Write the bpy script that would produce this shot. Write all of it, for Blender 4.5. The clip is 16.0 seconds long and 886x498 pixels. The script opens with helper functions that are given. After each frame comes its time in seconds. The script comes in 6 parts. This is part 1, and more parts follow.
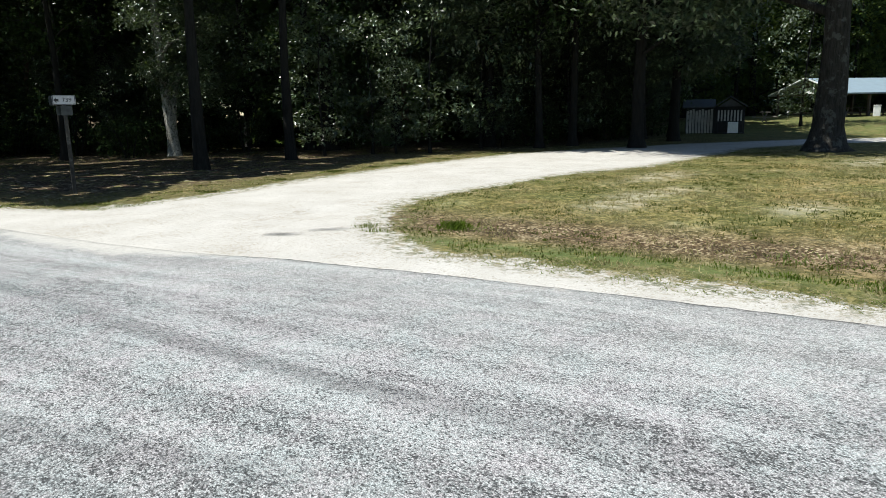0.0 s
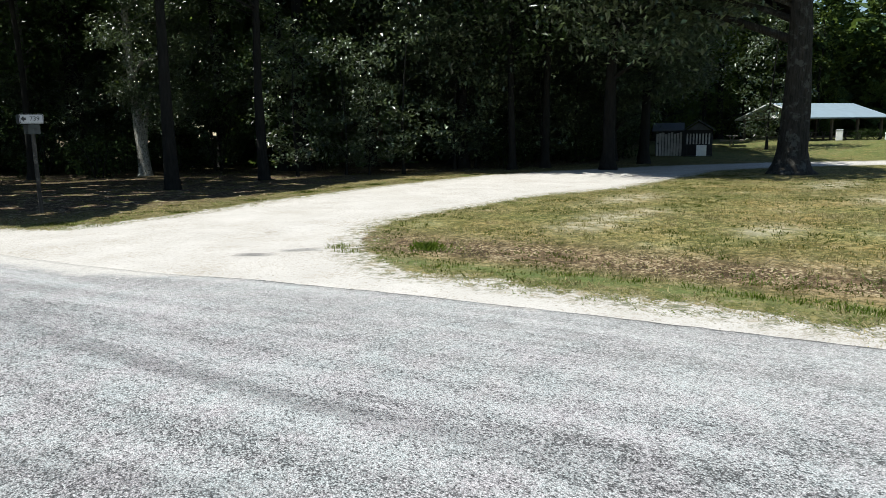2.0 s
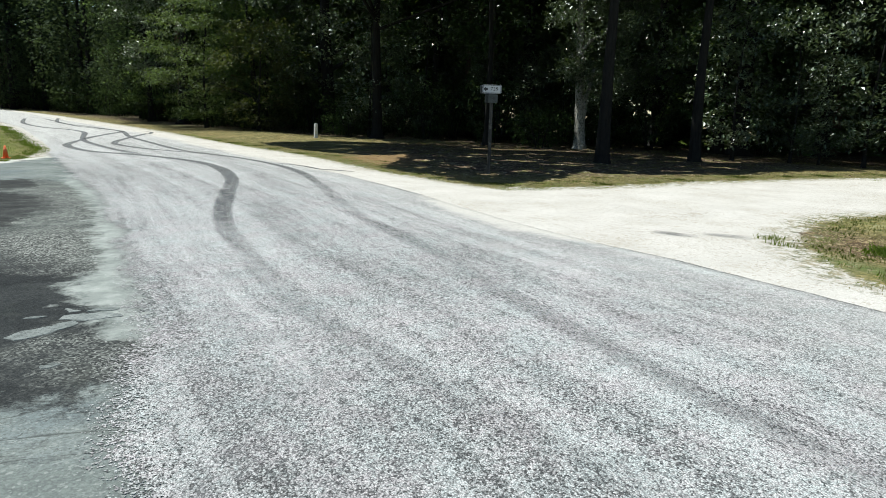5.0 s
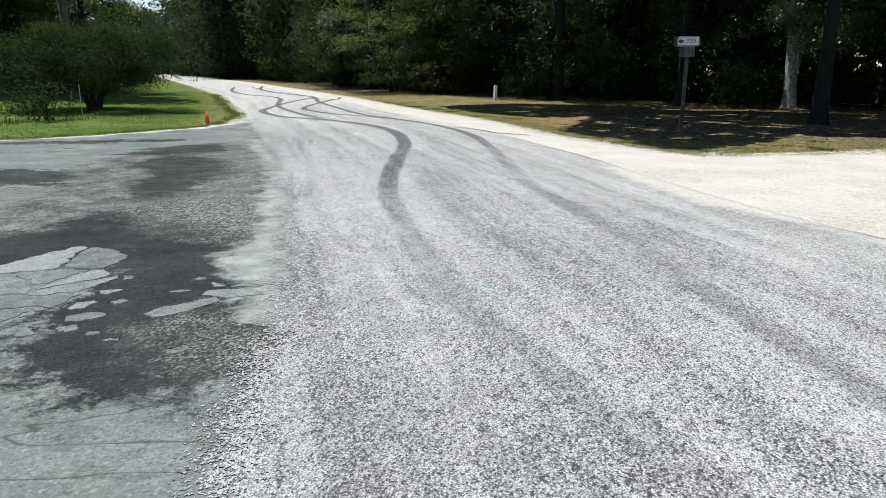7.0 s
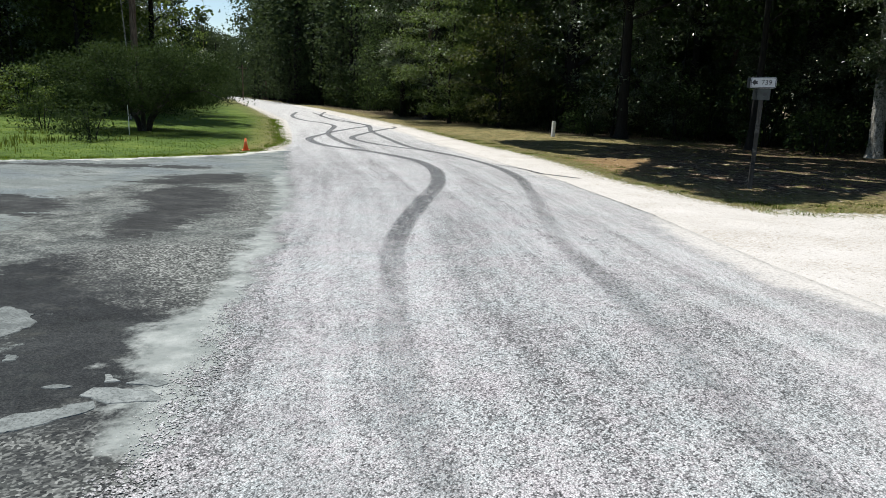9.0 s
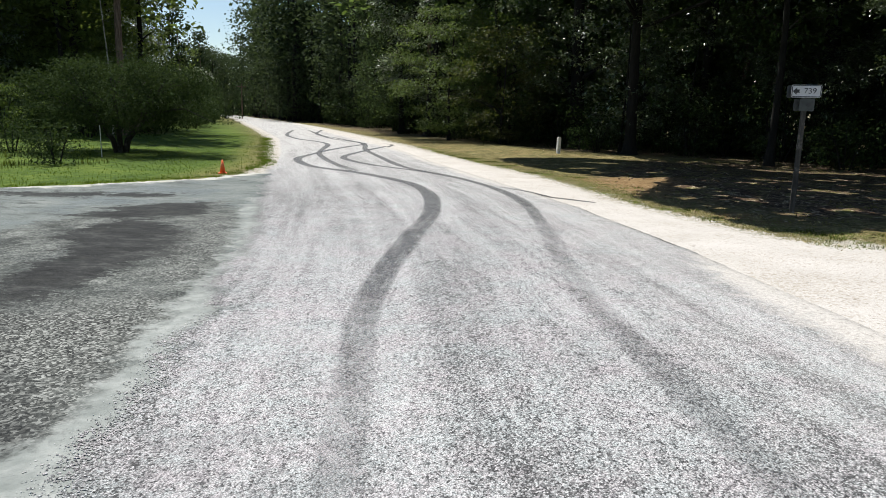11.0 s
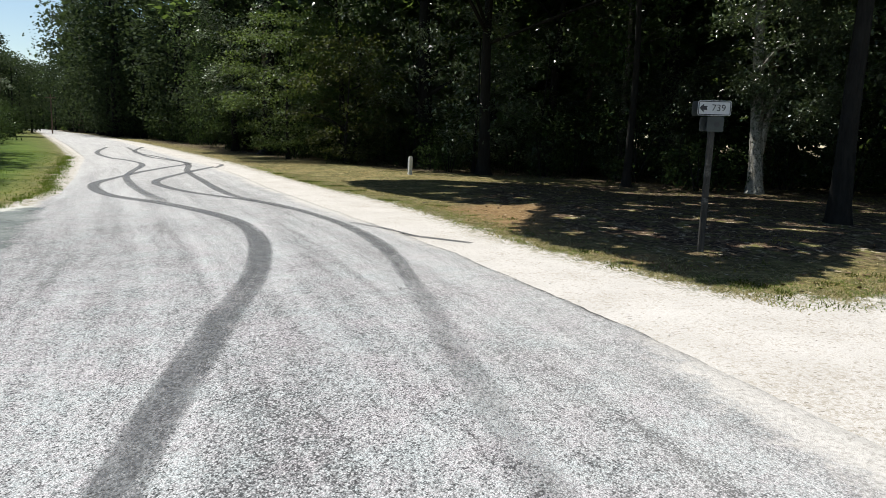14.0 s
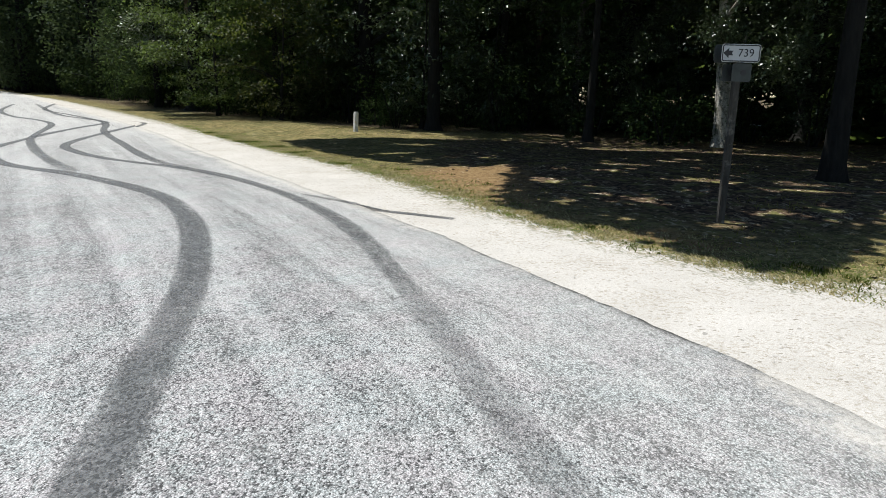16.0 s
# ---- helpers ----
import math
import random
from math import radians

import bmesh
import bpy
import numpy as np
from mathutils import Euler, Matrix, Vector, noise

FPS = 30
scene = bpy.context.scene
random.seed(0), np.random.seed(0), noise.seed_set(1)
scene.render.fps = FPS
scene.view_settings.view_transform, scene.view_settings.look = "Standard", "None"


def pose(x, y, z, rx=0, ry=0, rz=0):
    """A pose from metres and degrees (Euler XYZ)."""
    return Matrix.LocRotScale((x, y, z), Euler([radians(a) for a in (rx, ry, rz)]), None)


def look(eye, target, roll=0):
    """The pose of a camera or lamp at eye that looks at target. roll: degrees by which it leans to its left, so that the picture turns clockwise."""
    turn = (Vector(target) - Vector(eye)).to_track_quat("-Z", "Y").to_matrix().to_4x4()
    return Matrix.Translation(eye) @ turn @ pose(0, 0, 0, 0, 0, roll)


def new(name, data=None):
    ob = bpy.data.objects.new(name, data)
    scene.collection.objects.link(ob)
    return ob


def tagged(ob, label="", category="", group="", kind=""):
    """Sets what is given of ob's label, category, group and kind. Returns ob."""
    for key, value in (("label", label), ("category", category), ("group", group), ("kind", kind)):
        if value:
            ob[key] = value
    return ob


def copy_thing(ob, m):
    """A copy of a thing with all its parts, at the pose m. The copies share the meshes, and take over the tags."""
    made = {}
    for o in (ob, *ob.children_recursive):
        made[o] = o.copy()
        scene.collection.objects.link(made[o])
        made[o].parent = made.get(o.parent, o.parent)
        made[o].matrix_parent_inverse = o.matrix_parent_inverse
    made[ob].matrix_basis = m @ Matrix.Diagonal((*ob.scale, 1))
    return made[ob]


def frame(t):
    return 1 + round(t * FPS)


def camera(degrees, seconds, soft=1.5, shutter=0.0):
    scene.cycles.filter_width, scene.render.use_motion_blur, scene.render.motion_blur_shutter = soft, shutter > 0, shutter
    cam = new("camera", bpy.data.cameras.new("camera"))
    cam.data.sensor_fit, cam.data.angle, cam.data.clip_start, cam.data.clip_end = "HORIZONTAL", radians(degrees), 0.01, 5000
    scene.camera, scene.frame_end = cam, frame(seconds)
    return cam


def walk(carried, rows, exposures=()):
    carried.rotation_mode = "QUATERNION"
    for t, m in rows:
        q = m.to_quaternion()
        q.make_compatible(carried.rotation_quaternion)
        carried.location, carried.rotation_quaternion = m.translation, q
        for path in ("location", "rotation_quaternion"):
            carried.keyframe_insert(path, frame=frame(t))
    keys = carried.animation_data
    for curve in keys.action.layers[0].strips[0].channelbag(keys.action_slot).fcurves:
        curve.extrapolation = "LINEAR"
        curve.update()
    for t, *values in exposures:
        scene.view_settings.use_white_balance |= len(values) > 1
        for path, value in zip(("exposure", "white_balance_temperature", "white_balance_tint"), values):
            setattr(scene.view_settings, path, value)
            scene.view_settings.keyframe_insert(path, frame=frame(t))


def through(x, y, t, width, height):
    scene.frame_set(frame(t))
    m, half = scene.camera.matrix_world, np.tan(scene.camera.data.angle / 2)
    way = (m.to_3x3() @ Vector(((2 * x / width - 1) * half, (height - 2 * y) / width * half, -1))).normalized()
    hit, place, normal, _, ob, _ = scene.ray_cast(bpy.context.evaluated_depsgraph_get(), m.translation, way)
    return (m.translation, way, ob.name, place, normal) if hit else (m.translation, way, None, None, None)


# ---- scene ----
cam = camera(65.2, 16.0, soft=0.85)
PATH = [
    (0, (3.969, 3.067, 1.597), (5.377, 4.433, 1.207), -1.3),
    (0.5, (3.967, 3.064, 1.596), (5.468, 4.338, 1.242), -0.9),
    (1, (4.021, 3.124, 1.572), (5.533, 4.391, 1.237), -1.2),
    (1.5, (4.033, 3.123, 1.566), (5.4, 4.547, 1.248), -1.1),
    (2, (3.971, 3.039, 1.595), (5.438, 4.357, 1.263), -0.9),
    (2.5, (4.142, 3.183, 1.53), (5.679, 4.416, 1.191), -0.6),
    (3, (4.161, 3.213, 1.507), (5.764, 4.353, 1.148), 0.0),
    (3.5, (4.06, 3.181, 1.555), (5.451, 4.561, 1.153), 0.2),
    (4, (4.093, 3.24, 1.515), (5.14, 4.897, 1.115), 1.3),
    (4.5, (4.089, 3.299, 1.486), (4.83, 5.113, 1.086), 1.4),
    (5, (4.092, 3.314, 1.475), (4.575, 5.215, 1.084), 1.6),
    (5.2, (4.082, 3.356, 1.454), (4.434, 5.278, 1.029), 1.6),
    (7.3, (4.354, 4.236, 1.422), (4.272, 6.162, 0.889), 0.4),
    (7.5, (4.389, 4.343, 1.427), (4.256, 6.249, 0.837), 0.7),
    (8, (4.485, 4.696, 1.427), (4.285, 6.605, 0.868), 0.9),
    (8.5, (4.598, 5.024, 1.458), (4.424, 6.954, 0.964), -1.9),
    (8.9, (4.737, 5.349, 1.478), (4.607, 7.273, 0.948), 0.5),
    (9, (4.732, 5.394, 1.481), (4.535, 7.34, 1.06), 2.1),
    (9.2, (4.752, 5.546, 1.467), (4.505, 7.496, 1.095), 1.1),
    (11.3, (4.649, 7.49, 1.462), (4.457, 9.444, 1.084), 1.4),
    (11.5, (4.654, 7.71, 1.447), (4.507, 9.657, 1.011), 0.6),
    (12, (4.693, 8.219, 1.448), (4.63, 10.167, 1.002), 3.2),
    (12.5, (4.591, 8.701, 1.457), (4.607, 10.667, 1.091), 3.0),
    (13, (4.565, 9.109, 1.472), (4.766, 11.051, 1.037), 2.2),
    (13.5, (4.545, 9.614, 1.495), (4.706, 11.563, 1.077), 2.1),
    (14, (4.475, 10.063, 1.489), (4.708, 12.024, 1.172), 1.9),
    (14.5, (4.424, 10.437, 1.501), (4.875, 12.355, 1.158), 1.2),
    (15, (4.365, 10.899, 1.518), (4.813, 12.805, 1.11), 1.8),
    (15.5, (4.269, 11.415, 1.497), (4.632, 13.327, 1.035), 2.6),
    (16, (4.204, 11.817, 1.493), (4.612, 13.724, 1.051), 1.4),
]
walk(cam, [(t, look(e, a, r)) for t, e, a, r in PATH], [(t, 0.64 if t < 14 else 0.59, 6620 if 11 < t < 14 else 6380 if 3.8 < t < 5.5 else 6450, tint) for t, tint in ((0, 4.0), (1.5, 4.0), (2.5, 6.5), (3.5, 4.5), (4.0, 2.5), (4.5, 1.0), (5.2, 2.0), (7.5, 7.5), (9, 8.0), (11.5, 9.0), (13, 8.5), (13.5, 8.5), (15, 6.5), (16, 6.5))])

# ---- light ----
SUN_EL, SUN_AZ = radians(64), radians(-45)      # azimuth from +y towards +x
world = bpy.data.worlds.new("sky")
scene.world = world
world.use_nodes = True
sky = world.node_tree.nodes.new("ShaderNodeTexSky")
sky.sky_type, sky.sun_disc = "NISHITA", False
sky.sun_elevation, sky.sun_rotation = SUN_EL, SUN_AZ
sky.air_density, sky.dust_density = 1.0, 0.15
world.node_tree.links.new(sky.outputs[0], world.node_tree.nodes["Background"].inputs[0])
world.node_tree.nodes["Background"].inputs[1].default_value = 0.075
sun_dir = Vector((math.sin(SUN_AZ) * math.cos(SUN_EL), math.cos(SUN_AZ) * math.cos(SUN_EL), math.sin(SUN_EL)))
sun = new("sun", bpy.data.lights.new("sun", "SUN"))
sun.data.energy, sun.data.angle, sun.data.color = 4.8, radians(0.53), (1.0, 0.975, 0.94)
sun.matrix_world = look(sun_dir * 100, (0, 0, 0))


# ---- materials ----
class Mat:
    """A small builder of node materials."""

    def __init__(self, name, rough=0.85, spec=0.3, metal=0.0):
        self.m = bpy.data.materials.new(name)
        self.m.use_nodes = True
        self.t = self.m.node_tree
        self.bsdf = self.t.nodes["Principled BSDF"]
        self.bsdf.inputs["Roughness"].default_value = rough
        self.bsdf.inputs["Specular IOR Level"].default_value = spec
        self.bsdf.inputs["Metallic"].default_value = metal
        self.co = self.t.nodes.new("ShaderNodeTexCoord").outputs["Object"]

    def put(self, socket, value):
        if isinstance(value, bpy.types.NodeSocket):
            self.t.links.new(value, socket)
        elif isinstance(value, tuple) and len(value) == 3 and socket.type == "RGBA":
            socket.default_value = (*value, 1)
        else:
            socket.default_value = value

    def noise(self, scale, detail=4, rough=0.6, vec=None, dist=0.0, colour=False):
        n = self.t.nodes.new("ShaderNodeTexNoise")
        n.inputs["Scale"].default_value, n.inputs["Detail"].default_value = scale, detail
        n.inputs["Roughness"].default_value, n.inputs["Distortion"].default_value = rough, dist
        self.put(n.inputs["Vector"], vec or self.co)
        return n.outputs["Color" if colour else "Fac"]

    def voronoi(self, scale, out="Distance", feature="F1", vec=None):
        n = self.t.nodes.new("ShaderNodeTexVoronoi")
        n.feature = feature
        n.inputs["Scale"].default_value = scale
        self.put(n.inputs["Vector"], vec or self.co)
        return n.outputs[out]

    def ramp(self, fac, *stops):
        n = self.t.nodes.new("ShaderNodeValToRGB")
        e = n.color_ramp.elements
        while len(e) < len(stops):
            e.new(0.5)
        for k, (p, c) in zip(e, stops):
            k.position = p
            k.color = (*c, 1) if isinstance(c, tuple) else (c, c, c, 1)
        self.put(n.inputs[0], fac)
        return n.outputs[0]

    def mix(self, fac, a, b, mode="MIX"):
        n = self.t.nodes.new("ShaderNodeMix")
        n.data_type, n.blend_type = "RGBA", mode
        self.put(n.inputs[0], fac), self.put(n.inputs[6], a), self.put(n.inputs[7], b)
        return n.outputs[2]

    def math(self, op, a, b=0.0, clamp=False):
        n = self.t.nodes.new("ShaderNodeMath")
        n.operation, n.use_clamp = op, clamp
        self.put(n.inputs[0], a), self.put(n.inputs[1], b)
        return n.outputs[0]

    def attr(self, name):
        n = self.t.nodes.new("ShaderNodeAttribute")
        n.attribute_name = name
        return n.outputs["Fac"]

    def vattr(self, name):
        n = self.t.nodes.new("ShaderNodeAttribute")
        n.attribute_name = name
        return n.outputs["Vector"]

    def rand(self):
        return self.t.nodes.new("ShaderNodeObjectInfo").outputs["Random"]

    def island(self):
        return self.t.nodes.new("ShaderNodeNewGeometry").outputs["Random Per Island"]

    def stretch(self, sx, sy, sz, vec=None):
        n = self.t.nodes.new("ShaderNodeMapping")
        n.inputs["Scale"].default_value = (sx, sy, sz)
        self.put(n.inputs["Vector"], vec or self.co)
        return n.outputs[0]

    def bump(self, height, strength=0.5, dist=0.01):
        n = self.t.nodes.new("ShaderNodeBump")
        n.inputs["Strength"].default_value, n.inputs["Distance"].default_value = strength, dist
        self.put(n.inputs["Height"], height)
        self.put(self.bsdf.inputs["Normal"], n.outputs[0])
        return self

    def col(self, c):
        self.put(self.bsdf.inputs["Base Color"], c)
        return self

    def alpha(self, a):
        self.put(self.bsdf.inputs["Alpha"], a)
        return self


def step(m, d, noise, width, amount):
    """0 to 1 over a ragged border: d is a distance in metres, noise in 0 to 1."""
    v = m.math("ADD", d, m.math("MULTIPLY", m.math("SUBTRACT", noise, 0.5), amount))
    return m.math("ADD", m.math("MULTIPLY", v, 1.0 / width), 0.5, clamp=True)


def plain(name, c, rough=0.6, spec=0.3, metal=0.0, var=0.15, scale=6.0, bump=0.0):
    m = Mat(name, rough, spec, metal)
    n = m.noise(scale, 5)
    lo, hi = tuple(v * (1 - var) for v in c), tuple(min(1, v * (1 + var)) for v in c)
    m.col(m.ramp(n, (0.3, lo), (0.7, hi)))
    if bump:
        m.bump(m.noise(scale * 8, 3), bump, 0.01)
    return m.m


def ground_material():
    m = Mat("ground_soil_sand_grass", 0.95, 0.1)
    mid, fine = m.noise(2.2, 5, 0.65), m.noise(22, 5, 0.7)
    grit = m.noise(140, 2, 0.7)
    # limestone sand and crushed gravel
    sand = m.ramp(m.noise(1.3, 6, 0.62), (0.3, (0.49, 0.463, 0.43)), (0.7, (0.61, 0.58, 0.548)))
    sand = m.mix(m.ramp(grit, (0.36, 0.0), (0.62, 1.0)), m.mix(1.0, sand, (0.74, 0.73, 0.72), "MULTIPLY"), sand)
    speck = m.ramp(m.voronoi(38, "Color"), (0.05, 0.55), (0.12, 1.0))
    sand = m.mix(1.0, sand, speck, "MULTIPLY")
    sand = m.mix(m.ramp(m.noise(55, 3, 0.8), (0.40, 0.5), (0.56, 0.0)), sand, (0.33, 0.31, 0.27))
    sand = m.mix(m.ramp(m.noise(2.6, 6, 0.75), (0.56, 0.0), (0.72, 0.45)), sand, (0.36, 0.335, 0.29))
    thick = m.ramp(m.noise(0.9, 4, 0.6), (0.35, 0.605), (0.65, 0.515))
    dots = m.math("GREATER_THAN", m.noise(24, 4, 0.85), thick)
    sand = m.mix(m.math("MULTIPLY", dots, 0.75), sand, m.ramp(m.noise(11, 2), (0.4, (0.25, 0.215, 0.165)), (0.6, (0.38, 0.35, 0.305))))
    dots = m.math("GREATER_THAN", m.noise(13, 4, 0.85), m.math("ADD", thick, 0.03))
    sand = m.mix(m.math("MULTIPLY", dots, 0.45), sand, (0.29, 0.258, 0.21))
    pebble = m.math("MULTIPLY", m.ramp(m.voronoi(19, "Distance", vec=m.stretch(0.7, 1.2, 1)), (0.17, 1.0), (0.24, 0.0)), m.ramp(m.voronoi(19, "Color", vec=m.stretch(0.7, 1.2, 1)), (0.56, 0.0), (0.60, 0.85)))
    sand = m.mix(pebble, sand, m.ramp(m.noise(5, 3), (0.4, (0.16, 0.14, 0.11)), (0.6, (0.30, 0.27, 0.23))))
    # dry summer lawn
    lawn = m.ramp(m.math("ADD", m.math("MULTIPLY", m.noise(0.35, 3, 0.6), 0.55), m.math("MULTIPLY", m.noise(1.6, 5, 0.75), 0.45)), (0.40, (0.066, 0.076, 0.017)), (0.48, (0.125, 0.113, 0.033)), (0.55, (0.19, 0.15, 0.055)), (0.62, (0.33, 0.255, 0.125)))
    lawn = m.mix(m.ramp(fine, (0.42, 0.0), (0.6, 0.75)), lawn, (0.075, 0.075, 0.025))
    lawn = m.mix(m.ramp(m.noise(0.9, 6, 0.75, m.stretch(1, 1.0, 1)), (0.555, 0.0), (0.66, 0.85)), lawn, (0.46, 0.40, 0.27))
    bare = m.ramp(m.math("MULTIPLY", mid, fine), (0.17, (0.045, 0.030, 0.016)), (0.29, (0.14, 0.092, 0.05)), (0.40, (0.36, 0.30, 0.20)))
    fleck = m.noise(34, 3, 0.8)
    lawn = m.mix(m.ramp(fleck, (0.50, 0.0), (0.60, 0.85)), lawn, m.ramp(m.noise(3.0, 4, 0.7), (0.4, (0.05, 0.055, 0.016)), (0.6, (0.42, 0.36, 0.20))))
    bare = m.mix(m.ramp(fleck, (0.52, 0.0), (0.62, 0.9)), bare, m.ramp(m.noise(9, 4, 0.8), (0.42, (0.028, 0.02, 0.012)), (0.58, (0.34, 0.28, 0.18))))
    tuft = m.math("ADD", m.noise(7.0, 4, 0.85), m.math("MULTIPLY", m.math("SUBTRACT", m.noise(0.75, 4, 0.65), 0.5), 0.42))
    lawn = m.mix(m.ramp(tuft, (0.55, 0.0), (0.61, 0.8)), lawn, (0.36, 0.275, 0.125))
    lawn = m.mix(m.ramp(tuft, (0.37, 0.7), (0.45, 0.0)), lawn, (0.055, 0.066, 0.014))
    sprig = m.noise(15, 4, 0.85)
    lawn = m.mix(m.ramp(sprig, (0.38, 0.85), (0.45, 0.0)), lawn, (0.04, 0.038, 0.011))
    lawn = m.mix(m.ramp(sprig, (0.57, 0.0), (0.63, 0.8)), lawn, (0.42, 0.335, 0.16))
    bare = m.mix(m.ramp(sprig, (0.38, 0.85), (0.45, 0.0)), bare, (0.028, 0.02, 0.011))
    bare = m.mix(m.ramp(tuft, (0.55, 0.0), (0.61, 0.7)), bare, (0.40, 0.31, 0.19))
    bare = m.mix(m.ramp(tuft, (0.37, 0.85), (0.43, 0.0)), bare, (0.03, 0.026, 0.012))
    lawn = m.mix(1.0, lawn, m.ramp(m.noise(0.5, 3, 0.6), (0.38, (0.66, 0.74, 0.60)), (0.62, (0.86, 0.80, 0.72))), "MULTIPLY")
    stone = m.math("MULTIPLY", m.ramp(m.voronoi(17, "Distance"), (0.26, 1.0), (0.40, 0.0)), m.ramp(m.noise(1.1, 4, 0.7), (0.42, 0.15), (0.56, 0.9)))
    bare = m.mix(1.0, bare, (0.72, 0.70, 0.66), "MULTIPLY")
    bare = m.mix(stone, bare, (0.42, 0.345, 0.225))
    lawn = m.mix(m.ramp(m.voronoi(9, "Color", vec=m.stretch(1, 1.3, 1)), (0.64, 0.0), (0.72, 0.45)), lawn, (0.30, 0.25, 0.11))
    lawn = m.mix(m.ramp(m.voronoi(13, "Color"), (0.34, 0.6), (0.40, 0.0)), lawn, (0.05, 0.058, 0.016))
    lawn = m.mix(m.math("MULTIPLY", m.attr("worn"), m.ramp(m.noise(3.4, 6, 0.8, m.stretch(1, 0.7, 1)), (0.42, 0.0), (0.54, 1.0))), lawn, (0.50, 0.45, 0.34))
    lawn = m.mix(m.attr("bare"), lawn, bare)
    lawn = m.mix(m.math("MULTIPLY", m.attr("lush"), m.ramp(m.noise(1.7, 5, 0.75), (0.40, 0.2), (0.56, 1.0))), lawn, m.ramp(fine, (0.3, (0.045, 0.072, 0.019)), (0.7, (0.115, 0.15, 0.048))))
    lawn = m.mix(m.attr("verge"), lawn, m.ramp(m.math("ADD", m.math("MULTIPLY", m.noise(6.0, 5, 0.8), 0.6), m.math("MULTIPLY", m.noise(0.5, 3, 0.6), 0.4)), (0.38, (0.023, 0.042, 0.009)), (0.5, (0.056, 0.094, 0.014)), (0.62, (0.108, 0.14, 0.026))))
    # leaf litter under the trees, darkened to deepen their shade, pale flecks for sun
    litter = m.ramp(m.voronoi(16, "Color"), (0.2, (0.024, 0.016, 0.011)), (0.5, (0.055, 0.035, 0.022)), (0.85, (0.13, 0.09, 0.058)))
    litter = m.mix(m.ramp(mid, (0.50, 0.0), (0.62, 0.75)), litter, (0.14, 0.135, 0.045))
    litter = m.mix(m.ramp(m.noise(7.0, 4, 0.8, m.stretch(1, 0.6, 1)), (0.57, 0.0), (0.63, 0.85)), litter, (0.36, 0.30, 0.21))
    soil = m.mix(step(m, m.attr("woods"), mid, 1.5, 2.5), lawn, litter)
    rag = m.math("ADD", m.math("MULTIPLY", mid, 0.6), m.math("MULTIPLY", fine, 0.4))
    # tan bank soil, laid in the shape of a pool of sun
    straw = m.ramp(m.math("ADD", m.math("MULTIPLY", fine, 0.5), m.math("MULTIPLY", sprig, 0.5)), (0.38, (0.065, 0.04, 0.018)), (0.5, (0.17, 0.108, 0.05)), (0.64, (0.31, 0.225, 0.12)))
    soil = m.mix(step(m, m.attr("straw"), mid, 0.5, 1.6), soil, straw)
    scrub = m.math("MULTIPLY", step(m, m.math("SUBTRACT", 0.42, m.math("ABSOLUTE", m.attr("sand"))), fine, 0.3, 1.2), m.ramp(m.noise(9, 5, 0.85, m.stretch(1, 0.55, 1)), (0.47, 0.0), (0.54, 0.85)))
    blend = m.mix(step(m, m.attr("sand"), rag, 0.14, 2.0), soil, sand)
    m.col(m.mix(scrub, blend, m.ramp(m.noise(5, 4, 0.8), (0.40, (0.05, 0.062, 0.022)), (0.5, (0.13, 0.125, 0.055)), (0.6, (0.24, 0.20, 0.13)))))
    m.bump(m.math("ADD", m.math("MULTIPLY", fine, 0.7), m.math("MULTIPLY", grit, 0.3)), 0.5, 0.03)
    return m.m


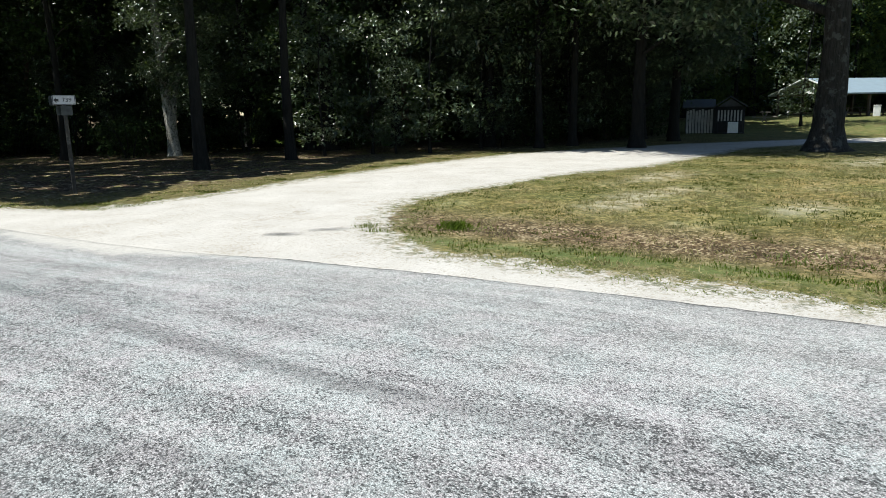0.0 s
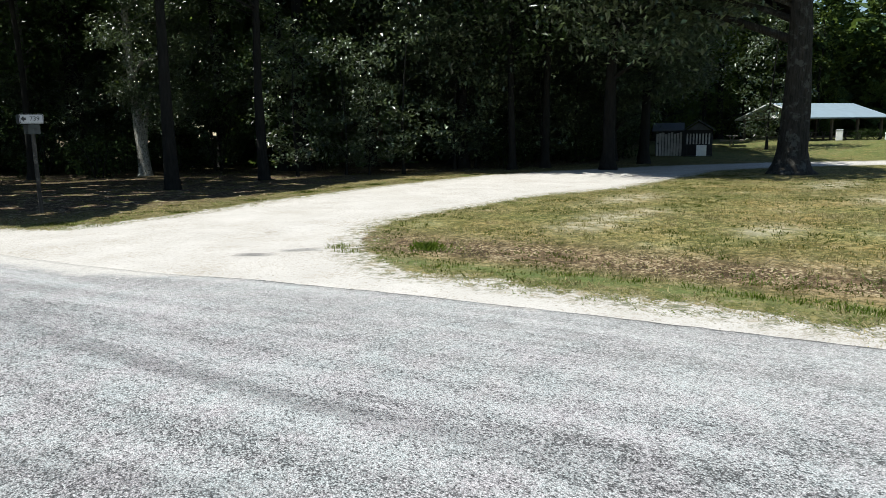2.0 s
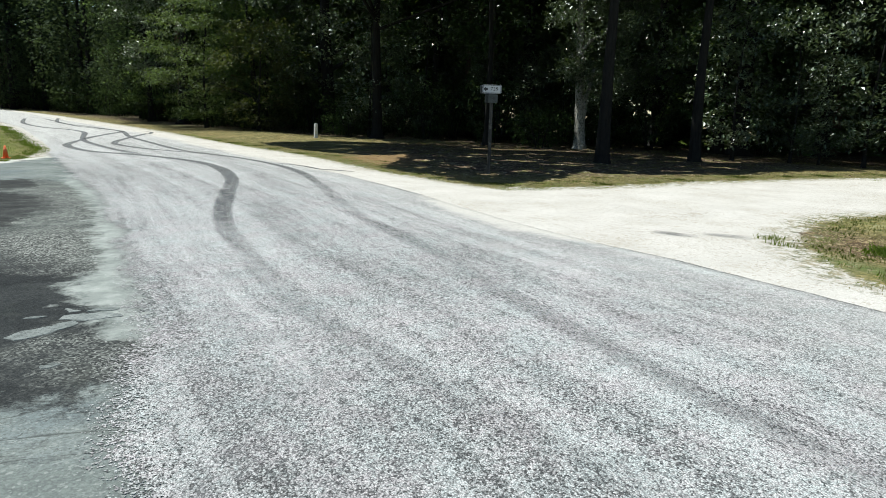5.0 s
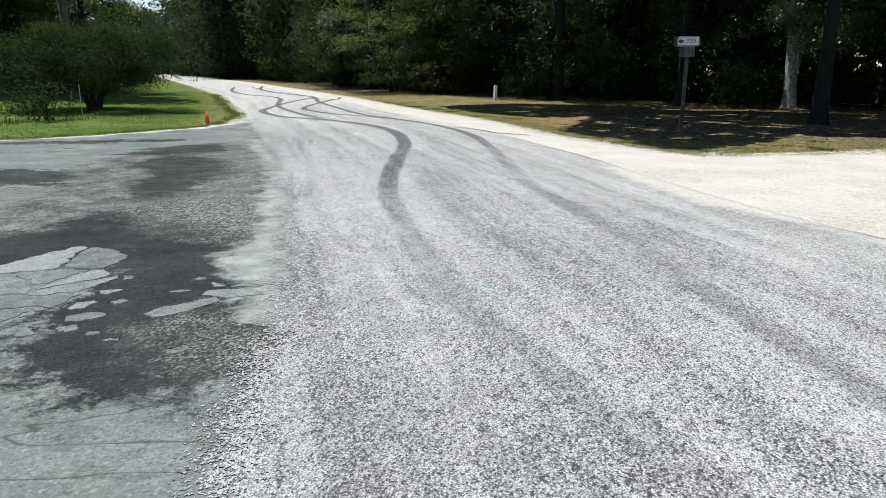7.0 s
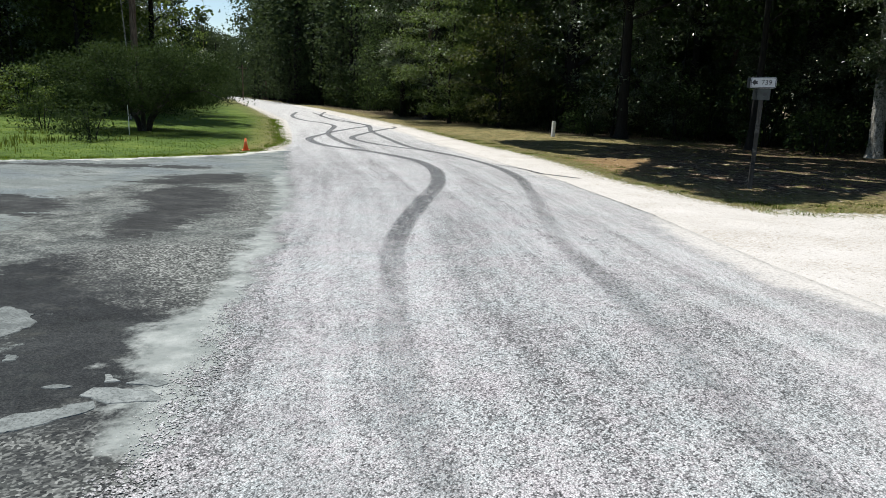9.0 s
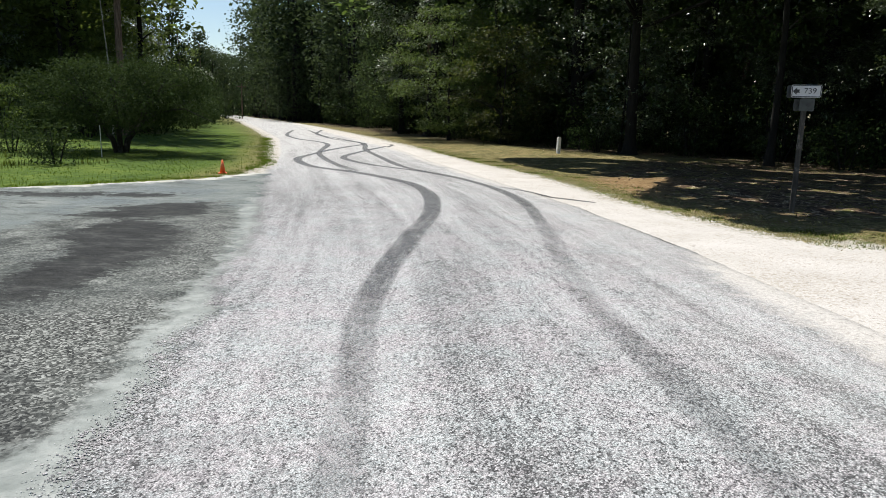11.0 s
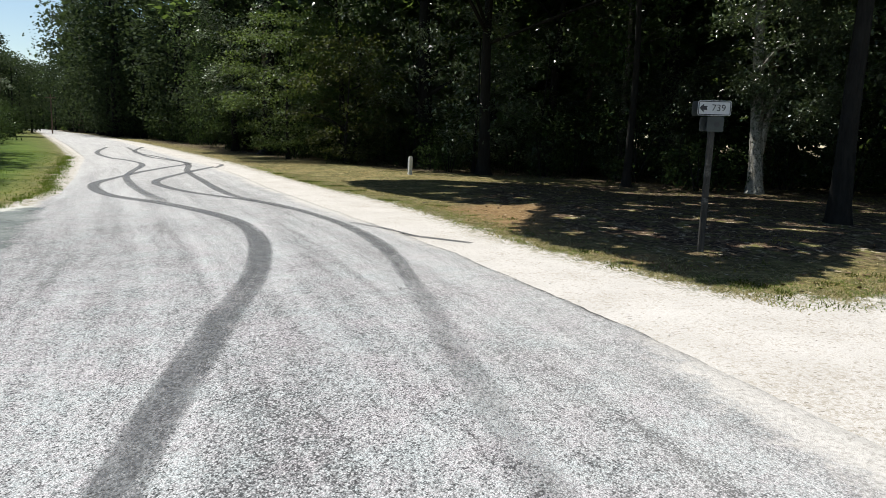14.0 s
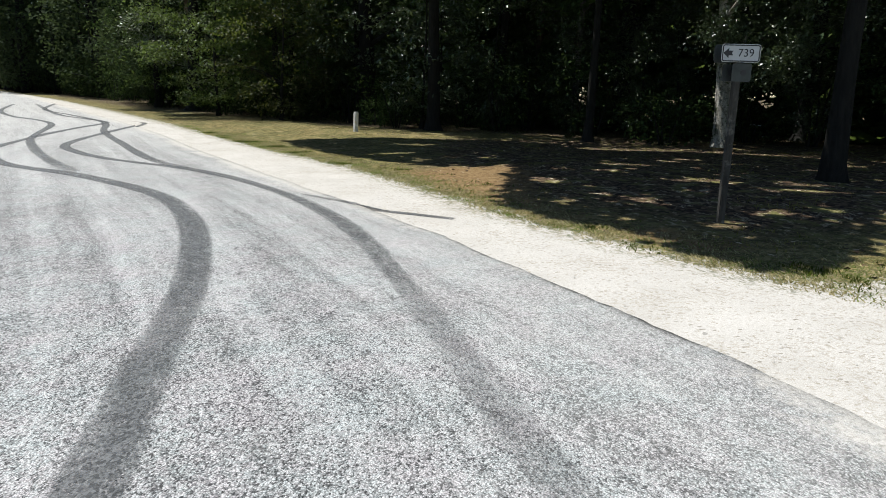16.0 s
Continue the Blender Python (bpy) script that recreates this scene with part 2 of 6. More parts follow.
def road_material():
    """Chip seal: pale stone chips in dark binder, worn in lanes; lane is (metres across, metres along)."""
    m = Mat("chip_seal_road", 0.8, 0.3)
    uv = m.vattr("lane")
    cell = m.voronoi(122, "Color")
    gap = m.ramp(m.voronoi(122, "Distance"), (0.3, 1.0), (0.70, 0.44))
    clump = m.noise(50, 3, 0.8)
    lanes = m.noise(1.0, 3, 0.6, m.stretch(2.3, 0.13, 1, uv))
    fine_lanes = m.noise(1.0, 3, 0.7, m.stretch(7.5, 0.35, 1, uv))
    patch = m.noise(0.6, 4, 0.65)

    def add(t, n, amount, mean=0.5):
        return m.math("ADD", t, m.math("MULTIPLY", m.math("SUBTRACT", n, mean), amount))
    t = add(0.524, cell, 0.7)
    t = add(t, m.voronoi(92, "Color", vec=m.stretch(1, 0.8, 1)), 0.7)
    t = add(t, m.voronoi(31, "Color", vec=m.stretch(1, 0.6, 1)), 0.2)
    t = add(t, m.noise(12, 4, 0.95, m.stretch(1, 0.5, 1)), 0.22)
    t = add(t, lanes, 0.85)
    t = add(t, fine_lanes, 0.4)
    t = add(t, patch, 0.4)
    base = m.ramp(t, (0.16, (0.06, 0.06, 0.061)), (0.37, (0.22, 0.22, 0.221)), (0.61, (0.445, 0.439, 0.434)), (0.94, (0.565, 0.558, 0.551)))
    base = m.mix(1.0, base, gap, "MULTIPLY")
    tint = m.math("ADD", m.math("MULTIPLY", m.noise(48, 2), 0.4), m.math("MULTIPLY", m.noise(2.2, 5, 0.75), 0.6))
    hue = m.mix(0.42, base, m.ramp(tint, (0.40, (0.27, 0.316, 0.312)), (0.50, (0.312, 0.311, 0.308)), (0.60, (0.35, 0.30, 0.315))), "COLOR")
    dust = m.ramp(m.noise(40, 3, 0.8), (0.3, (0.32, 0.312, 0.295)), (0.7, (0.56, 0.545, 0.52)))
    hue = m.mix(step(m, m.attr("dusty"), m.noise(3, 5, 0.7), 1.6, 1.8), hue, m.mix(0.42, m.mix(1.0, hue, (1.12, 1.11, 1.09), "MULTIPLY"), dust))
    scatter_ = m.math("ADD", m.math("MULTIPLY", m.noise(2.2, 5, 0.75), 0.55), m.math("MULTIPLY", m.noise(16, 4, 0.85), 0.45))
    drift = m.math("MULTIPLY", step(m, m.attr("verge"), scatter_, 0.3, 1.7), 0.9)
    hue = m.mix(drift, hue, m.ramp(m.noise(30, 4, 0.85), (0.34, (0.25, 0.232, 0.205)), (0.5, (0.47, 0.442, 0.405)), (0.68, (0.56, 0.528, 0.49))))
    crumb = m.math("MULTIPLY", m.ramp(m.attr("rim"), (0.012, 1.0), (0.05, 0.0)), m.ramp(m.noise(2.6, 5, 0.8), (0.42, 0.1), (0.56, 0.9)))
    hue = m.mix(m.math("MULTIPLY", crumb, m.math("SUBTRACT", 1.0, drift), clamp=True), hue, (0.05, 0.047, 0.042))
    hue = m.mix(m.math("MULTIPLY", m.attr("bald"), m.ramp(m.noise(2.5, 5, 0.7), (0.40, 0.0), (0.62, 1.0)), clamp=True), hue, m.mix(0.7, hue, (0.09, 0.092, 0.095)))
    m.col(hue)
    m.bump(m.math("SUBTRACT", clump, m.voronoi(122)), 0.55, 0.009)
    edge = step(m, m.attr("reach"), m.math("ADD", m.math("MULTIPLY", m.noise(1.1, 3, 0.6), 0.7), m.math("MULTIPLY", m.noise(9, 4, 0.7), 0.3)), 0.8, 1.0)
    m.alpha(m.math("GREATER_THAN", m.math("ADD", edge, m.math("MULTIPLY", m.math("SUBTRACT", m.noise(55, 2, 0.8), 0.5), 1.3)), 0.5))
    return m.m


def old_asphalt_material():
    m = Mat("old_asphalt", 0.95, 0.08)
    fine, mid = m.noise(60, 3, 0.75), m.noise(3.2, 6, 0.7)
    pale = m.ramp(m.noise(0.9, 5, 0.6, m.stretch(1, 1.6, 1)), (0.32, (0.125, 0.137, 0.133)), (0.5, (0.175, 0.188, 0.181)), (0.68, (0.235, 0.245, 0.233)))
    pale = m.mix(m.ramp(m.noise(0.7, 4, 0.6), (0.50, 0.0), (0.62, 0.5)), pale, (0.13, 0.155, 0.18))
    pale = m.mix(m.ramp(fine, (0.40, 0.6), (0.6, 0.0)), pale, (0.07, 0.073, 0.076))
    pale = m.mix(m.ramp(m.voronoi(85, "Color"), (0.7, 0.0), (0.9, 0.5)), pale, (0.29, 0.295, 0.285))
    # dirt and lost surface in long flat streaks
    flake = m.noise(2.4, 7, 0.8, m.stretch(0.65, 1.35, 1))
    tear = m.math("MULTIPLY", m.ramp(flake, (0.545, 0.0), (0.575, 0.85)), m.ramp(m.noise(0.3, 3), (0.42, 0.15), (0.6, 1.0)))
    pale = m.mix(tear, pale, m.ramp(fine, (0.35, (0.03, 0.032, 0.034)), (0.7, (0.085, 0.087, 0.085))))
    spots = m.noise(21, 5, 0.85)
    thick = m.ramp(m.noise(0.7, 4, 0.65), (0.36, 0.70), (0.64, 0.56))
    pale = m.mix(m.math("MULTIPLY", m.math("GREATER_THAN", spots, thick), 0.7), pale, m.ramp(fine, (0.4, (0.035, 0.037, 0.037)), (0.6, (0.085, 0.085, 0.08))))
    seam = m.ramp(m.noise(1.6, 3, 0.5, m.stretch(0.22, 1.3, 1)), (0.492, 0.0), (0.5, 0.75), (0.508, 0.0))
    pale = m.mix(m.math("MULTIPLY", seam, m.ramp(m.noise(0.5, 3), (0.48, 0.0), (0.56, 1.0))), pale, (0.03, 0.03, 0.03))
    blot = m.math("ADD", m.math("MULTIPLY", flake, 0.45), m.math("ADD", m.math("MULTIPLY", mid, 0.3), m.math("MULTIPLY", spots, 0.25)))
    # thin dirt and loose grit round the broken ground
    soot = m.math("ADD", m.math("MULTIPLY", m.noise(2.1, 6, 0.75), 0.55), m.math("ADD", m.math("MULTIPLY", spots, 0.25), m.math("MULTIPLY", m.voronoi(64, "Color"), 0.2)))
    soot = m.ramp(soot, (0.40, (0.018, 0.019, 0.019)), (0.48, (0.06, 0.062, 0.059)), (0.54, (0.125, 0.127, 0.12)), (0.64, (0.25, 0.246, 0.232)))
    pale = m.mix(m.math("MULTIPLY", step(m, m.attr("halo"), blot, 0.16, 3.4), 0.85), pale, soot)
    stain = m.ramp(m.math("ADD", m.math("MULTIPLY", m.noise(8, 5, 0.8, m.stretch(0.6, 1.3, 1)), 0.45), m.math("MULTIPLY", m.noise(1.7, 4, 0.7, m.stretch(0.6, 1.4, 1)), 0.55)), (0.40, (0.010, 0.010, 0.011)), (0.53, (0.026, 0.026, 0.027)), (0.68, (0.09, 0.089, 0.085)))
    pale = m.mix(m.math("MULTIPLY", step(m, m.math("ADD", m.attr("stain"), 0.12), blot, 0.13, 3.2), 0.92), pale, stain)
    dark = m.ramp(m.math("ADD", m.math("MULTIPLY", fine, 0.4), m.math("ADD", m.math("MULTIPLY", m.noise(7, 5, 0.75), 0.25), m.math("MULTIPLY", m.noise(1.4, 4, 0.7), 0.35))), (0.36, (0.006, 0.0065, 0.0075)), (0.5, (0.015, 0.016, 0.018)), (0.68, (0.05, 0.051, 0.052)))
    w = m.math("ADD", m.math("MULTIPLY", mid, 0.45), m.math("ADD", m.math("MULTIPLY", m.noise(0.8, 3), 0.25), m.math("MULTIPLY", spots, 0.3)))
    c = m.mix(m.math("MULTIPLY", step(m, m.attr("dark"), w, 0.16, 2.4), 0.96), pale, dark)
    c = m.mix(m.ramp(m.noise(1.9, 6, 0.75), (0.54, 0.0), (0.66, 0.4)), c, m.ramp(m.noise(4, 3), (0.4, (0.035, 0.042, 0.04)), (0.6, (0.07, 0.068, 0.06))))
    smooth = m.ramp(m.noise(5.0, 5, 0.65), (0.35, (0.205, 0.214, 0.206)), (0.65, (0.31, 0.311, 0.301)))
    smooth = m.mix(m.ramp(m.noise(1.5, 4, 0.65), (0.45, 0.4), (0.52, 0.0)), smooth, (0.125, 0.135, 0.13))
    smooth = m.mix(m.ramp(fine, (0.36, 0.2), (0.5, 0.0)), smooth, (0.12, 0.12, 0.12))
    grain = m.ramp(m.noise(90, 2, 0.8), (0.5, 0.0), (0.6, 1.0))
    c = m.mix(m.math("MULTIPLY", grain, 0.14), c, (0.13, 0.128, 0.12))
    chip = m.math("ADD", m.math("MULTIPLY", m.voronoi(70, "Color"), 0.6), m.math("ADD", m.math("MULTIPLY", m.noise(9, 4, 0.75), 0.4), m.math("MULTIPLY", m.noise(24, 3, 0.8), 0.25)))
    chip = m.ramp(chip, (0.42, (0.02, 0.0205, 0.021)), (0.64, (0.085, 0.085, 0.081)), (0.88, (0.34, 0.335, 0.32)))
    c = m.mix(step(m, m.attr("grit"), mid, 0.8, 1.7), c, chip)
    c = m.mix(step(m, m.attr("margin"), mid, 0.16, 1.0), c, smooth)
    crack = m.ramp(m.voronoi(1.5, "Distance", "DISTANCE_TO_EDGE", m.mix(0.12, m.co, m.noise(3, 3, colour=True))), (0.006, 1.0), (0.016, 0.0))
    c = m.mix(m.math("MULTIPLY", crack, m.attr("cracks"), clamp=True), c, (0.008, 0.008, 0.009))
    # pale sand washed up along the grass
    wash = m.ramp(m.noise(30, 4, 0.85), (0.34, (0.25, 0.235, 0.21)), (0.6, (0.52, 0.495, 0.46)))
    c = m.mix(step(m, m.attr("wash"), m.noise(2.4, 6, 0.8, m.stretch(0.5, 1, 1)), 0.2, 1.8), c, wash)
    m.col(m.mix(1.0, c, (0.975, 1.012, 0.985), "MULTIPLY"))
    m.bump(fine, 0.55, 0.01)
    return m.m


def skid_material():
    m = Mat("tyre_rubber_mark", 0.7, 0.35)
    uv = m.vattr("lane")
    streak = m.noise(1.0, 4, 0.7, m.stretch(16, 0.4, 1, uv))
    rough = m.math("ADD", m.math("MULTIPLY", m.noise(24, 3, 0.75), 0.6), m.math("MULTIPLY", m.voronoi(122, "Color"), 0.4))
    a = m.math("ADD", m.math("MULTIPLY", streak, 0.5), m.math("MULTIPLY", m.math("SUBTRACT", 1.0, rough), 0.75))
    m.col(m.ramp(m.voronoi(72, "Color", vec=m.stretch(1, 0.8, 1)), (0.3, (0.028, 0.03, 0.033)), (0.75, (0.12, 0.123, 0.126))))
    worn = m.ramp(m.noise(3.2, 5, 0.75), (0.36, 0.62), (0.56, 1.0))
    m.alpha(m.math("MULTIPLY", worn, m.math("MULTIPLY", m.math("ADD", 0.26, m.math("MULTIPLY", m.ramp(a, (0.46, 0.0), (0.59, 1.0)), 0.74)), m.attr("edge"), clamp=True)))
    return m.m


def leaf_material(name, dark, light, gloss=0.5, through=0.36, spec=0.22, peak=1.35, yellow=0.5):
    m = Mat(name, gloss, spec)
    c = m.ramp(m.island(), (0.0, dark), (0.72, light), (1.0, tuple(v * peak for v in light)))
    c = m.mix(m.math("MULTIPLY", m.rand(), 0.35), c, tuple(v * 0.6 for v in dark))
    m.col(c)
    t = m.t.nodes.new("ShaderNodeBsdfTranslucent")
    m.put(t.inputs[0], m.mix(yellow, c, (0.16, 0.22, 0.02), "MIX"))
    s = m.t.nodes.new("ShaderNodeMixShader")
    s.inputs[0].default_value = through
    m.t.links.new(m.bsdf.outputs[0], s.inputs[1]), m.t.links.new(t.outputs[0], s.inputs[2])
    m.t.links.new(s.outputs[0], m.t.nodes["Material Output"].inputs[0])
    return m.m


def bark_material(name, dark, light, lichen=None, specks=None):
    m = Mat(name, 0.9, 0.15)
    v = m.stretch(9, 9, 1.6)
    n = m.noise(1.6, 6, 0.7, v)
    c = m.ramp(n, (0.32, dark), (0.68, light))
    if lichen:
        c = m.mix(m.ramp(m.noise(3.2, 5, 0.7), (0.54, 0.0), (0.62, 1.0)), c, lichen)
    if specks:
        c = m.mix(m.ramp(m.noise(15, 4, 0.8), (0.52, 0.0), (0.59, 0.85)), c, specks)
    m.col(c)
    m.bump(n, 0.9, 0.04)
    return m.m


GROUND, ROAD, OLD = ground_material(), road_material(), old_asphalt_material()
SKID = skid_material()
# peak 3.2 paints the glints of glossy foliage as a few much paler leaves
LEAF_OAK = leaf_material("oak_leaf", (0.030, 0.048, 0.024), (0.088, 0.118, 0.064), 0.36, 0.28, 0.8, 3.2, 0.25)
LEAF_DARK = leaf_material("shade_leaf", (0.034, 0.064, 0.030), (0.10, 0.155, 0.064), 0.7, 0.42, 0.1)
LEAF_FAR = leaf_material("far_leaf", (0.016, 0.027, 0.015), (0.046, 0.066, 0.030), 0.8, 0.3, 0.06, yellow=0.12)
LEAF_LIME = leaf_material("young_leaf", (0.075, 0.125, 0.022), (0.19, 0.27, 0.055), 0.5, 0.4)
LEAF_MID = leaf_material("edge_leaf", (0.034, 0.056, 0.014), (0.10, 0.145, 0.036), 0.5, 0.36, 0.25, 1.8, yellow=0.3)
LEAF_BUSH = leaf_material("shrub_leaf", (0.014, 0.027, 0.010), (0.040, 0.064, 0.020), 0.85, 0.25, 0.05, yellow=0.1)
LEAF_RUST = leaf_material("rusty_leaf", (0.026, 0.028, 0.012), (0.068, 0.070, 0.028), 0.6, 0.3, 0.15)
# brighter copy of the far leaf, with sunlight put into its colour
LEAF_LEFT = leaf_material("sunlit_tone_leaf", (0.04, 0.062, 0.022), (0.12, 0.16, 0.05), 0.7, 0.45, 0.1)
NEEDLE = leaf_material("pine_needle", (0.018, 0.034, 0.012), (0.06, 0.085, 0.025))
# bark well below real tone: the wood's shade is in its colour
BARK = bark_material("shade_toned_bark", (0.0075, 0.0075, 0.0068), (0.021, 0.020, 0.0175))
BARK_OAK = bark_material("oak_bark", (0.014, 0.013, 0.011), (0.05, 0.046, 0.04), (0.075, 0.075, 0.068))
BARK_PALE = bark_material("pale_bark", (0.16, 0.15, 0.128), (0.44, 0.425, 0.38), (0.10, 0.09, 0.07), (0.06, 0.056, 0.045))
BARK_GREY = bark_material("grey_bark", (0.06, 0.055, 0.048), (0.19, 0.18, 0.16), (0.05, 0.06, 0.03))
BARK_PINE = bark_material("pine_bark", (0.06, 0.04, 0.03), (0.22, 0.16, 0.12))
GRASS = leaf_material("grass_blade", (0.10, 0.098, 0.024), (0.235, 0.195, 0.062), 0.7, 0.4)
GRASS_GREEN = leaf_material("green_grass_blade", (0.11, 0.14, 0.042), (0.24, 0.27, 0.11), 0.8, 0.6, 0.05)
GRASS_VERGE = leaf_material("verge_grass_blade", (0.042, 0.076, 0.010), (0.102, 0.15, 0.021), 0.8, 0.45, 0.05)
GRASS_DARK = leaf_material("dark_grass_blade", (0.030, 0.038, 0.010), (0.075, 0.085, 0.022), 0.8, 0.35, 0.05)
GRASS_DRY = leaf_material("dry_grass_blade", (0.20, 0.165, 0.075), (0.42, 0.35, 0.19), 0.7, 0.3)


# ---- mesh helpers ----
def mesh_np(name, verts, faces, material, smooth=False):
    verts = np.asarray(verts, dtype=np.float32)
    faces = np.asarray(faces, dtype=np.int32)
    k = faces.shape[1]
    me = bpy.data.meshes.new(name)
    me.vertices.add(len(verts)), me.loops.add(faces.size), me.polygons.add(len(faces))
    me.vertices.foreach_set("co", verts.ravel())
    me.loops.foreach_set("vertex_index", faces.ravel())
    me.polygons.foreach_set("loop_start", np.arange(0, faces.size, k, dtype=np.int32))
    me.polygons.foreach_set("use_smooth", np.full(len(faces), smooth))
    me.materials.append(material)
    me.update(calc_edges=True)
    me.validate()
    return me


def add_attr(me, name, values):
    values = np.asarray(values, dtype=np.float32)
    kind = "FLOAT_VECTOR" if values.ndim == 2 else "FLOAT"
    a = me.attributes.new(name, kind, "POINT")
    a.data.foreach_set("vector" if values.ndim == 2 else "value", values.ravel())


def part(name, data, material=None, parent=None, label=""):
    """One mesh object, from a bmesh or a mesh, under a thing or a part."""
    if isinstance(data, bmesh.types.BMesh):
        me = bpy.data.meshes.new(name)
        data.to_mesh(me)
        data.free()
        data = me
    if material and not data.materials:
        data.materials.append(material)
    ob = new(name, data)
    if parent:
        ob.parent = parent
    if label:
        ob["label"] = label
    return ob


def thing(name, m, label, category, group=""):
    ob = new(name)
    ob.empty_display_size = 0.3
    ob.matrix_world = m
    return tagged(ob, label, category, group)


def box(bm, x0, x1, y0, y1, z0, z1, bevel=0.0, turn=None):
    r = bmesh.ops.create_cube(bm, size=1)
    bmesh.ops.scale(bm, vec=(x1 - x0, y1 - y0, z1 - z0), verts=r["verts"])
    bmesh.ops.translate(bm, vec=((x0 + x1) / 2, (y0 + y1) / 2, (z0 + z1) / 2), verts=r["verts"])
    if bevel:
        edges = list({e for v in r["verts"] for e in v.link_edges})
        bmesh.ops.bevel(bm, geom=edges, offset=bevel, segments=2, affect="EDGES")
    return bm


def boxed(*a, **k):
    return box(bmesh.new(), *a, **k)


def tube(points, radii, sides=8, lumps=0.0, rng=None):
    """Verts and quads of a tapered tube along points."""
    points = [Vector(p) for p in points]
    vs, fs = [], []
    for i, (p, r) in enumerate(zip(points, radii)):
        d = (points[min(i + 1, len(points) - 1)] - points[max(i - 1, 0)]).normalized()
        a = d.orthogonal().normalized() if abs(d.z) < 0.5 else Vector((1, 0, 0)).cross(d).normalized()
        b = d.cross(a)
        for k in range(sides):
            w = 2 * math.pi * k / sides
            q = r * (1 + (lumps * (rng.random() - 0.5) if rng else 0))
            vs.append(p + a * (math.cos(w) * q) + b * (math.sin(w) * q))
    for i in range(len(points) - 1):
        for k in range(sides):
            n = (k + 1) % sides
            fs.append((i * sides + k, i * sides + n, (i + 1) * sides + n, (i + 1) * sides + k))
    return vs, fs


def tubes_mesh(name, list_of_tubes, material):
    vs, fs = [], []
    for v, f in list_of_tubes:
        o = len(vs)
        vs += [tuple(p) for p in v]
        fs += [tuple(i + o for i in q) for q in f]
    return mesh_np(name, vs, fs, material, smooth=True)


def leaves(centres, size, rng, droop=0.3, spread=0.35, aspect=0.55):
    """Diamond leaves with a fold, one at each centre."""
    n = len(centres)
    az, tilt = rng.uniform(0, 2 * np.pi, n), rng.normal(-droop, 0.55, n)
    d = np.stack([np.cos(az) * np.cos(tilt), np.sin(az) * np.cos(tilt), np.sin(tilt)], 1)
    side = np.stack([-np.sin(az), np.cos(az), rng.normal(0, spread, n)], 1)
    side /= np.linalg.norm(side, axis=1)[:, None]
    up = np.cross(d, side)
    s = size * rng.uniform(0.6, 1.35, n)[:, None]
    mid = centres + d * s * 0.5
    a, b = centres, centres + d * s
    l, r = mid + side * s * aspect * 0.5 + up * s * 0.1, mid - side * s * aspect * 0.5 + up * s * 0.1
    v = np.stack([a, r, b, l], 1).reshape(-1, 3)
    return v, np.arange(4 * n).reshape(-1, 4)


def inside(points, poly):
    """Signed distance in metres to a polygon in plan, positive inside."""
    p = points[:, None, :]
    a = np.asarray(poly, float)
    b = np.roll(a, -1, axis=0)
    ab = b - a
    t = np.clip(((p - a) * ab).sum(2) / (ab * ab).sum(1), 0, 1)
    d = np.linalg.norm(p - (a + t[..., None] * ab), axis=2).min(1)
    cross = ((a[:, 1] > p[..., 1]) != (b[:, 1] > p[..., 1])) & (p[..., 0] < ab[:, 0] * (p[..., 1] - a[:, 1]) / np.where(ab[:, 1] == 0, 1e-9, ab[:, 1]) + a[:, 0])
    return np.where(cross.sum(1) % 2 == 1, d, -d)


def to_line(points, line):
    """Distance in metres to a polyline in plan."""
    a, b = np.asarray(line[:-1], float), np.asarray(line[1:], float)
    p = points[:, None, :]
    ab = b - a
    t = np.clip(((p - a) * ab).sum(2) / (ab * ab).sum(1), 0, 1)
    return np.linalg.norm(p - (a + t[..., None] * ab), axis=2).min(1)


def smooth_line(line, each=0.5):
    """Catmull-Rom through a plan line."""
    pts = [Vector((*p, 0)) for p in line]
    pts = [2 * pts[0] - pts[1]] + pts + [2 * pts[-1] - pts[-2]]
    out = []
    for i in range(1, len(pts) - 2):
        p0, p1, p2, p3 = pts[i - 1:i + 3]
        n = max(2, int((p2 - p1).length / each))
        for k in range(n):
            t = k / n
            out.append(0.5 * (2 * p1 + (p2 - p0) * t + (2 * p0 - 5 * p1 + 4 * p2 - p3) * t * t + (3 * p1 - p0 - 3 * p2 + p3) * t ** 3))
    out.append(pts[-2])
    return out


# ---- plan ----
# the road's edges, as (y, x)
ROAD_L = [(-40, 11.5), (-20, 7.5), (-8, 5.0), (0, 4.0), (4, 3.75), (7.5, 3.55), (9, 3.2), (11.8, 2.6), (15.3, 1.6), (19.8, 0.05), (23.5, -1.25), (31.2, -3.75), (44.6, -8.5), (65, -17.3), (104, -34.7), (146, -54), (230, -95)]
ROAD_R = [(-40, 19.5), (-20, 14.0), (-8, 11.6), (0, 10.3), (4.1, 9.48), (6.4, 8.94), (8.7, 8.39), (10.2, 7.85), (12.2, 7.32), (14.3, 6.84), (15.9, 6.43), (18, 5.84), (19.5, 5.42), (21.1, 4.8), (23, 4.1), (26.3, 2.9), (29, 1.9), (33.5, 0.5), (42, -2.7), (56, -8.4), (80, -18), (104, -28.5), (146, -47.5), (230, -88)]
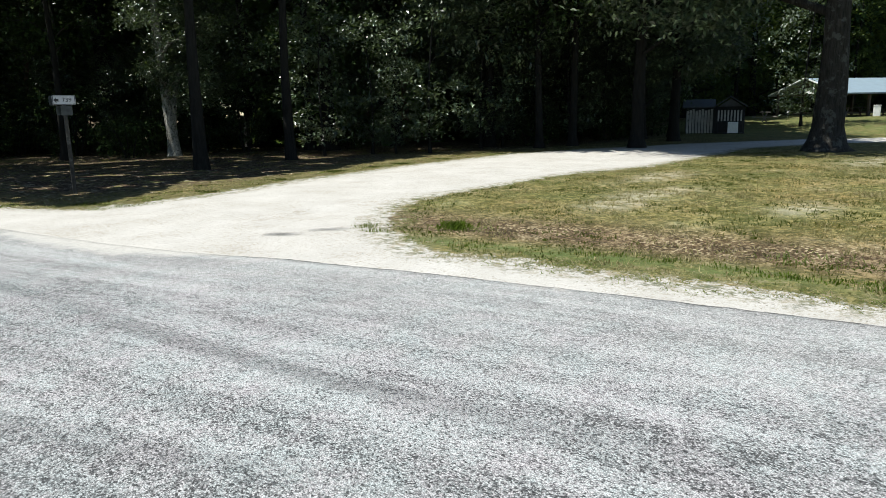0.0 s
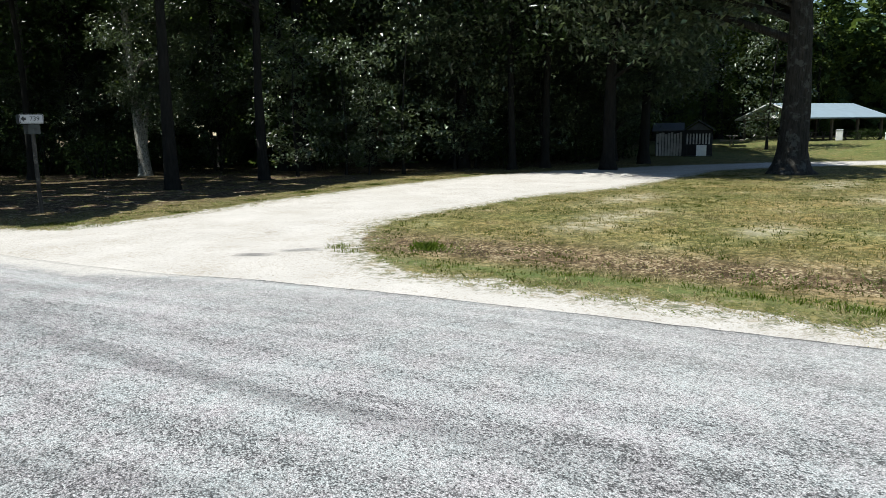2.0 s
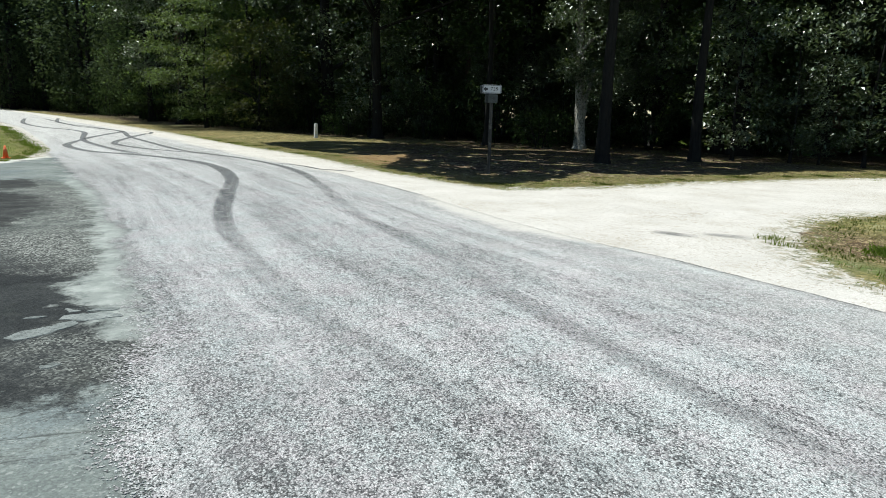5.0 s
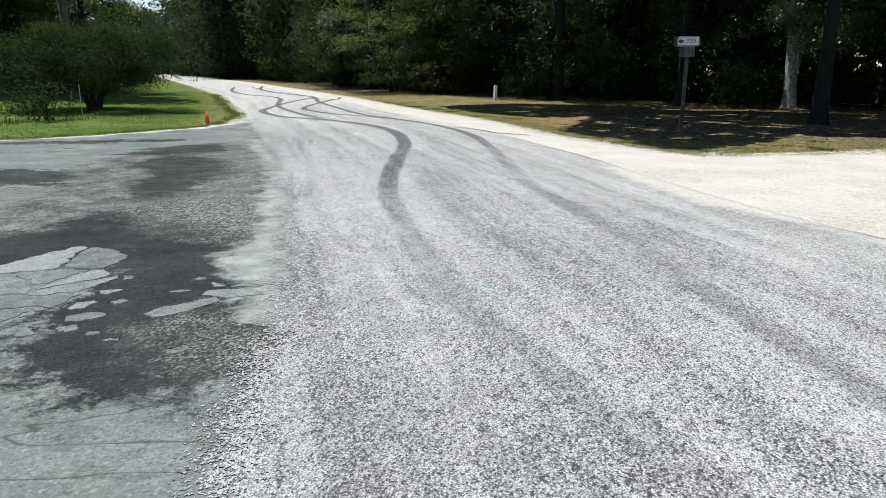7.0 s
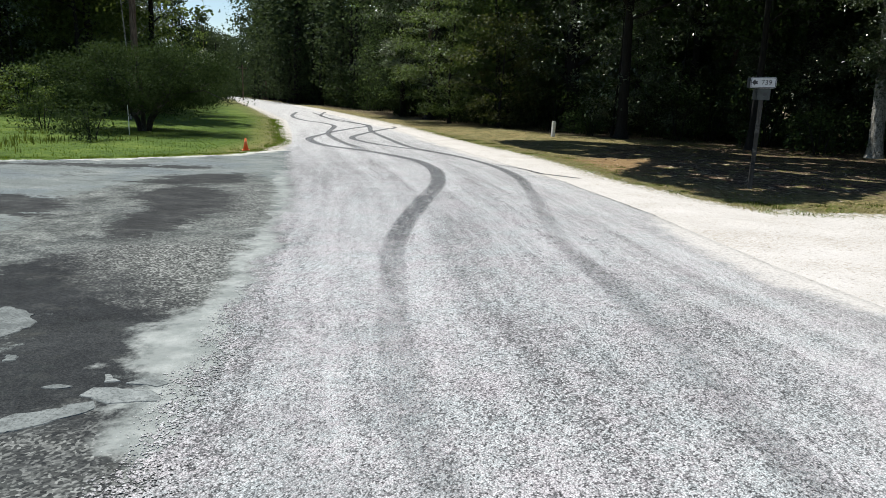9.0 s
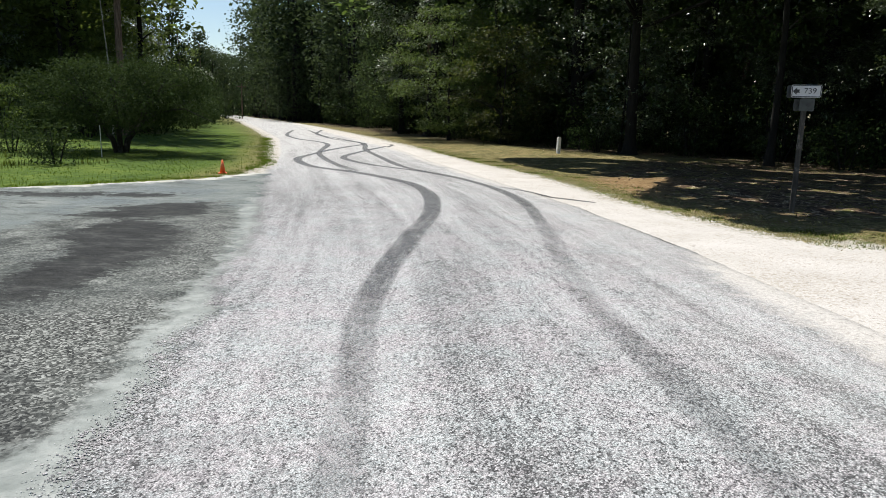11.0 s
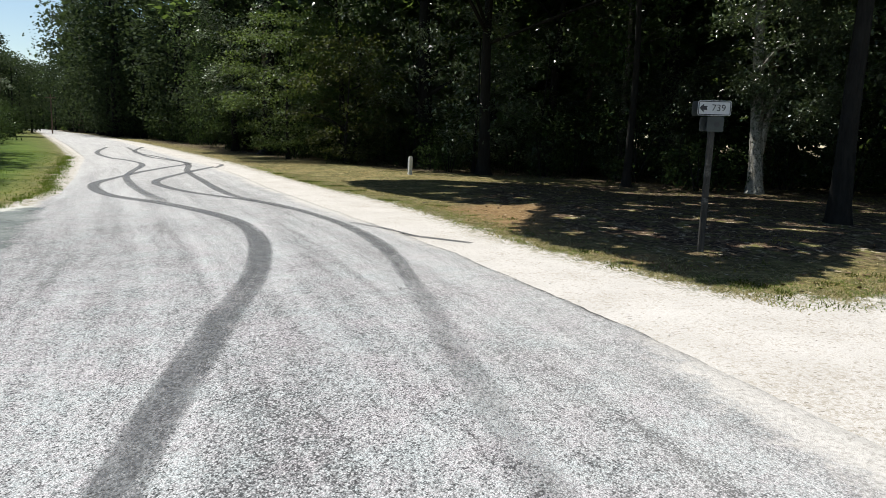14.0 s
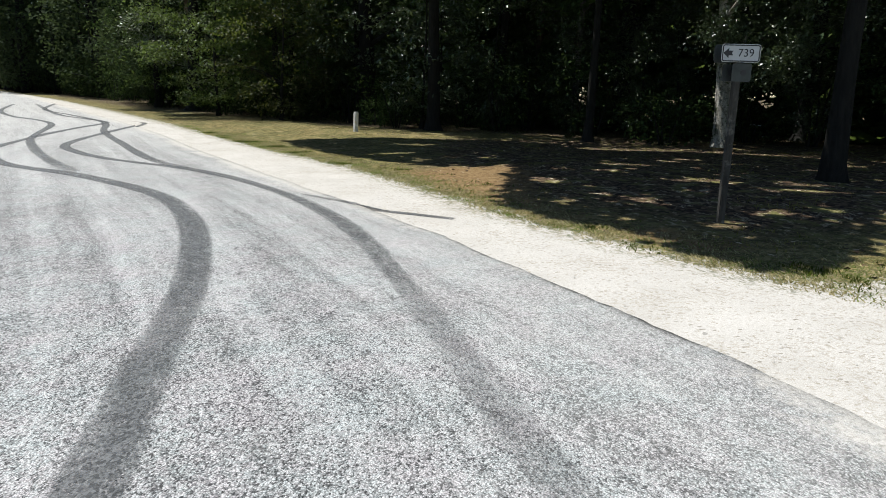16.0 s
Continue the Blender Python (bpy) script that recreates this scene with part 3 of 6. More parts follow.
SAND_R = [(-40, 21), (-20, 15.4), (-8, 12.9), (0, 11.0), (4.5, 10.2), (8.8, 9.6), (11, 9.0), (16, 8.85), (17, 8.1), (18.5, 7.35), (19.9, 6.98), (21, 6.5), (23.3, 6.05), (26.3, 5.05), (28.8, 3.9), (33.4, 2.2), (42, -0.9), (56, -6.4), (80, -16.2), (104, -26.8), (146, -45.8), (230, -86)]
SAND_L = [(-40, 8), (0, 0), (17, -0.6), (21.4, -2.0), (23.6, -1.95), (26.6, -2.5), (31.2, -4.3), (44.6, -9.2), (65, -18.1), (104, -35.6), (146, -55), (230, -96)]
DRIVE = [(6.8, 18.6), (8.3, 16.8), (9.4, 16.45), (11.4, 16.7), (14.5, 17.7), (18, 18.6), (24.3, 19.2), (28, 18.3), (33, 16.4), (37.5, 13.6), (41.5, 9.4), (46, 3), (53, -8), (49, -9), (42, 1.5), (38.4, 7.4), (34.5, 11.4), (30.5, 12.9), (25.5, 12.4), (21.4, 12.15), (18.5, 12.75), (14.8, 12.45), (12.9, 12.3), (11.9, 11.8), (10.6, 10.7), (9.9, 9.5), (9.2, 7.6), (6.5, 9.0)]
WOODS = [(-110, 262), (-48, 154), (-27, 110), (-8.5, 66), (0.5, 48), (6, 40.5), (11, 38), (15, 34), (15.5, 27), (18, 24.5), (22, 23), (26, 21.5), (33, 20), (40, 21), (48, 26), (60, 28.5), (72, 25), (84, 10), (90, -20), (92, -70), (300, -70), (300, 300), (-110, 300)]
WOODS_L = [(-16, 46), (-31, 72), (-49, 102), (-82, 160), (-110, 205), (-200, 220), (-200, 22), (-40, 27), (-24, 33)]
APRON = [(7.5, -16), (6.5, 3), (5.2, 7.6), (4.6, 9.2), (4.1, 11.8), (3.2, 15.3), (1.6, 19.8), (-0.2, 24.0), (-1.6, 23.8), (-2.2, 21.6), (-3.8, 19.5), (-5.4, 18.2), (-12, 16.5), (-40, 13), (-90, 9), (-90, -8), (-40, -5), (-12, -5), (-4, -9), (0, -16)]


def line_at(table, y):
    t = np.asarray(table, float)
    return np.interp(y, t[:, 0], t[:, 1])


def softly(table, y):
    return np.mean([line_at(table, y + o) for o in (-1.2, -0.6, 0, 0.6, 1.2)], axis=0)


def height(x, y):
    """The lie of the land: the lawn rises towards the house, a shallow swale runs beside the road."""
    x, y = np.asarray(x, float), np.asarray(y, float)
    rise = 0.58 * np.clip((x - 47) / 11, 0, 1) ** 1.3
    off = x - softly(SAND_R, y)
    mound = 0.10 * np.exp(-((off - 4.5) / 2.5) ** 2) * (y > 12) * np.clip((y - 16) / 5, 0, 1)
    left = 0.15 * np.clip((softly(SAND_L, y) - x - 1.0) / 12, 0, 1) * np.clip((y - 18) / 6, 0, 1)
    return rise + mound + left


def ground():
    def steps(near, lo, hi, far):
        a = list(np.arange(lo, hi, near))
        d, v = near, hi
        while v < far:
            a.append(v)
            d *= 1.13
            v += d
        a.append(far)
        d, v, b = near, lo, []
        while v > -far:
            d *= 1.13
            v -= d
            b.append(v)
        return np.array(b[::-1] + a)
    xs, ys = steps(0.23, -9, 32, 2500), steps(0.23, -1, 38, 2500)
    X, Y = np.meshgrid(xs, ys)
    P = np.stack([X.ravel(), Y.ravel()], 1)
    near = (np.abs(P[:, 0]) < 230) & (np.abs(P[:, 1]) < 260)
    Q = P[near]

    def field(f, out):
        v = np.full(len(P), out, float)
        v[near] = f(Q)
        return v
    strip = field(lambda q: np.minimum(softly(SAND_R, q[:, 1]) - q[:, 0], q[:, 0] - softly(SAND_L, q[:, 1])), -9)
    drive = field(lambda q: inside(q, DRIVE), -9)
    sand = np.maximum(strip, drive)
    woods = np.maximum(field(lambda q: inside(q, WOODS), 9), field(lambda q: inside(q, WOODS_L), 9))
    # carries the dark litter out under the boughs to deepen their painted shade
    boughs = field(lambda q: inside(q, [(6.6, 25), (7.6, 21), (9.0, 18.2), (13, 18.6), (17, 20.2), (22, 22), (22, 36), (9, 34), (7.5, 30)]), -9)
    woods = np.maximum(woods, boughs)
    edge = P[:, 0] - softly(SAND_R, P[:, 1])
    lawn_side = (P[:, 1] < 13)
    lush = np.where(lawn_side, np.exp(-((edge - 0.58) / 0.27) ** 2), 0)
    left = np.clip((softly(SAND_L, P[:, 1]) - P[:, 0]) / 1.5, 0, 1)
    lush = np.maximum(lush * 0.95, 0.6 * np.clip((P[:, 0] - 34) / 12, 0, 1))
    bare = np.where(lawn_side, np.clip(np.exp(-((edge - 1.95) / 1.0) ** 2) * 1.15, 0, 1), 0.25 * (left < 0.1))
    z = height(P[:, 0], P[:, 1])
    rng = np.random.default_rng(3)
    z = z + np.where(near, rng.normal(0, 0.006, len(P)), 0) * (sand < 0)
    z = z - 0.05 * (np.exp(-((edge - 2.0) / 1.1) ** 2) * lawn_side)
    on_road = field(lambda q: np.minimum(softly(ROAD_R, q[:, 1]) - q[:, 0], q[:, 0] - softly(ROAD_L, q[:, 1])), -9)
    on_apron = field(lambda q: inside(q, APRON), -9)
    z = np.where((on_road > 0.25) | (on_apron > 0.3), z * 0 - 0.03, z)
    nx, ny = len(xs), len(ys)
    i = np.arange(nx * ny).reshape(ny, nx)
    F = np.stack([i[:-1, :-1], i[:-1, 1:], i[1:, 1:], i[1:, :-1]], -1).reshape(-1, 4)
    me = mesh_np("ground", np.column_stack([P, z]), F, GROUND, True)
    # outline of the sunlit wedge on the bank, painted as tan soil
    straw = field(lambda q: inside(q, [(6.2, 24.9), (7.4, 25.3), (8.7, 25.3), (8.1, 23.2), (7.4, 21.2), (7.6, 19.6), (7.2, 19.5), (6.6, 21.2), (6.2, 22.8)]), -9)
    straw = np.maximum(straw, field(lambda q: inside(q, [(7.6, 19.2), (8.3, 18.9), (8.6, 18.0), (8.2, 17.6), (7.7, 18.4)]), -9))
    worn = np.zeros(len(P))
    for x, y, rx, ry in ((14.3, 9.0, 0.8, 0.5), (15.6, 9.2, 1.0, 0.45), (16.6, 9.1, 0.7, 0.4), (25.5, 7.8, 1.6, 0.6), (21.7, 5.8, 1.2, 0.6), (15.4, 6.4, 0.7, 0.4), (19.0, 10.6, 1.4, 0.5), (28, 5, 1.5, 0.7)):
        worn = np.maximum(worn, 0.6 * np.exp(-((P[:, 0] - x) / rx) ** 2 - ((P[:, 1] - y) / ry) ** 2))
    for k, v in (("worn", worn), ("straw", straw), ("sand", sand), ("woods", woods), ("lush", lush), ("bare", bare), ("verge", left)):
        add_attr(me, k, v)
    return tagged(new("ground", me), "dry lawn, pale limestone sand drive and leaf litter ground", "ground", kind="structure")


def drive_mouth(y):
    """1 where the drive's sand runs out onto the road, 0 away from it."""
    return np.exp(-((y - 12.3) / 2.3) ** 4)


def road_height(x, y):
    """Height of the road's surface: flush with the apron, then gently crowned."""
    l, r = float(softly(ROAD_L, y)) + 0.9, float(softly(ROAD_R, y)) + 0.15
    u = (x - l) / (r - l)
    up = min(1.0, max(0.0, u / 0.3))
    z = 0.012 + 0.03 * up * up * (3 - 2 * up) + (0.02 * (1 - (2 * u - 1) ** 2) if 0 < u < 1 else 0.0)
    fall = min(1.0, max(0.0, (u - 0.72) / 0.28)) * float(drive_mouth(y))
    return z * (1 - 0.82 * fall)


def sheet_between(name, left, right, y0, y1, z, material, label, across=40):
    """A road sheet between two edge lines, with a worn edge that steps down to the ground."""
    ys, d = [y0], 0.14
    while ys[-1] < y1:
        ys.append(ys[-1] + d * (1 + max(0, ys[-1] - 30) * 0.03))
    ys = np.array(ys)
    rng = np.random.default_rng(5)
    jag = np.array([0.05 * noise.noise((0.0, y * 1.1, 3.0)) + 0.035 * noise.noise((5.0, y * 5, 1.0)) for y in ys])
    L, R = softly(left, ys) - 1.1 * np.clip((26 - ys) / 6, 0, 1) - 0.02, softly(right, ys) + jag
    u = np.linspace(0, 1, across)
    X = L[:, None] * (1 - u) + R[:, None] * u
    Y = np.repeat(ys[:, None], across, 1)
    Z = np.array([[road_height(x, y) for x in row] for row, y in zip(X, ys)])
    X = np.column_stack([X, X[:, -1] + 0.03])
    Y = np.column_stack([Y, Y[:, -1]])
    Z = np.column_stack([Z, Z[:, -1] * 0 - 0.02])
    n, k = X.shape
    i = np.arange(n * k).reshape(n, k)
    F = np.stack([i[:-1, :-1], i[:-1, 1:], i[1:, 1:], i[1:, :-1]], -1).reshape(-1, 4)
    me = mesh_np(name, np.column_stack([X.ravel(), Y.ravel(), Z.ravel()]), F, material, True)
    off = (R[:, None] - X)
    add_attr(me, "lane", np.column_stack([off.ravel(), Y.ravel(), 0 * Y.ravel()]))
    P = np.column_stack([X.ravel(), Y.ravel()])
    dusty = np.maximum(0.35 - 0.5 * off.ravel(), inside(P, DRIVE) - 0.9)
    dusty = np.maximum(dusty, np.clip((P[:, 1] - 26) / 14, -2, 1.2))
    add_attr(me, "dusty", dusty)
    mouth = drive_mouth(P[:, 1])
    far_edge = np.clip((P[:, 1] - 17.5) / 5, 0, 1)
    add_attr(me, "rim", off.ravel())
    add_attr(me, "verge", -0.12 + 0.55 * mouth + 0.36 * far_edge + 0.12 * np.sin(P[:, 1] * 1.7) * np.sin(P[:, 1] * 0.63 + 1) - off.ravel())
    bald = 0.4 * np.clip(1.3 - np.abs(X.ravel() - softly(left, P[:, 1]) - 0.5) / 0.7, 0, 1) * (P[:, 1] < 10)
    add_attr(me, "bald", bald)
    reach = X.ravel() - softly(left, P[:, 1]) + 0.15
    add_attr(me, "reach", np.where(P[:, 1] > 25, reach + (P[:, 1] - 25) * 0.5, reach))
    return tagged(new(name, me), label, "road", kind="structure")


ground()
road = sheet_between("road", ROAD_L, ROAD_R, -40, 230, 0.012, ROAD, "worn grey chip-seal country road with tyre marks")


def apron():
    xs = np.concatenate([np.linspace(-90, -9, 60), np.arange(-8.8, 6.2, 0.15)])
    ys = np.concatenate([np.linspace(-16, -1, 30), np.arange(-0.85, 23.5, 0.15)])
    X, Y = np.meshgrid(xs, ys)
    P = np.stack([X.ravel(), Y.ravel()], 1)
    d = inside(P, APRON)
    keep = d > -0.12
    nx, ny = len(xs), len(ys)
    i = np.arange(nx * ny).reshape(ny, nx)
    F = np.stack([i[:-1, :-1], i[:-1, 1:], i[1:, 1:], i[1:, :-1]], -1).reshape(-1, 4)
    F = F[keep[F].all(1)]
    Z = np.where(d < 0.05, 0.0, 0.008)
    me = mesh_np("side_road", np.column_stack([P, Z]), F, OLD, True)
    patch = inside(P, [(-0.6, 9.6), (0.4, 9.75), (0.86, 10.15), (0.78, 10.94), (1.2, 11.4), (1.84, 10.5), (2.54, 9.63), (2.66, 8.92), (2.8, 8.3), (3.12, 7.94), (3.34, 7.6), (3.2, 7.08), (2.6, 7.12), (2.25, 7.32), (1.98, 7.6), (2.0, 8.0), (2.05, 8.4), (1.9, 9.0), (1.62, 9.45), (1.15, 9.0), (0.7, 9.1), (-0.3, 9.0)])
    stain = np.full(len(P), -9.0)
    for poly, less in (([(-0.5, 15.9), (0.45, 15.4), (1.15, 13.9), (0.9, 12.6), (0.95, 11.8), (0.4, 12.3), (0.3, 13.6), (-0.5, 14.6)], 0.0), ([(-0.4, 17.8), (0.2, 16.6), (-0.6, 15.9), (-1.3, 16.0), (-1.2, 17.2)], 0.05), ([(-2.5, 12.4), (-0.2, 12.5), (-1.0, 14.2), (-3.6, 14.6), (-6, 13)], 0.35), ([(-4, 18.3), (-1.4, 18.9), (-1, 18.2), (-4, 17.5), (-7, 17)], 0.2)):
        stain = np.maximum(stain, inside(P, poly) - less)
    add_attr(me, "stain", stain)
    grass_edge = [(-0.9, 24.2), (-1.6, 23.6), (-2.2, 21.6), (-3.8, 19.5), (-5.4, 18.2), (-12, 16.5), (-40, 13)]
    add_attr(me, "wash", 0.30 - to_line(P, grass_edge))
    add_attr(me, "dark", patch + 0.2)
    slab = inside(P, [(2.42, 9.53), (2.5, 9.15), (2.58, 8.79), (2.68, 8.68), (2.77, 8.61), (2.97, 8.62), (3.2, 8.8), (3.1, 9.6), (2.9, 9.9), (2.62, 9.85), (2.5, 9.72)]) - 0.03
    line = 0.30 - to_line(P, [(0.4, 18.5), (1.3, 16.0), (2.06, 13.74), (2.45, 11.76), (2.8, 10.54), (2.98, 9.69), (3.13, 9.06), (3.22, 8.5), (3.3, 8.15)])
    add_attr(me, "margin", np.maximum(slab, line))
    grit = inside(P, [(2.66, 9.8), (2.6, 10.5), (2.5, 10.95), (2.36, 11.45), (2.25, 11.9), (1.94, 12.1), (1.4, 11.9), (0.9, 11.3), (1.3, 10.7), (2.0, 10.2)])
    grit = np.maximum(grit, 0.16 - to_line(P, [(1.75, 13.0), (1.2, 14.6), (0.5, 16.2)]))
    grit = np.maximum(grit, inside(P, [(2.75, 8.0), (3.1, 8.1), (3.45, 7.9), (3.55, 7.4), (3.4, 7.0), (3.0, 7.25), (2.6, 7.75)]) - 0.12)
    add_attr(me, "grit", grit)
    add_attr(me, "halo", inside(P, [(-0.4, 11.95), (-1.3, 13.6), (-1.2, 16.3), (-0.2, 18), (0.8, 16.4), (1.5, 14.3), (2.1, 13.0), (2.35, 11.5), (2.6, 9.7), (2.4, 9.3), (1.3, 9.9), (0.5, 9.9), (-0.4, 10.6)]) + 0.1)
    add_attr(me, "cracks", 0.45 * np.clip(1.0 - to_line(P, [(1.6, 7.2), (0.6, 7.6), (-1.5, 8.6)]) / 0.8, 0, 1))
    return tagged(new("side_road", me), "old pale asphalt apron with a dark broken patch", "road", kind="structure")


apron()


def crown(x, y):
    """Height of the road's surface, or of the ground beside it."""
    return road_height(x, y) if x < float(softly(ROAD_R, y)) + 0.1 else 0.0


def skid(line, width, profile, z=0.005):
    """A thin rubber mark that follows the road's crown; profile: (y, strength)."""
    c = smooth_line(line, 0.25)
    vs, ed, ln, run = [], [], [], 0.0
    prof = [(-1, 0), (-0.7, 0.75), (-0.3, 1), (0.3, 1), (0.7, 0.8), (1, 0)]
    py, ps = [p[0] for p in profile], [p[1] for p in profile]
    for i, p in enumerate(c):
        d = (c[min(i + 1, len(c) - 1)] - c[max(i - 1, 0)]).normalized()
        s = Vector((-d.y, d.x, 0))
        if i:
            run += (c[i] - c[i - 1]).length
        f = float(np.interp(p.y, py, ps))
        w = width * (1 + 0.25 * noise.noise((run * 0.4, line[0][0], 0)))
        for a, e in prof:
            q = p + s * a * w / 2
            vs.append((q.x, q.y, crown(q.x, q.y) + z))
            ed.append(f * e)
            ln.append((a * w / 2, run, 0))
    k = len(prof)
    F = [(i * k + j, i * k + j + 1, (i + 1) * k + j + 1, (i + 1) * k + j) for i in range(len(c) - 1) for j in range(k - 1)]
    me = mesh_np("tyre_mark", vs, F, SKID, True)
    add_attr(me, "edge", ed), add_attr(me, "lane", ln)
    return me


MARKS = [
    ([(6.6, 3.2), (5.45, 5.6), (5.0, 6.65), (4.3, 8.4), (3.85, 10.4), (3.5, 12.6), (3.42, 15.0), (3.42, 16.8), (3.3, 18.2), (3.05, 19.65), (2.6, 21.1), (2.0, 22.2), (0.8, 23.8), (-0.8, 25.6), (-1.65, 27.0), (-2.38, 28.8), (-2.65, 30.5), (-2.76, 33.2), (-2.78, 36.8), (-2.85, 40.6), (-4.3, 43.3), (-6.4, 47), (-9.7, 55.5), (-12.5, 63)], 0.30,
     [(3, 0), (6, 0.12), (9, 0.2), (11.5, 0.32), (13.2, 0.75), (14.6, 0.85), (16, 0.55), (17.5, 0.95), (24, 0.85), (27, 1), (50, 1), (62, 0.5)]),
    ([(6.9, 3.6), (6.37, 5.74), (6.03, 7.5), (5.75, 9.7), (5.25, 12.8), (5.03, 16.2), (4.78, 18.9), (4.3, 20.9), (3.75, 22.3), (3.1, 23.6), (2.2, 24.85), (0.65, 26.4), (-0.36, 27.9), (-1.06, 29.5), (-1.3, 31.5), (-1.38, 34.8), (-1.57, 41.0), (-2.5, 43.2)], 0.26,
     [(3.6, 0), (6, 0.25), (10, 0.2), (14, 0.25), (16.5, 0.38), (18.5, 0.68), (22, 0.8), (28, 1), (41, 0.95), (43, 0.2)]),
    ([(-13.5, 61.9), (-10.7, 52.2), (-8, 45.9), (-5.6, 41.8), (-4.1, 38.5), (-2.8, 32.7), (-1.7, 29.4), (-0.45, 26.4), (0.6, 24.3)], 0.27, [(24.3, 0.3), (26, 0.7), (30, 0.8), (33, 1), (62, 0.9)]),
    ([(-12.3, 66), (-9, 53.4), (-5.8, 46.8), (-3.0, 40.8), (-1.55, 35), (-0.03, 30.4), (1.35, 26.5), (2.3, 24.8)], 0.27, [(24.8, 0.5), (27, 0.95), (66, 0.9)]),
    ([(4.3, 21.6), (5.08, 20.64), (5.54, 20.25), (6.05, 19.84)], 0.17, [(19.8, 0.6), (20.1, 0.95), (20.7, 0.9), (21.6, 0.3)]),
]
for line, w, profile in MARKS:
    part("tyre_mark", skid(line, w, profile), parent=road, label="black rubber tyre mark on the road")


# ---- trees ----
def make_tree(name, seed, tall, trunk_r, crown_z, crown_r, low, high, leaf, bark, foliage, label, lean=(0, 0), clusters=110, limbs=10, sides=9, puff=0.6, flare=1.6, conic=0.0, hang=0.2, hollow=0.35, cut=9.0, coarse=2.8, single=False, stems=1, flat=0.5, shift=(0, 0), over=None):
    """A tapered trunk, limbs that reach into the crown, and a crown of leaves gathered in uneven sprays.
    low, high: leaves below and above cut metres; the high ones are coarse times as large.
    over: boughs added to shade a stretch of ground, as leaf centres beside the trunk."""
    rng = np.random.default_rng(seed)
    rr = random.Random(seed)
    ob = thing(name, Matrix(), label, "tree" if tall > 3.0 else "shrub")
    top = tall * 0.86

    def axis(z):
        return Vector((lean[0] * z + 0.25 * math.sin(z * 0.5 + seed) * z / tall, lean[1] * z + 0.25 * math.cos(z * 0.43 + seed) * z / tall, z))
    if stems == 1:
        zs = [-0.15, 0.0, 0.12, 0.35, 0.8] + [0.8 + (top - 0.8) * k / 9 for k in range(1, 10)] if top > 1.6 else [-0.1, 0, top * 0.3, top * 0.6, top]
        rad = [trunk_r * (flare if z <= 0.0 else 1 + (flare - 1) * math.exp(-z * 3.2)) * (1 - 0.86 * max(0, z) / tall) for z in zs]
        part("trunk", tubes_mesh("trunk", [tube([axis(z) for z in zs], rad, sides, 0.16, rr)], bark), parent=ob)
    else:
        for k in range(stems):
            a = 2 * math.pi * k / stems + rr.uniform(-0.3, 0.3)
            o = Vector((math.cos(a), math.sin(a), 0))
            r = crown_r * rr.uniform(0.25, 0.5)
            pts = [o * 0.12 - Vector((0, 0, 0.1)), o * 0.25 + Vector((0, 0, 0.4)), o * r * 0.6 + Vector((0, 0, tall * 0.45)), o * r + Vector((0, 0, tall * 0.8))]
            part("trunk", tubes_mesh("trunk", [tube(pts, [trunk_r, trunk_r * 0.85, trunk_r * 0.6, trunk_r * 0.3], 7, 0.1, rr)], bark), parent=ob)
    half, mz = (tall - crown_z) / 2, (crown_z + tall) / 2
    C = []
    for i in range(clusters):
        u = rr.uniform(-0.97, 0.97) if i % 2 or tall < 9 else rr.uniform(-0.97, min(0.97, (cut - mz) / half))
        a = rr.uniform(0, 2 * math.pi)
        h = math.sqrt(max(0, 1 - abs(u) ** 3.2))
        q = crown_r * h * (hollow + (1 - hollow) * math.sqrt(rr.random())) * rr.uniform(0.75, 1.05)
        q *= 1 - conic * (u + 1) / 2
        C.append(axis(mz + u * half) + Vector((math.cos(a) * q + shift[0], math.sin(a) * q + shift[1], 0)))
    if over is not None:
        C = [Vector(p) for p in over[::max(1, len(over) // clusters)]]
    T = []
    for p in rr.sample(C, min(limbs, len(C))):
        z0 = max(min(p.z - 0.35 * (p.xy - axis(p.z).xy).length, top * 0.97), crown_z * (0.95 if crown_z > 4.5 else 0.6))
        s = axis(z0) if stems == 1 else Vector((p.x * 0.3, p.y * 0.3, z0))
        m = s.lerp(p, 0.5) + Vector((rr.uniform(-.3, .3), rr.uniform(-.3, .3), 0.3)) * min(1, tall / 8)
        r0 = trunk_r * 0.42 * (1 - 0.7 * z0 / tall)
        T.append(tube([s, s.lerp(m, 0.5) + Vector((0, 0, 0.05)), m, m.lerp(p, 0.6), p], [r0, r0 * 0.8, r0 * 0.55, r0 * 0.32, r0 * 0.12], 4))
    if single:
        for q in T:
            part("limb", tubes_mesh("limb", [q], bark), parent=ob)
    elif T:
        tagged(part("branchwork", tubes_mesh("branchwork", T, bark), parent=ob), kind="stuff")
    C = np.array([tuple(p) for p in C])

    def spray(which, n, size):
        if not len(which) or not n:
            return np.zeros((0, 3))
        w = rng.uniform(0.4, 1.6, len(which))
        pick = rng.choice(len(which), n, p=w / w.sum())
        r = puff * rng.uniform(0.6, 1.35, len(which))[pick] * size
        off = np.clip(rng.normal(0, 1, (n, 3)), -1.9, 1.9) * r[:, None] * np.array([1, 1, flat])
        pos = which[pick] + off
        pos[:, 2] -= hang * np.abs(off[:, 0])
        return pos[pos[:, 2] > 0.05]
    A, B = spray(C[C[:, 2] < cut], low, 1.0), spray(C[C[:, 2] >= cut], high, 1.5)
    if over is not None:
        A, B = over, np.zeros((0, 3))
    va, fa = leaves(A, leaf, rng, aspect=0.55 if over is None else 0.8)
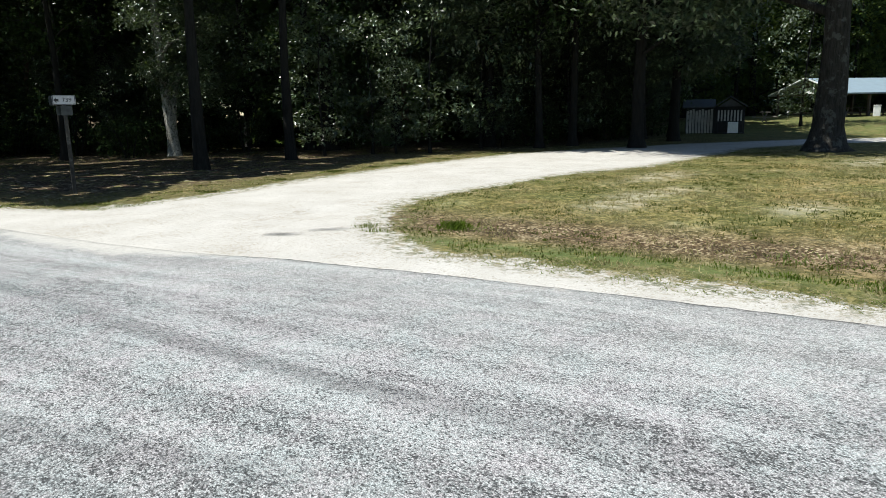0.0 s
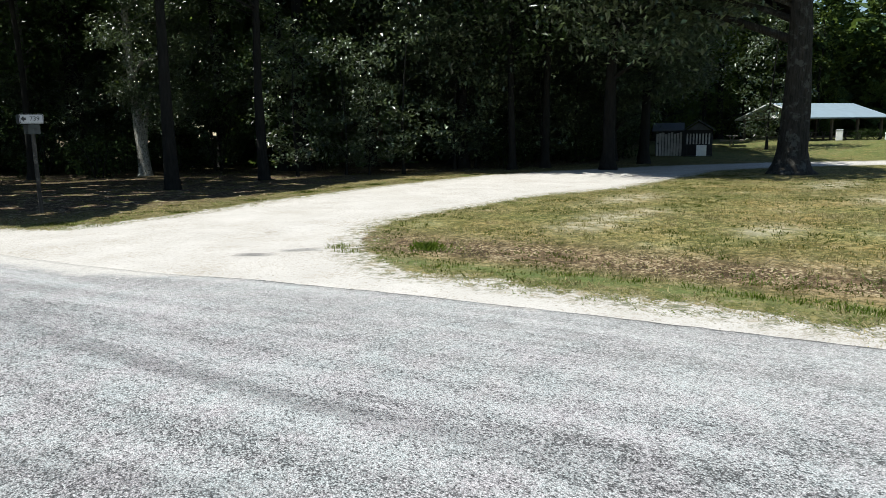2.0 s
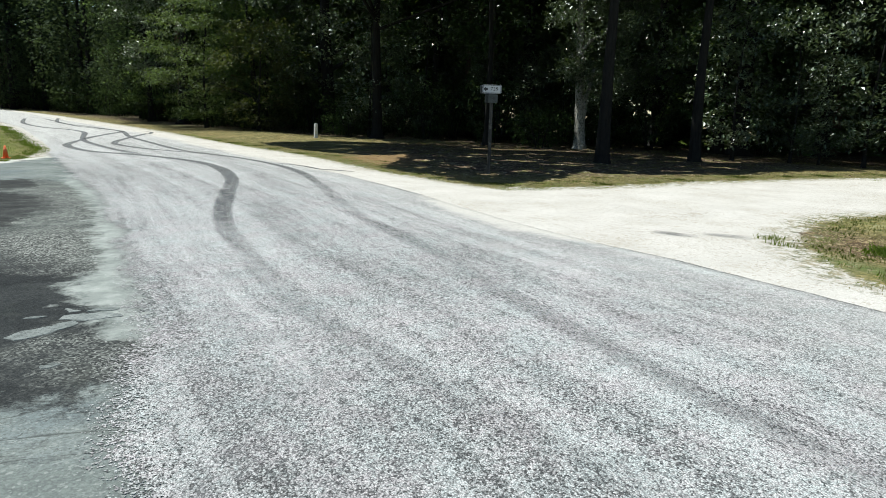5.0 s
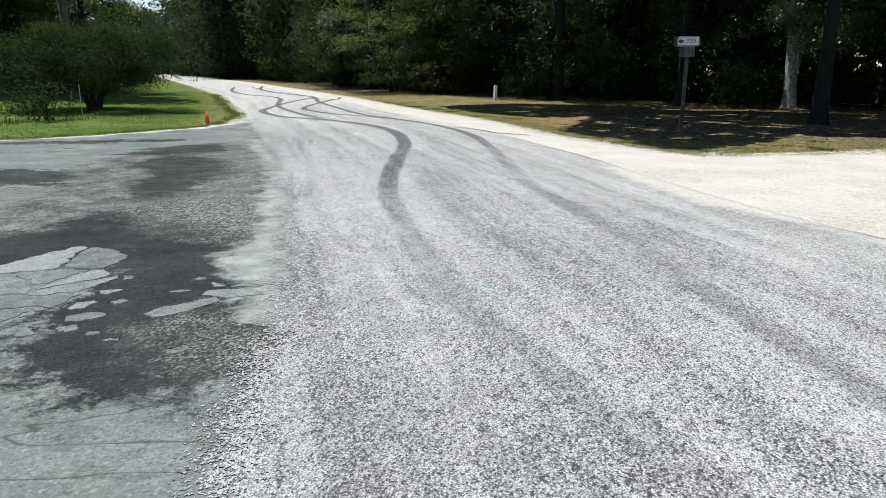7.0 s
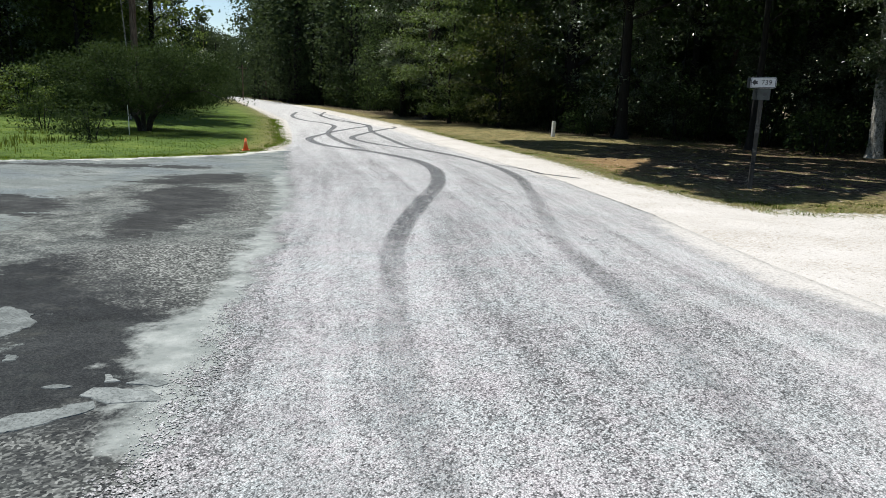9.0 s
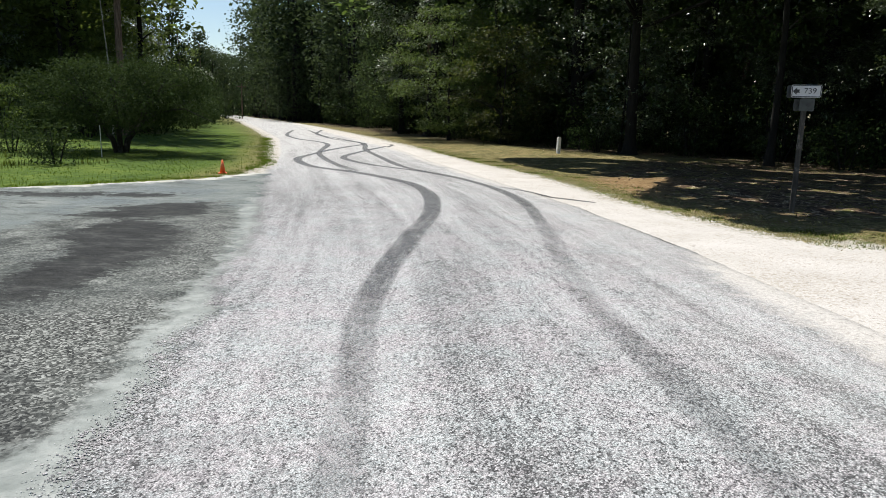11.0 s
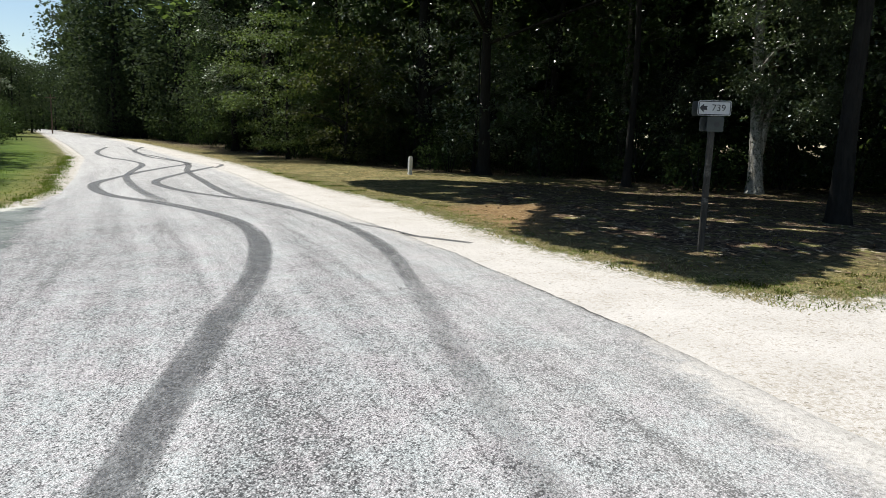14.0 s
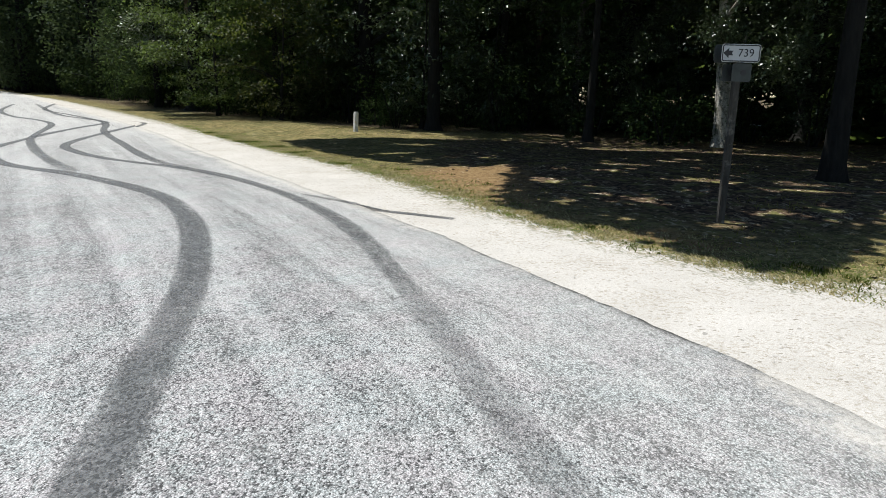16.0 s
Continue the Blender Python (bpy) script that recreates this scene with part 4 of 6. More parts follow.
    vb, fb = leaves(B, leaf * coarse, rng, aspect=0.8)
    part("crown", mesh_np("crown", np.concatenate([va, vb]), np.concatenate([fa, fb + len(va)]), foliage), parent=ob)
    return ob


def boughs_over(x, y, poly, n, low, high, seed):
    """Leaf centres, beside a trunk at (x, y), of mostly unseen boughs added to shade a stretch of ground and let sun
    flecks through.
    """
    g1 = np.random.default_rng(seed)
    a = np.asarray(poly, float)
    q = g1.uniform(a.min(0), a.max(0), (n * 4, 2))
    q = q[inside(q, poly) > 0.06 * g1.normal(0, 1, len(q))][:n]
    for fx, fy, rx, ry in FLECKS:
        q = q[((q[:, 0] - fx) / rx) ** 2 + ((q[:, 1] - fy) / ry) ** 2 > 1]
    z = low + (high - low) * np.array([0.5 + 0.5 * noise.noise((p[0] * 0.5, p[1] * 0.5, seed)) for p in q]) + g1.normal(0, 0.35, len(q))
    away = sun_dir.xy / sun_dir.z
    return np.column_stack([q[:, 0] + away.x * z - x, q[:, 1] + away.y * z - y, z])


fleck_rng = random.Random(8)
# holes cut in the added boughs, each placed to light one spot
FLECKS = [(8.44, 23.2, 0.35, 0.4), (11.1, 25.5, 0.8, 0.4), (9.05, 20.9, 0.4, 0.4), (11.1, 22.7, 0.7, 0.4), (12.2, 21.4, 0.9, 0.35), (9.3, 19.0, 0.35, 0.35), (6.4, 28.2, 0.8, 0.3), (10.3, 19.6, 0.4, 0.3), (10.1, 24.2, 0.4, 0.35), (13.0, 22.4, 0.7, 0.35), (13.6, 27.4, 0.6, 0.3), (15.0, 20.4, 0.6, 0.3), (17.4, 21.9, 0.8, 0.3), (13.4, 20.1, 0.5, 0.25), (8.0, 21.0, 0.25, 0.3), (7.6, 30.2, 0.5, 0.25)]
FLECKS += [(14.4, 30.6, 1.3, 0.28), (16.4, 30.0, 0.9, 0.28), (18.6, 28.9, 0.8, 0.25)]
FLECKS += [(17.5, 31.0, 0.5, 0.5), (18.0, 30.2, 0.8, 0.6), (18.7, 29.4, 1.1, 0.8), (19.5, 28.6, 1.2, 0.9), (20.4, 27.8, 1.2, 0.9)]
FLECKS += [(fleck_rng.uniform(5.5, 20), fleck_rng.uniform(17.5, 31), fleck_rng.uniform(0.16, 0.34), fleck_rng.uniform(0.15, 0.26)) for _ in range(150)]

FIRST = {}


def spot(x, y, turn=0.0, size=1.0):
    return Matrix.Translation((x, y, float(height(x, y)))) @ Matrix.Rotation(turn, 4, "Z") @ Matrix.Scale(size, 4)


def plant(key, x, y, turn=0.0, size=1.0, label=""):
    """The first of a kind is moved to its place, the others are copies of it."""
    # one tree in two leaf colours: darker on the right, sun-brightened on the left
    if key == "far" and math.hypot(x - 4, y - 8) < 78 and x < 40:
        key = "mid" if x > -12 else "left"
    ob, used = FIRST[key]
    if used:
        ob = copy_thing(ob, Matrix.Translation((x, y, float(height(x, y)))) @ Matrix.Rotation(turn, 4, "Z"))
        ob.scale = (size,) * 3
    else:
        FIRST[key] = (ob, True)
        ob.matrix_world = spot(x, y, turn, size)
    if label:
        ob["label"] = label
    return ob


def sort(key, **k):
    FIRST[key] = (make_tree(**k), False)


EDGE = "tall broadleaf tree in dark summer leaf at the wood's edge"
DEEP = "tall broadleaf tree deep in the dark wood"
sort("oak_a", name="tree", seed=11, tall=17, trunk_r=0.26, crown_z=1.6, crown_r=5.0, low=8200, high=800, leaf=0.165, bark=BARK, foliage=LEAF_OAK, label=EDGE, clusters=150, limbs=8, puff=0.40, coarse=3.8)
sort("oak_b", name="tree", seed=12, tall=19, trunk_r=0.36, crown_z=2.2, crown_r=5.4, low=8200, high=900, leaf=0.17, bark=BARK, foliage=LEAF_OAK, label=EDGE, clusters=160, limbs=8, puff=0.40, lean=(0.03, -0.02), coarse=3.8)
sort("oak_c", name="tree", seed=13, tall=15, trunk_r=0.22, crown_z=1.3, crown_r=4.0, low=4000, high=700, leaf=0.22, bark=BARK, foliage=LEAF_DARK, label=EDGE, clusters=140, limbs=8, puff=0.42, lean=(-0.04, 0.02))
sort("slim", name="tree", seed=14, tall=16, trunk_r=0.16, crown_z=4.5, crown_r=2.8, low=1500, high=700, leaf=0.24, bark=BARK, foliage=LEAF_DARK, label="slim tree with shade-toned bark standing inside the wood", clusters=80, limbs=8)
sort("pine", name="pine_tree", seed=15, tall=21, trunk_r=0.22, crown_z=8.5, crown_r=3.2, low=600, high=1700, leaf=0.25, bark=BARK_PINE, foliage=NEEDLE, label="tall pine with a bare reddish trunk", clusters=80, limbs=12, conic=0.55, coarse=1.8)
sort("brush", name="shrub", seed=16, tall=2.7, trunk_r=0.04, crown_z=0.2, crown_r=1.8, low=1250, high=0, leaf=0.165, bark=BARK, foliage=LEAF_BUSH, label="leafy undergrowth shrub at the foot of the wood", clusters=60, limbs=8, puff=0.32, stems=4)
sort("brush_b", name="shrub", seed=17, tall=1.4, trunk_r=0.03, crown_z=0.1, crown_r=1.2, low=1000, high=0, leaf=0.13, bark=BARK, foliage=LEAF_BUSH, label="low leafy shrub at the foot of the wood", clusters=40, limbs=6, puff=0.25, stems=3)
sort("deep", name="tree", seed=18, tall=19, trunk_r=0.24, crown_z=1.4, crown_r=4.8, low=1300, high=900, leaf=0.5, bark=BARK, foliage=LEAF_DARK, label=DEEP, clusters=130, limbs=8, coarse=1.8)
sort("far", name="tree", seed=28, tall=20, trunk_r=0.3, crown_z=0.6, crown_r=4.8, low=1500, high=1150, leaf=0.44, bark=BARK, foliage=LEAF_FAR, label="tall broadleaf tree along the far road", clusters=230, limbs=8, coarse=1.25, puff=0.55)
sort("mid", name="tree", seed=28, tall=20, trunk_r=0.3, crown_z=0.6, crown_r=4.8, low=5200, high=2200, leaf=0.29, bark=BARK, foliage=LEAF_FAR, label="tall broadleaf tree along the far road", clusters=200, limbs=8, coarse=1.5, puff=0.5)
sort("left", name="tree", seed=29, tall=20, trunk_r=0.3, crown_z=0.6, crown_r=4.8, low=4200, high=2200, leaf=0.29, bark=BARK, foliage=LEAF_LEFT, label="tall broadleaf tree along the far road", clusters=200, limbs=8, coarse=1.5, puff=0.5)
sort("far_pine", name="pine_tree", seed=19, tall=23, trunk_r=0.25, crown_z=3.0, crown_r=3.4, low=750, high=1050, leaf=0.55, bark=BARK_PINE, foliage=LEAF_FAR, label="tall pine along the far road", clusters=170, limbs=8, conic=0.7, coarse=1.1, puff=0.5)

sort("sapling", name="tree", seed=33, tall=6.5, trunk_r=0.06, crown_z=0.7, crown_r=1.9, low=2600, high=0, leaf=0.175, bark=BARK, foliage=LEAF_OAK, label="leafy young tree at the wood's edge", clusters=55, limbs=8, puff=0.34)
sort("dense", name="tree", seed=35, tall=13, trunk_r=0.26, crown_z=3.6, crown_r=5.0, low=8000, high=5500, leaf=0.25, bark=BARK, foliage=LEAF_OAK, label="dense shady broadleaf tree beside the drive", clusters=200, limbs=12, coarse=1.3)

# trees that stand out
tr = make_tree("tree", 21, 15, 0.49, 3.4, 6.0, 0, 0, 0.2, BARK_OAK, LEAF_OAK, "large old oak with a flared trunk on the lawn", clusters=110, limbs=16, sides=18, flare=1.75, single=True, over=boughs_over(29.85, 10.1, [(26.3, 12.2), (29, 14.8), (33, 16.4), (38, 12.5), (37, 10.6), (34.8, 9.4), (31.5, 10.2), (30.2, 10.6), (28, 11.4)], 13000, 4.5, 10.0, 21))
tr.matrix_world = spot(29.85, 10.1)
tr = make_tree("tree", 22, 13, 0.24, 2.1, 2.5, 15000, 900, 0.135, BARK_PALE, LEAF_OAK, "pale-barked leaning tree at the wood's edge", lean=(0.03, 0.15), shift=(0.3, -1.3), hollow=0.1, clusters=85, limbs=14, flare=1.35, single=True, sides=14, puff=0.4)
part("trunk", tubes_mesh("trunk", [tube([(0.05, 0.12, 0.9), (0.14, 0.16, 1.5), (0.22, 0.16, 2.0), (0.32, 0.12, 2.6), (0.5, 0.05, 3.4)], [0.12, 0.15, 0.13, 0.10, 0.06], 12, 0.12, random.Random(5))], BARK_PALE), parent=tr, label="pale forked stem")
tr.matrix_world = spot(17.3, 31.6)
tr = make_tree("tree", 23, 7.6, 0.09, 0.6, 3.5, 17000, 0, 0.14, BARK, LEAF_MID, "green young tree in layered sprays beside the road", clusters=120, limbs=20, puff=0.55, flat=0.2, single=True, hang=0.12)
tr.matrix_world = spot(0.5, 48.0)
tr = make_tree("tree", 24, 2.9, 0.09, 0.95, 3.3, 40000, 0, 0.085, BARK_OAK, LEAF_BUSH, "low wide-spreading small tree on the verge grass", clusters=150, limbs=18, puff=0.36, stems=6, flat=0.45, single=True, hollow=0.2, hang=0.3)
part("limb", tubes_mesh("limb", [tube([(0.3, 0.0, 0.5), (1.2, -0.1, 1.3), (2.3, -0.2, 1.45), (3.3, -0.3, 1.05)], [0.05, 0.035, 0.02, 0.008], 6)], BARK_OAK), parent=tr, label="long drooping bough")
tr.matrix_world = spot(-8.2, 28.6)
tr = make_tree("tree", 25, 6.0, 0.08, 0.3, 2.6, 6000, 0, 0.15, BARK, LEAF_RUST, "thin reddish-brown twiggy young tree in shade", clusters=110, limbs=26, puff=0.4, single=True)
tr.matrix_world = spot(3.6, 44.4)
# crowns of these trees are unseen, laid out to throw shade on the grass
SPREAD = "large tree, trunk toned for shade, with unseen boughs added to shade the grass"
MAIN_SHADE = [(8.9, 26), (8.4, 24.6), (7.6, 22.4), (7.05, 20.7), (7.4, 19.6), (8.05, 18.7), (8.0, 17.8), (8.5, 17.1), (9.0, 17.15), (10.1, 17.9), (11.4, 19.1), (12.3, 20.2), (13.6, 21.2), (14.5, 24), (13.5, 26.5), (11, 27)]
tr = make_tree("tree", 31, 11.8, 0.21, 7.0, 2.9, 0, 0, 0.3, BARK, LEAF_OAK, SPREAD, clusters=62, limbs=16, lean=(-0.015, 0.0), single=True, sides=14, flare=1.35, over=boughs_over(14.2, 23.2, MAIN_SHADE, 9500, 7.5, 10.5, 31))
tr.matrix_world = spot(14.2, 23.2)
tr = make_tree("tree", 32, 15, 0.14, 5.2, 5.4, 0, 0, 0.3, BARK, LEAF_OAK, "slim tree, trunk toned for shade, with unseen boughs added to shade the grass", clusters=120, limbs=16, single=True, sides=12, over=boughs_over(13.6, 33.4, [(8.8, 26.2), (9.5, 25), (13, 23.6), (18.5, 23.6), (18.8, 26.8), (17.3, 28.4), (15, 29.6), (12.3, 30), (11, 31.2), (9, 31)], 13000, 8.0, 12.5, 32))
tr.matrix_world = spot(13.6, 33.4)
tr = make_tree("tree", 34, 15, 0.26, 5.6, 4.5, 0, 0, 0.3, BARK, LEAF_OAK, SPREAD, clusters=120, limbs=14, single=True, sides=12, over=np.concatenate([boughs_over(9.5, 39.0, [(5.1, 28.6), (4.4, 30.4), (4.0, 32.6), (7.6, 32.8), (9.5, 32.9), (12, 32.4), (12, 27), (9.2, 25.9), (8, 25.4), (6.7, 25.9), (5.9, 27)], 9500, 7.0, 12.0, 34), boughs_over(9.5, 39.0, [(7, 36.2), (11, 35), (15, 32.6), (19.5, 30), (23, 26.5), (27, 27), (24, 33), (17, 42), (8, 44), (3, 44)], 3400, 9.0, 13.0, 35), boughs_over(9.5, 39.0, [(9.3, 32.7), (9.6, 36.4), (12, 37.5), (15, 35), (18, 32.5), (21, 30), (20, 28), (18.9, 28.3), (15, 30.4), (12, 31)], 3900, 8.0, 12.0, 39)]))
tr.matrix_world = spot(9.5, 39.0)
tr = make_tree("tree", 38, 14, 0.26, 4.4, 4.4, 7000, 6500, 0.26, BARK, LEAF_OAK, "dense shady broadleaf tree beside the drive", clusters=200, limbs=14, shift=(-1.8, -2.0), single=True, coarse=1.25)
tr.matrix_world = spot(29.5, 16.9)
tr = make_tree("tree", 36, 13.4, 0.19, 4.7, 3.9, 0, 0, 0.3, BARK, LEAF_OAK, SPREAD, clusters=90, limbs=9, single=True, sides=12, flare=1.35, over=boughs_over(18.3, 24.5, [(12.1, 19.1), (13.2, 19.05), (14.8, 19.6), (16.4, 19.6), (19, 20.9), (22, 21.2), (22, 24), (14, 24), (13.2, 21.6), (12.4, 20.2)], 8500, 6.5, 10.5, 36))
tr.matrix_world = spot(18.3, 24.5)
tr = make_tree("tree", 37, 15, 0.17, 4.2, 2.8, 2600, 700, 0.24, BARK_GREY, LEAF_DARK, "slim grey-barked tree standing inside the wood", clusters=80, limbs=8)
tr.matrix_world = spot(15.7, 39.8)
for x, y, k, s in ((28.0, 20.6, "slim", 1.0), (29.9, 20.2, "slim", 1.1), (27.8, 23.2, "dense", 0.95), (46.2, 25.9, "dense", 0.95), (36.5, 20.5, "oak_a", 0.9), (22.8, 29.6, "oak_c", 1.0), (34.74, 17.9, "dense", 0.9), (38.8, 19.9, "dense", 0.9), (47.3, 26.8, "oak_a", 0.9), (21.9, 24.2, "sapling", 0.8), (23.3, 22.4, "sapling", 1.0), (22.4, 23.4, "sapling", 0.55), (26.8, 22.8, "sapling", 1.1), (20.3, 25.2, "sapling", 0.9), (31.3, 21.3, "sapling", 1.1), (23.0, 28.5, "oak_b", 1.0), (41.5, 23.5, "oak_b", 0.85)):
    plant(k, x, y, x * 1.7, s)

rng = random.Random(77)


def scatter(poly, kinds, gap, avoid, depth, window, sizes=(0.85, 1.15), most=60):
    """Plants at uneven spacing inside a plan polygon, within a depth of its border."""
    made = []
    x0, x1, y0, y1 = window
    Q = np.array([(rng.uniform(x0, x1), rng.uniform(y0, y1)) for _ in range(5000)])
    D = inside(Q, poly)
    for (x, y), d in zip(Q, D):
        if len(made) >= most:
            break
        if not depth[0] < d < depth[1] or any((x - a) ** 2 + (y - b) ** 2 < gap * gap for a, b in made + list(avoid)):
            continue
        made.append((x, y))
        kind, turn, size = rng.choice(kinds), rng.uniform(0, 6.28), rng.uniform(*sizes)
        if all((x - a) ** 2 + (y - b) ** 2 > r * r for a, b, r in ((19.2, 27.0, 3.4), (26.0, 25.5, 2.8), (31.5, 23.5, 2.4), (6.0, 42.3, 1.5))):      # sunny gaps in the canopy
            plant(kind, x, y, turn, size)
    return made


KEEP = [(14.2, 23.2), (17.5, 24), (18.06, 33), (17, 31), (16, 29), (15, 27), (17, 34.5), (16, 36), (15, 37.5), (14, 39), (12.4, 30), (-0.9, 48.5), (2.6, 45), (9.5, 39), (25.3, 21.6), (28, 21.4), (29.9, 20.8), (31.8, 18.9), (36.5, 20.5), (21.6, 23.6), (23, 27.5), (41.5, 23.5)]
a = scatter(WOODS, ("oak_a", "oak_b", "oak_c", "oak_c"), 4.2, KEEP, (1.0, 8), (-6, 52, 18, 62), most=30)
a += scatter(WOODS, ("deep", "deep", "slim", "pine"), 3.8, a, (6.5, 22), (-8, 62, 25, 78), most=50)
scatter(WOODS, ("sapling",), 2.4, [(18.06, 32), (17.2, 30.5), (15, 26), (16, 28), (19, 26), (20.5, 25), (22, 24), (20, 28), (19, 30), (22, 27)], (0.8, 6), (9, 50, 18, 45), (0.55, 1.1), most=36)
scatter(WOODS, ("brush", "brush_b"), 1.6, [(18.06, 32), (17.2, 30.5), (19, 26), (20.5, 25.5), (19.5, 28), (21, 27), (22, 25.5), (23.2, 24.5)], (0.5, 6), (-6, 52, 18, 62), (0.6, 1.2), most=56)
scatter(WOODS, ("far", "far_pine", "far"), 4.6, (), (1.5, 14), (-75, -1, 52, 175), (0.95, 1.15), most=38)
for x, y in ((-31, 116), (-36, 128), (-41, 139), (-46, 152), (-33, 124), (-52, 165), (-75, 215), (-84, 225), (-92, 236), (-66, 205)):
    plant("far", x, y, x, 1.3 if y < 180 else 1.0)
for x, y, k in ((-62, 182, "far"), (-57, 173, "far_pine"), (-64, 190, "far_pine"), (-70, 200, "far")):
    plant(k, x, y, x, 1.5)
scatter(WOODS, ("far", "deep"), 5.0, (), (1.5, 16), (46, 80, 24, 60), most=16)
scatter(WOODS, ("far", "far_pine", "deep"), 5.0, (), (1.0, 15), (78, 112, -45, 40), (0.85, 1.1), most=22)
scatter(WOODS, ("brush",), 3.0, [(-3, 52), (-5, 55)], (2.0, 4.5), (-60, -1, 48, 140), (0.9, 1.8), most=20)
scatter(WOODS_L, ("far", "far_pine", "far"), 4.2, (), (1.0, 13), (-95, -16, 28, 190), (0.78, 0.95), most=46)
scatter(WOODS_L, ("brush", "sapling"), 2.6, (), (0.1, 3), (-50, -14, 28, 110), (1.0, 1.7), most=34)


for x, y, k, s in ((-39.0, 94.0, "far_pine", 0.62), (-41.5, 97, "far_pine", 0.72), (-37.2, 96.2, "far_pine", 0.5), (-36.0, 97.2, "far", 0.46), (-44, 95, "far", 0.75), (-50.2, 130, "far", 0.62), (-54, 132, "far_pine", 0.68), (-34.6, 90.0, "sapling", 1.0), (-38.4, 101.5, "far", 0.5), (-55.5, 135.2, "far", 0.68), (-53.4, 141, "far", 0.6), (-57.5, 139, "far", 0.75), (-76, 180, "far", 0.85), (-79, 184, "far", 0.95), (-74.5, 186, "far", 0.8), (-92, 240, "far", 1.0), (-98, 246, "far", 1.05), (-86, 239, "far", 1.1), (-104, 242, "far", 1.1), (-95, 236, "far", 0.7), (-110, 236, "far", 1.1)):
    plant(k, x, y, x, s)
plant("pine", -15.9, 41.9, 0.3, 1.0)
plant("sapling", 51.6, 17.6, 0.8, 1.35, "slim young tree in sunlit leaf beside the pavilion")
for x, y in ((57, 30), (62.5, 29.5), (67.5, 28), (72.5, 26.2), (77, 21), (81, 15.5)):
    plant("left", x, y, x, 0.62 + 0.02 * (x % 7), "broadleaf tree behind the picnic pavilion")
for x, y, k, z in ((-19, 41.5, "left", 0.55), (-27, 37, "left", 0.7), (-24, 43, "left", 0.75), (-18, 47.5, "left", 0.7)):
    plant(k, x, y, x, z, "leafy tree behind the sunny verge")
tr = make_tree("tree", 64, 9.5, 0.045, 7.0, 0.9, 260, 0, 0.14, BARK_PALE, LEAF_LEFT, "thin pale bare-stemmed young tree behind the verge", clusters=14, limbs=6, cut=12.0, flare=1.2)
tr.matrix_world = spot(-13.1, 36.2)
for x, y, s in ((-22.4, 63.3, 1.15), (-23.9, 66.5, 1.2), (-21.3, 59.5, 1.1), (-25.5, 70.5, 1.25), (-24.2, 62, 1.4), (-28.5, 78, 1.3)):
    plant("brush", x, y, x, s, "dark leafy shrub along the edge of the verge")
for x, y, k, s in ((43.6, 24.5, "oak_b", 0.8), (47.5, 28.5, "oak_a", 0.9)):
    plant(k, x, y, x, s)


def woods_fill():
    """The wood's depth behind the trees that can be told apart: low leaf mass, and an unseen closed canopy added over
    it to keep the sun out.
    """
    g = np.random.default_rng(9)
    n = 420000
    P = np.column_stack([g.uniform(-120, 120, n), g.uniform(-50, 210, n)])
    d1, d2 = np.full(n, -1.0), np.full(n, -1.0)
    for k in range(0, n, 30000):
        d1[k:k + 30000], d2[k:k + 30000] = inside(P[k:k + 30000], WOODS), inside(P[k:k + 30000], WOODS_L)
    low = P[((d1 > 8) & (d1 < 24)) | ((d2 > 3.5) & (d2 < 16))]
    behind = np.column_stack([g.uniform(50, 98, 9000), g.uniform(28, 52, 9000)])
    east = np.column_stack([g.uniform(74, 106, 12000), g.uniform(-14, 38, 12000)])
    back = np.column_stack([g.uniform(6, 62, 60000), g.uniform(25, 85, 60000)])
    db = inside(back, WOODS)
    back = back[(db > 13) & (db < 24)][:16000]
    low = np.concatenate([low[:46000], behind[inside(behind, WOODS) > 2.5], east[inside(east, WOODS) > 3.0]])
    z = np.concatenate([g.uniform(0, 1, len(low)) ** 1.1 * 12, g.uniform(3.5, 13, len(back))])
    low = np.concatenate([low, back])
    end = np.column_stack([g.uniform(-135, -62, 9000), g.uniform(228, 300, 9000)])
    side = np.column_stack([g.uniform(-75, -30, 12000), g.uniform(60, 165, 12000)])
    side = side[inside(side, WOODS_L) > 2.0]
    low, z = np.concatenate([low, end, side]), np.concatenate([z, g.uniform(0, 1, len(end)) ** 1.2 * 17, g.uniform(0, 1, len(side)) ** 1.2 * 9])
    # unseen sheet of large leaves, added to darken the wood's inside
    roof = P[((d1 > 6.5) & (d1 < 32)) | ((d2 > 4) & (d2 < 24))][:8200]
    zr = g.uniform(9.5, 15, len(roof))
    va, fa = leaves(np.column_stack([low, z]), 1.7, g, aspect=0.85)
    vb, fb = leaves(np.column_stack([roof, zr]), 1.9, g, droop=0.0, aspect=0.85)
    return tagged(new("far_woods", mesh_np("far_woods", np.concatenate([va, vb]), np.concatenate([fa, fb + len(va)]), LEAF_DARK)), "dense dark leaf mass deep in the wood", "woods", kind="stuff")


woods_fill()


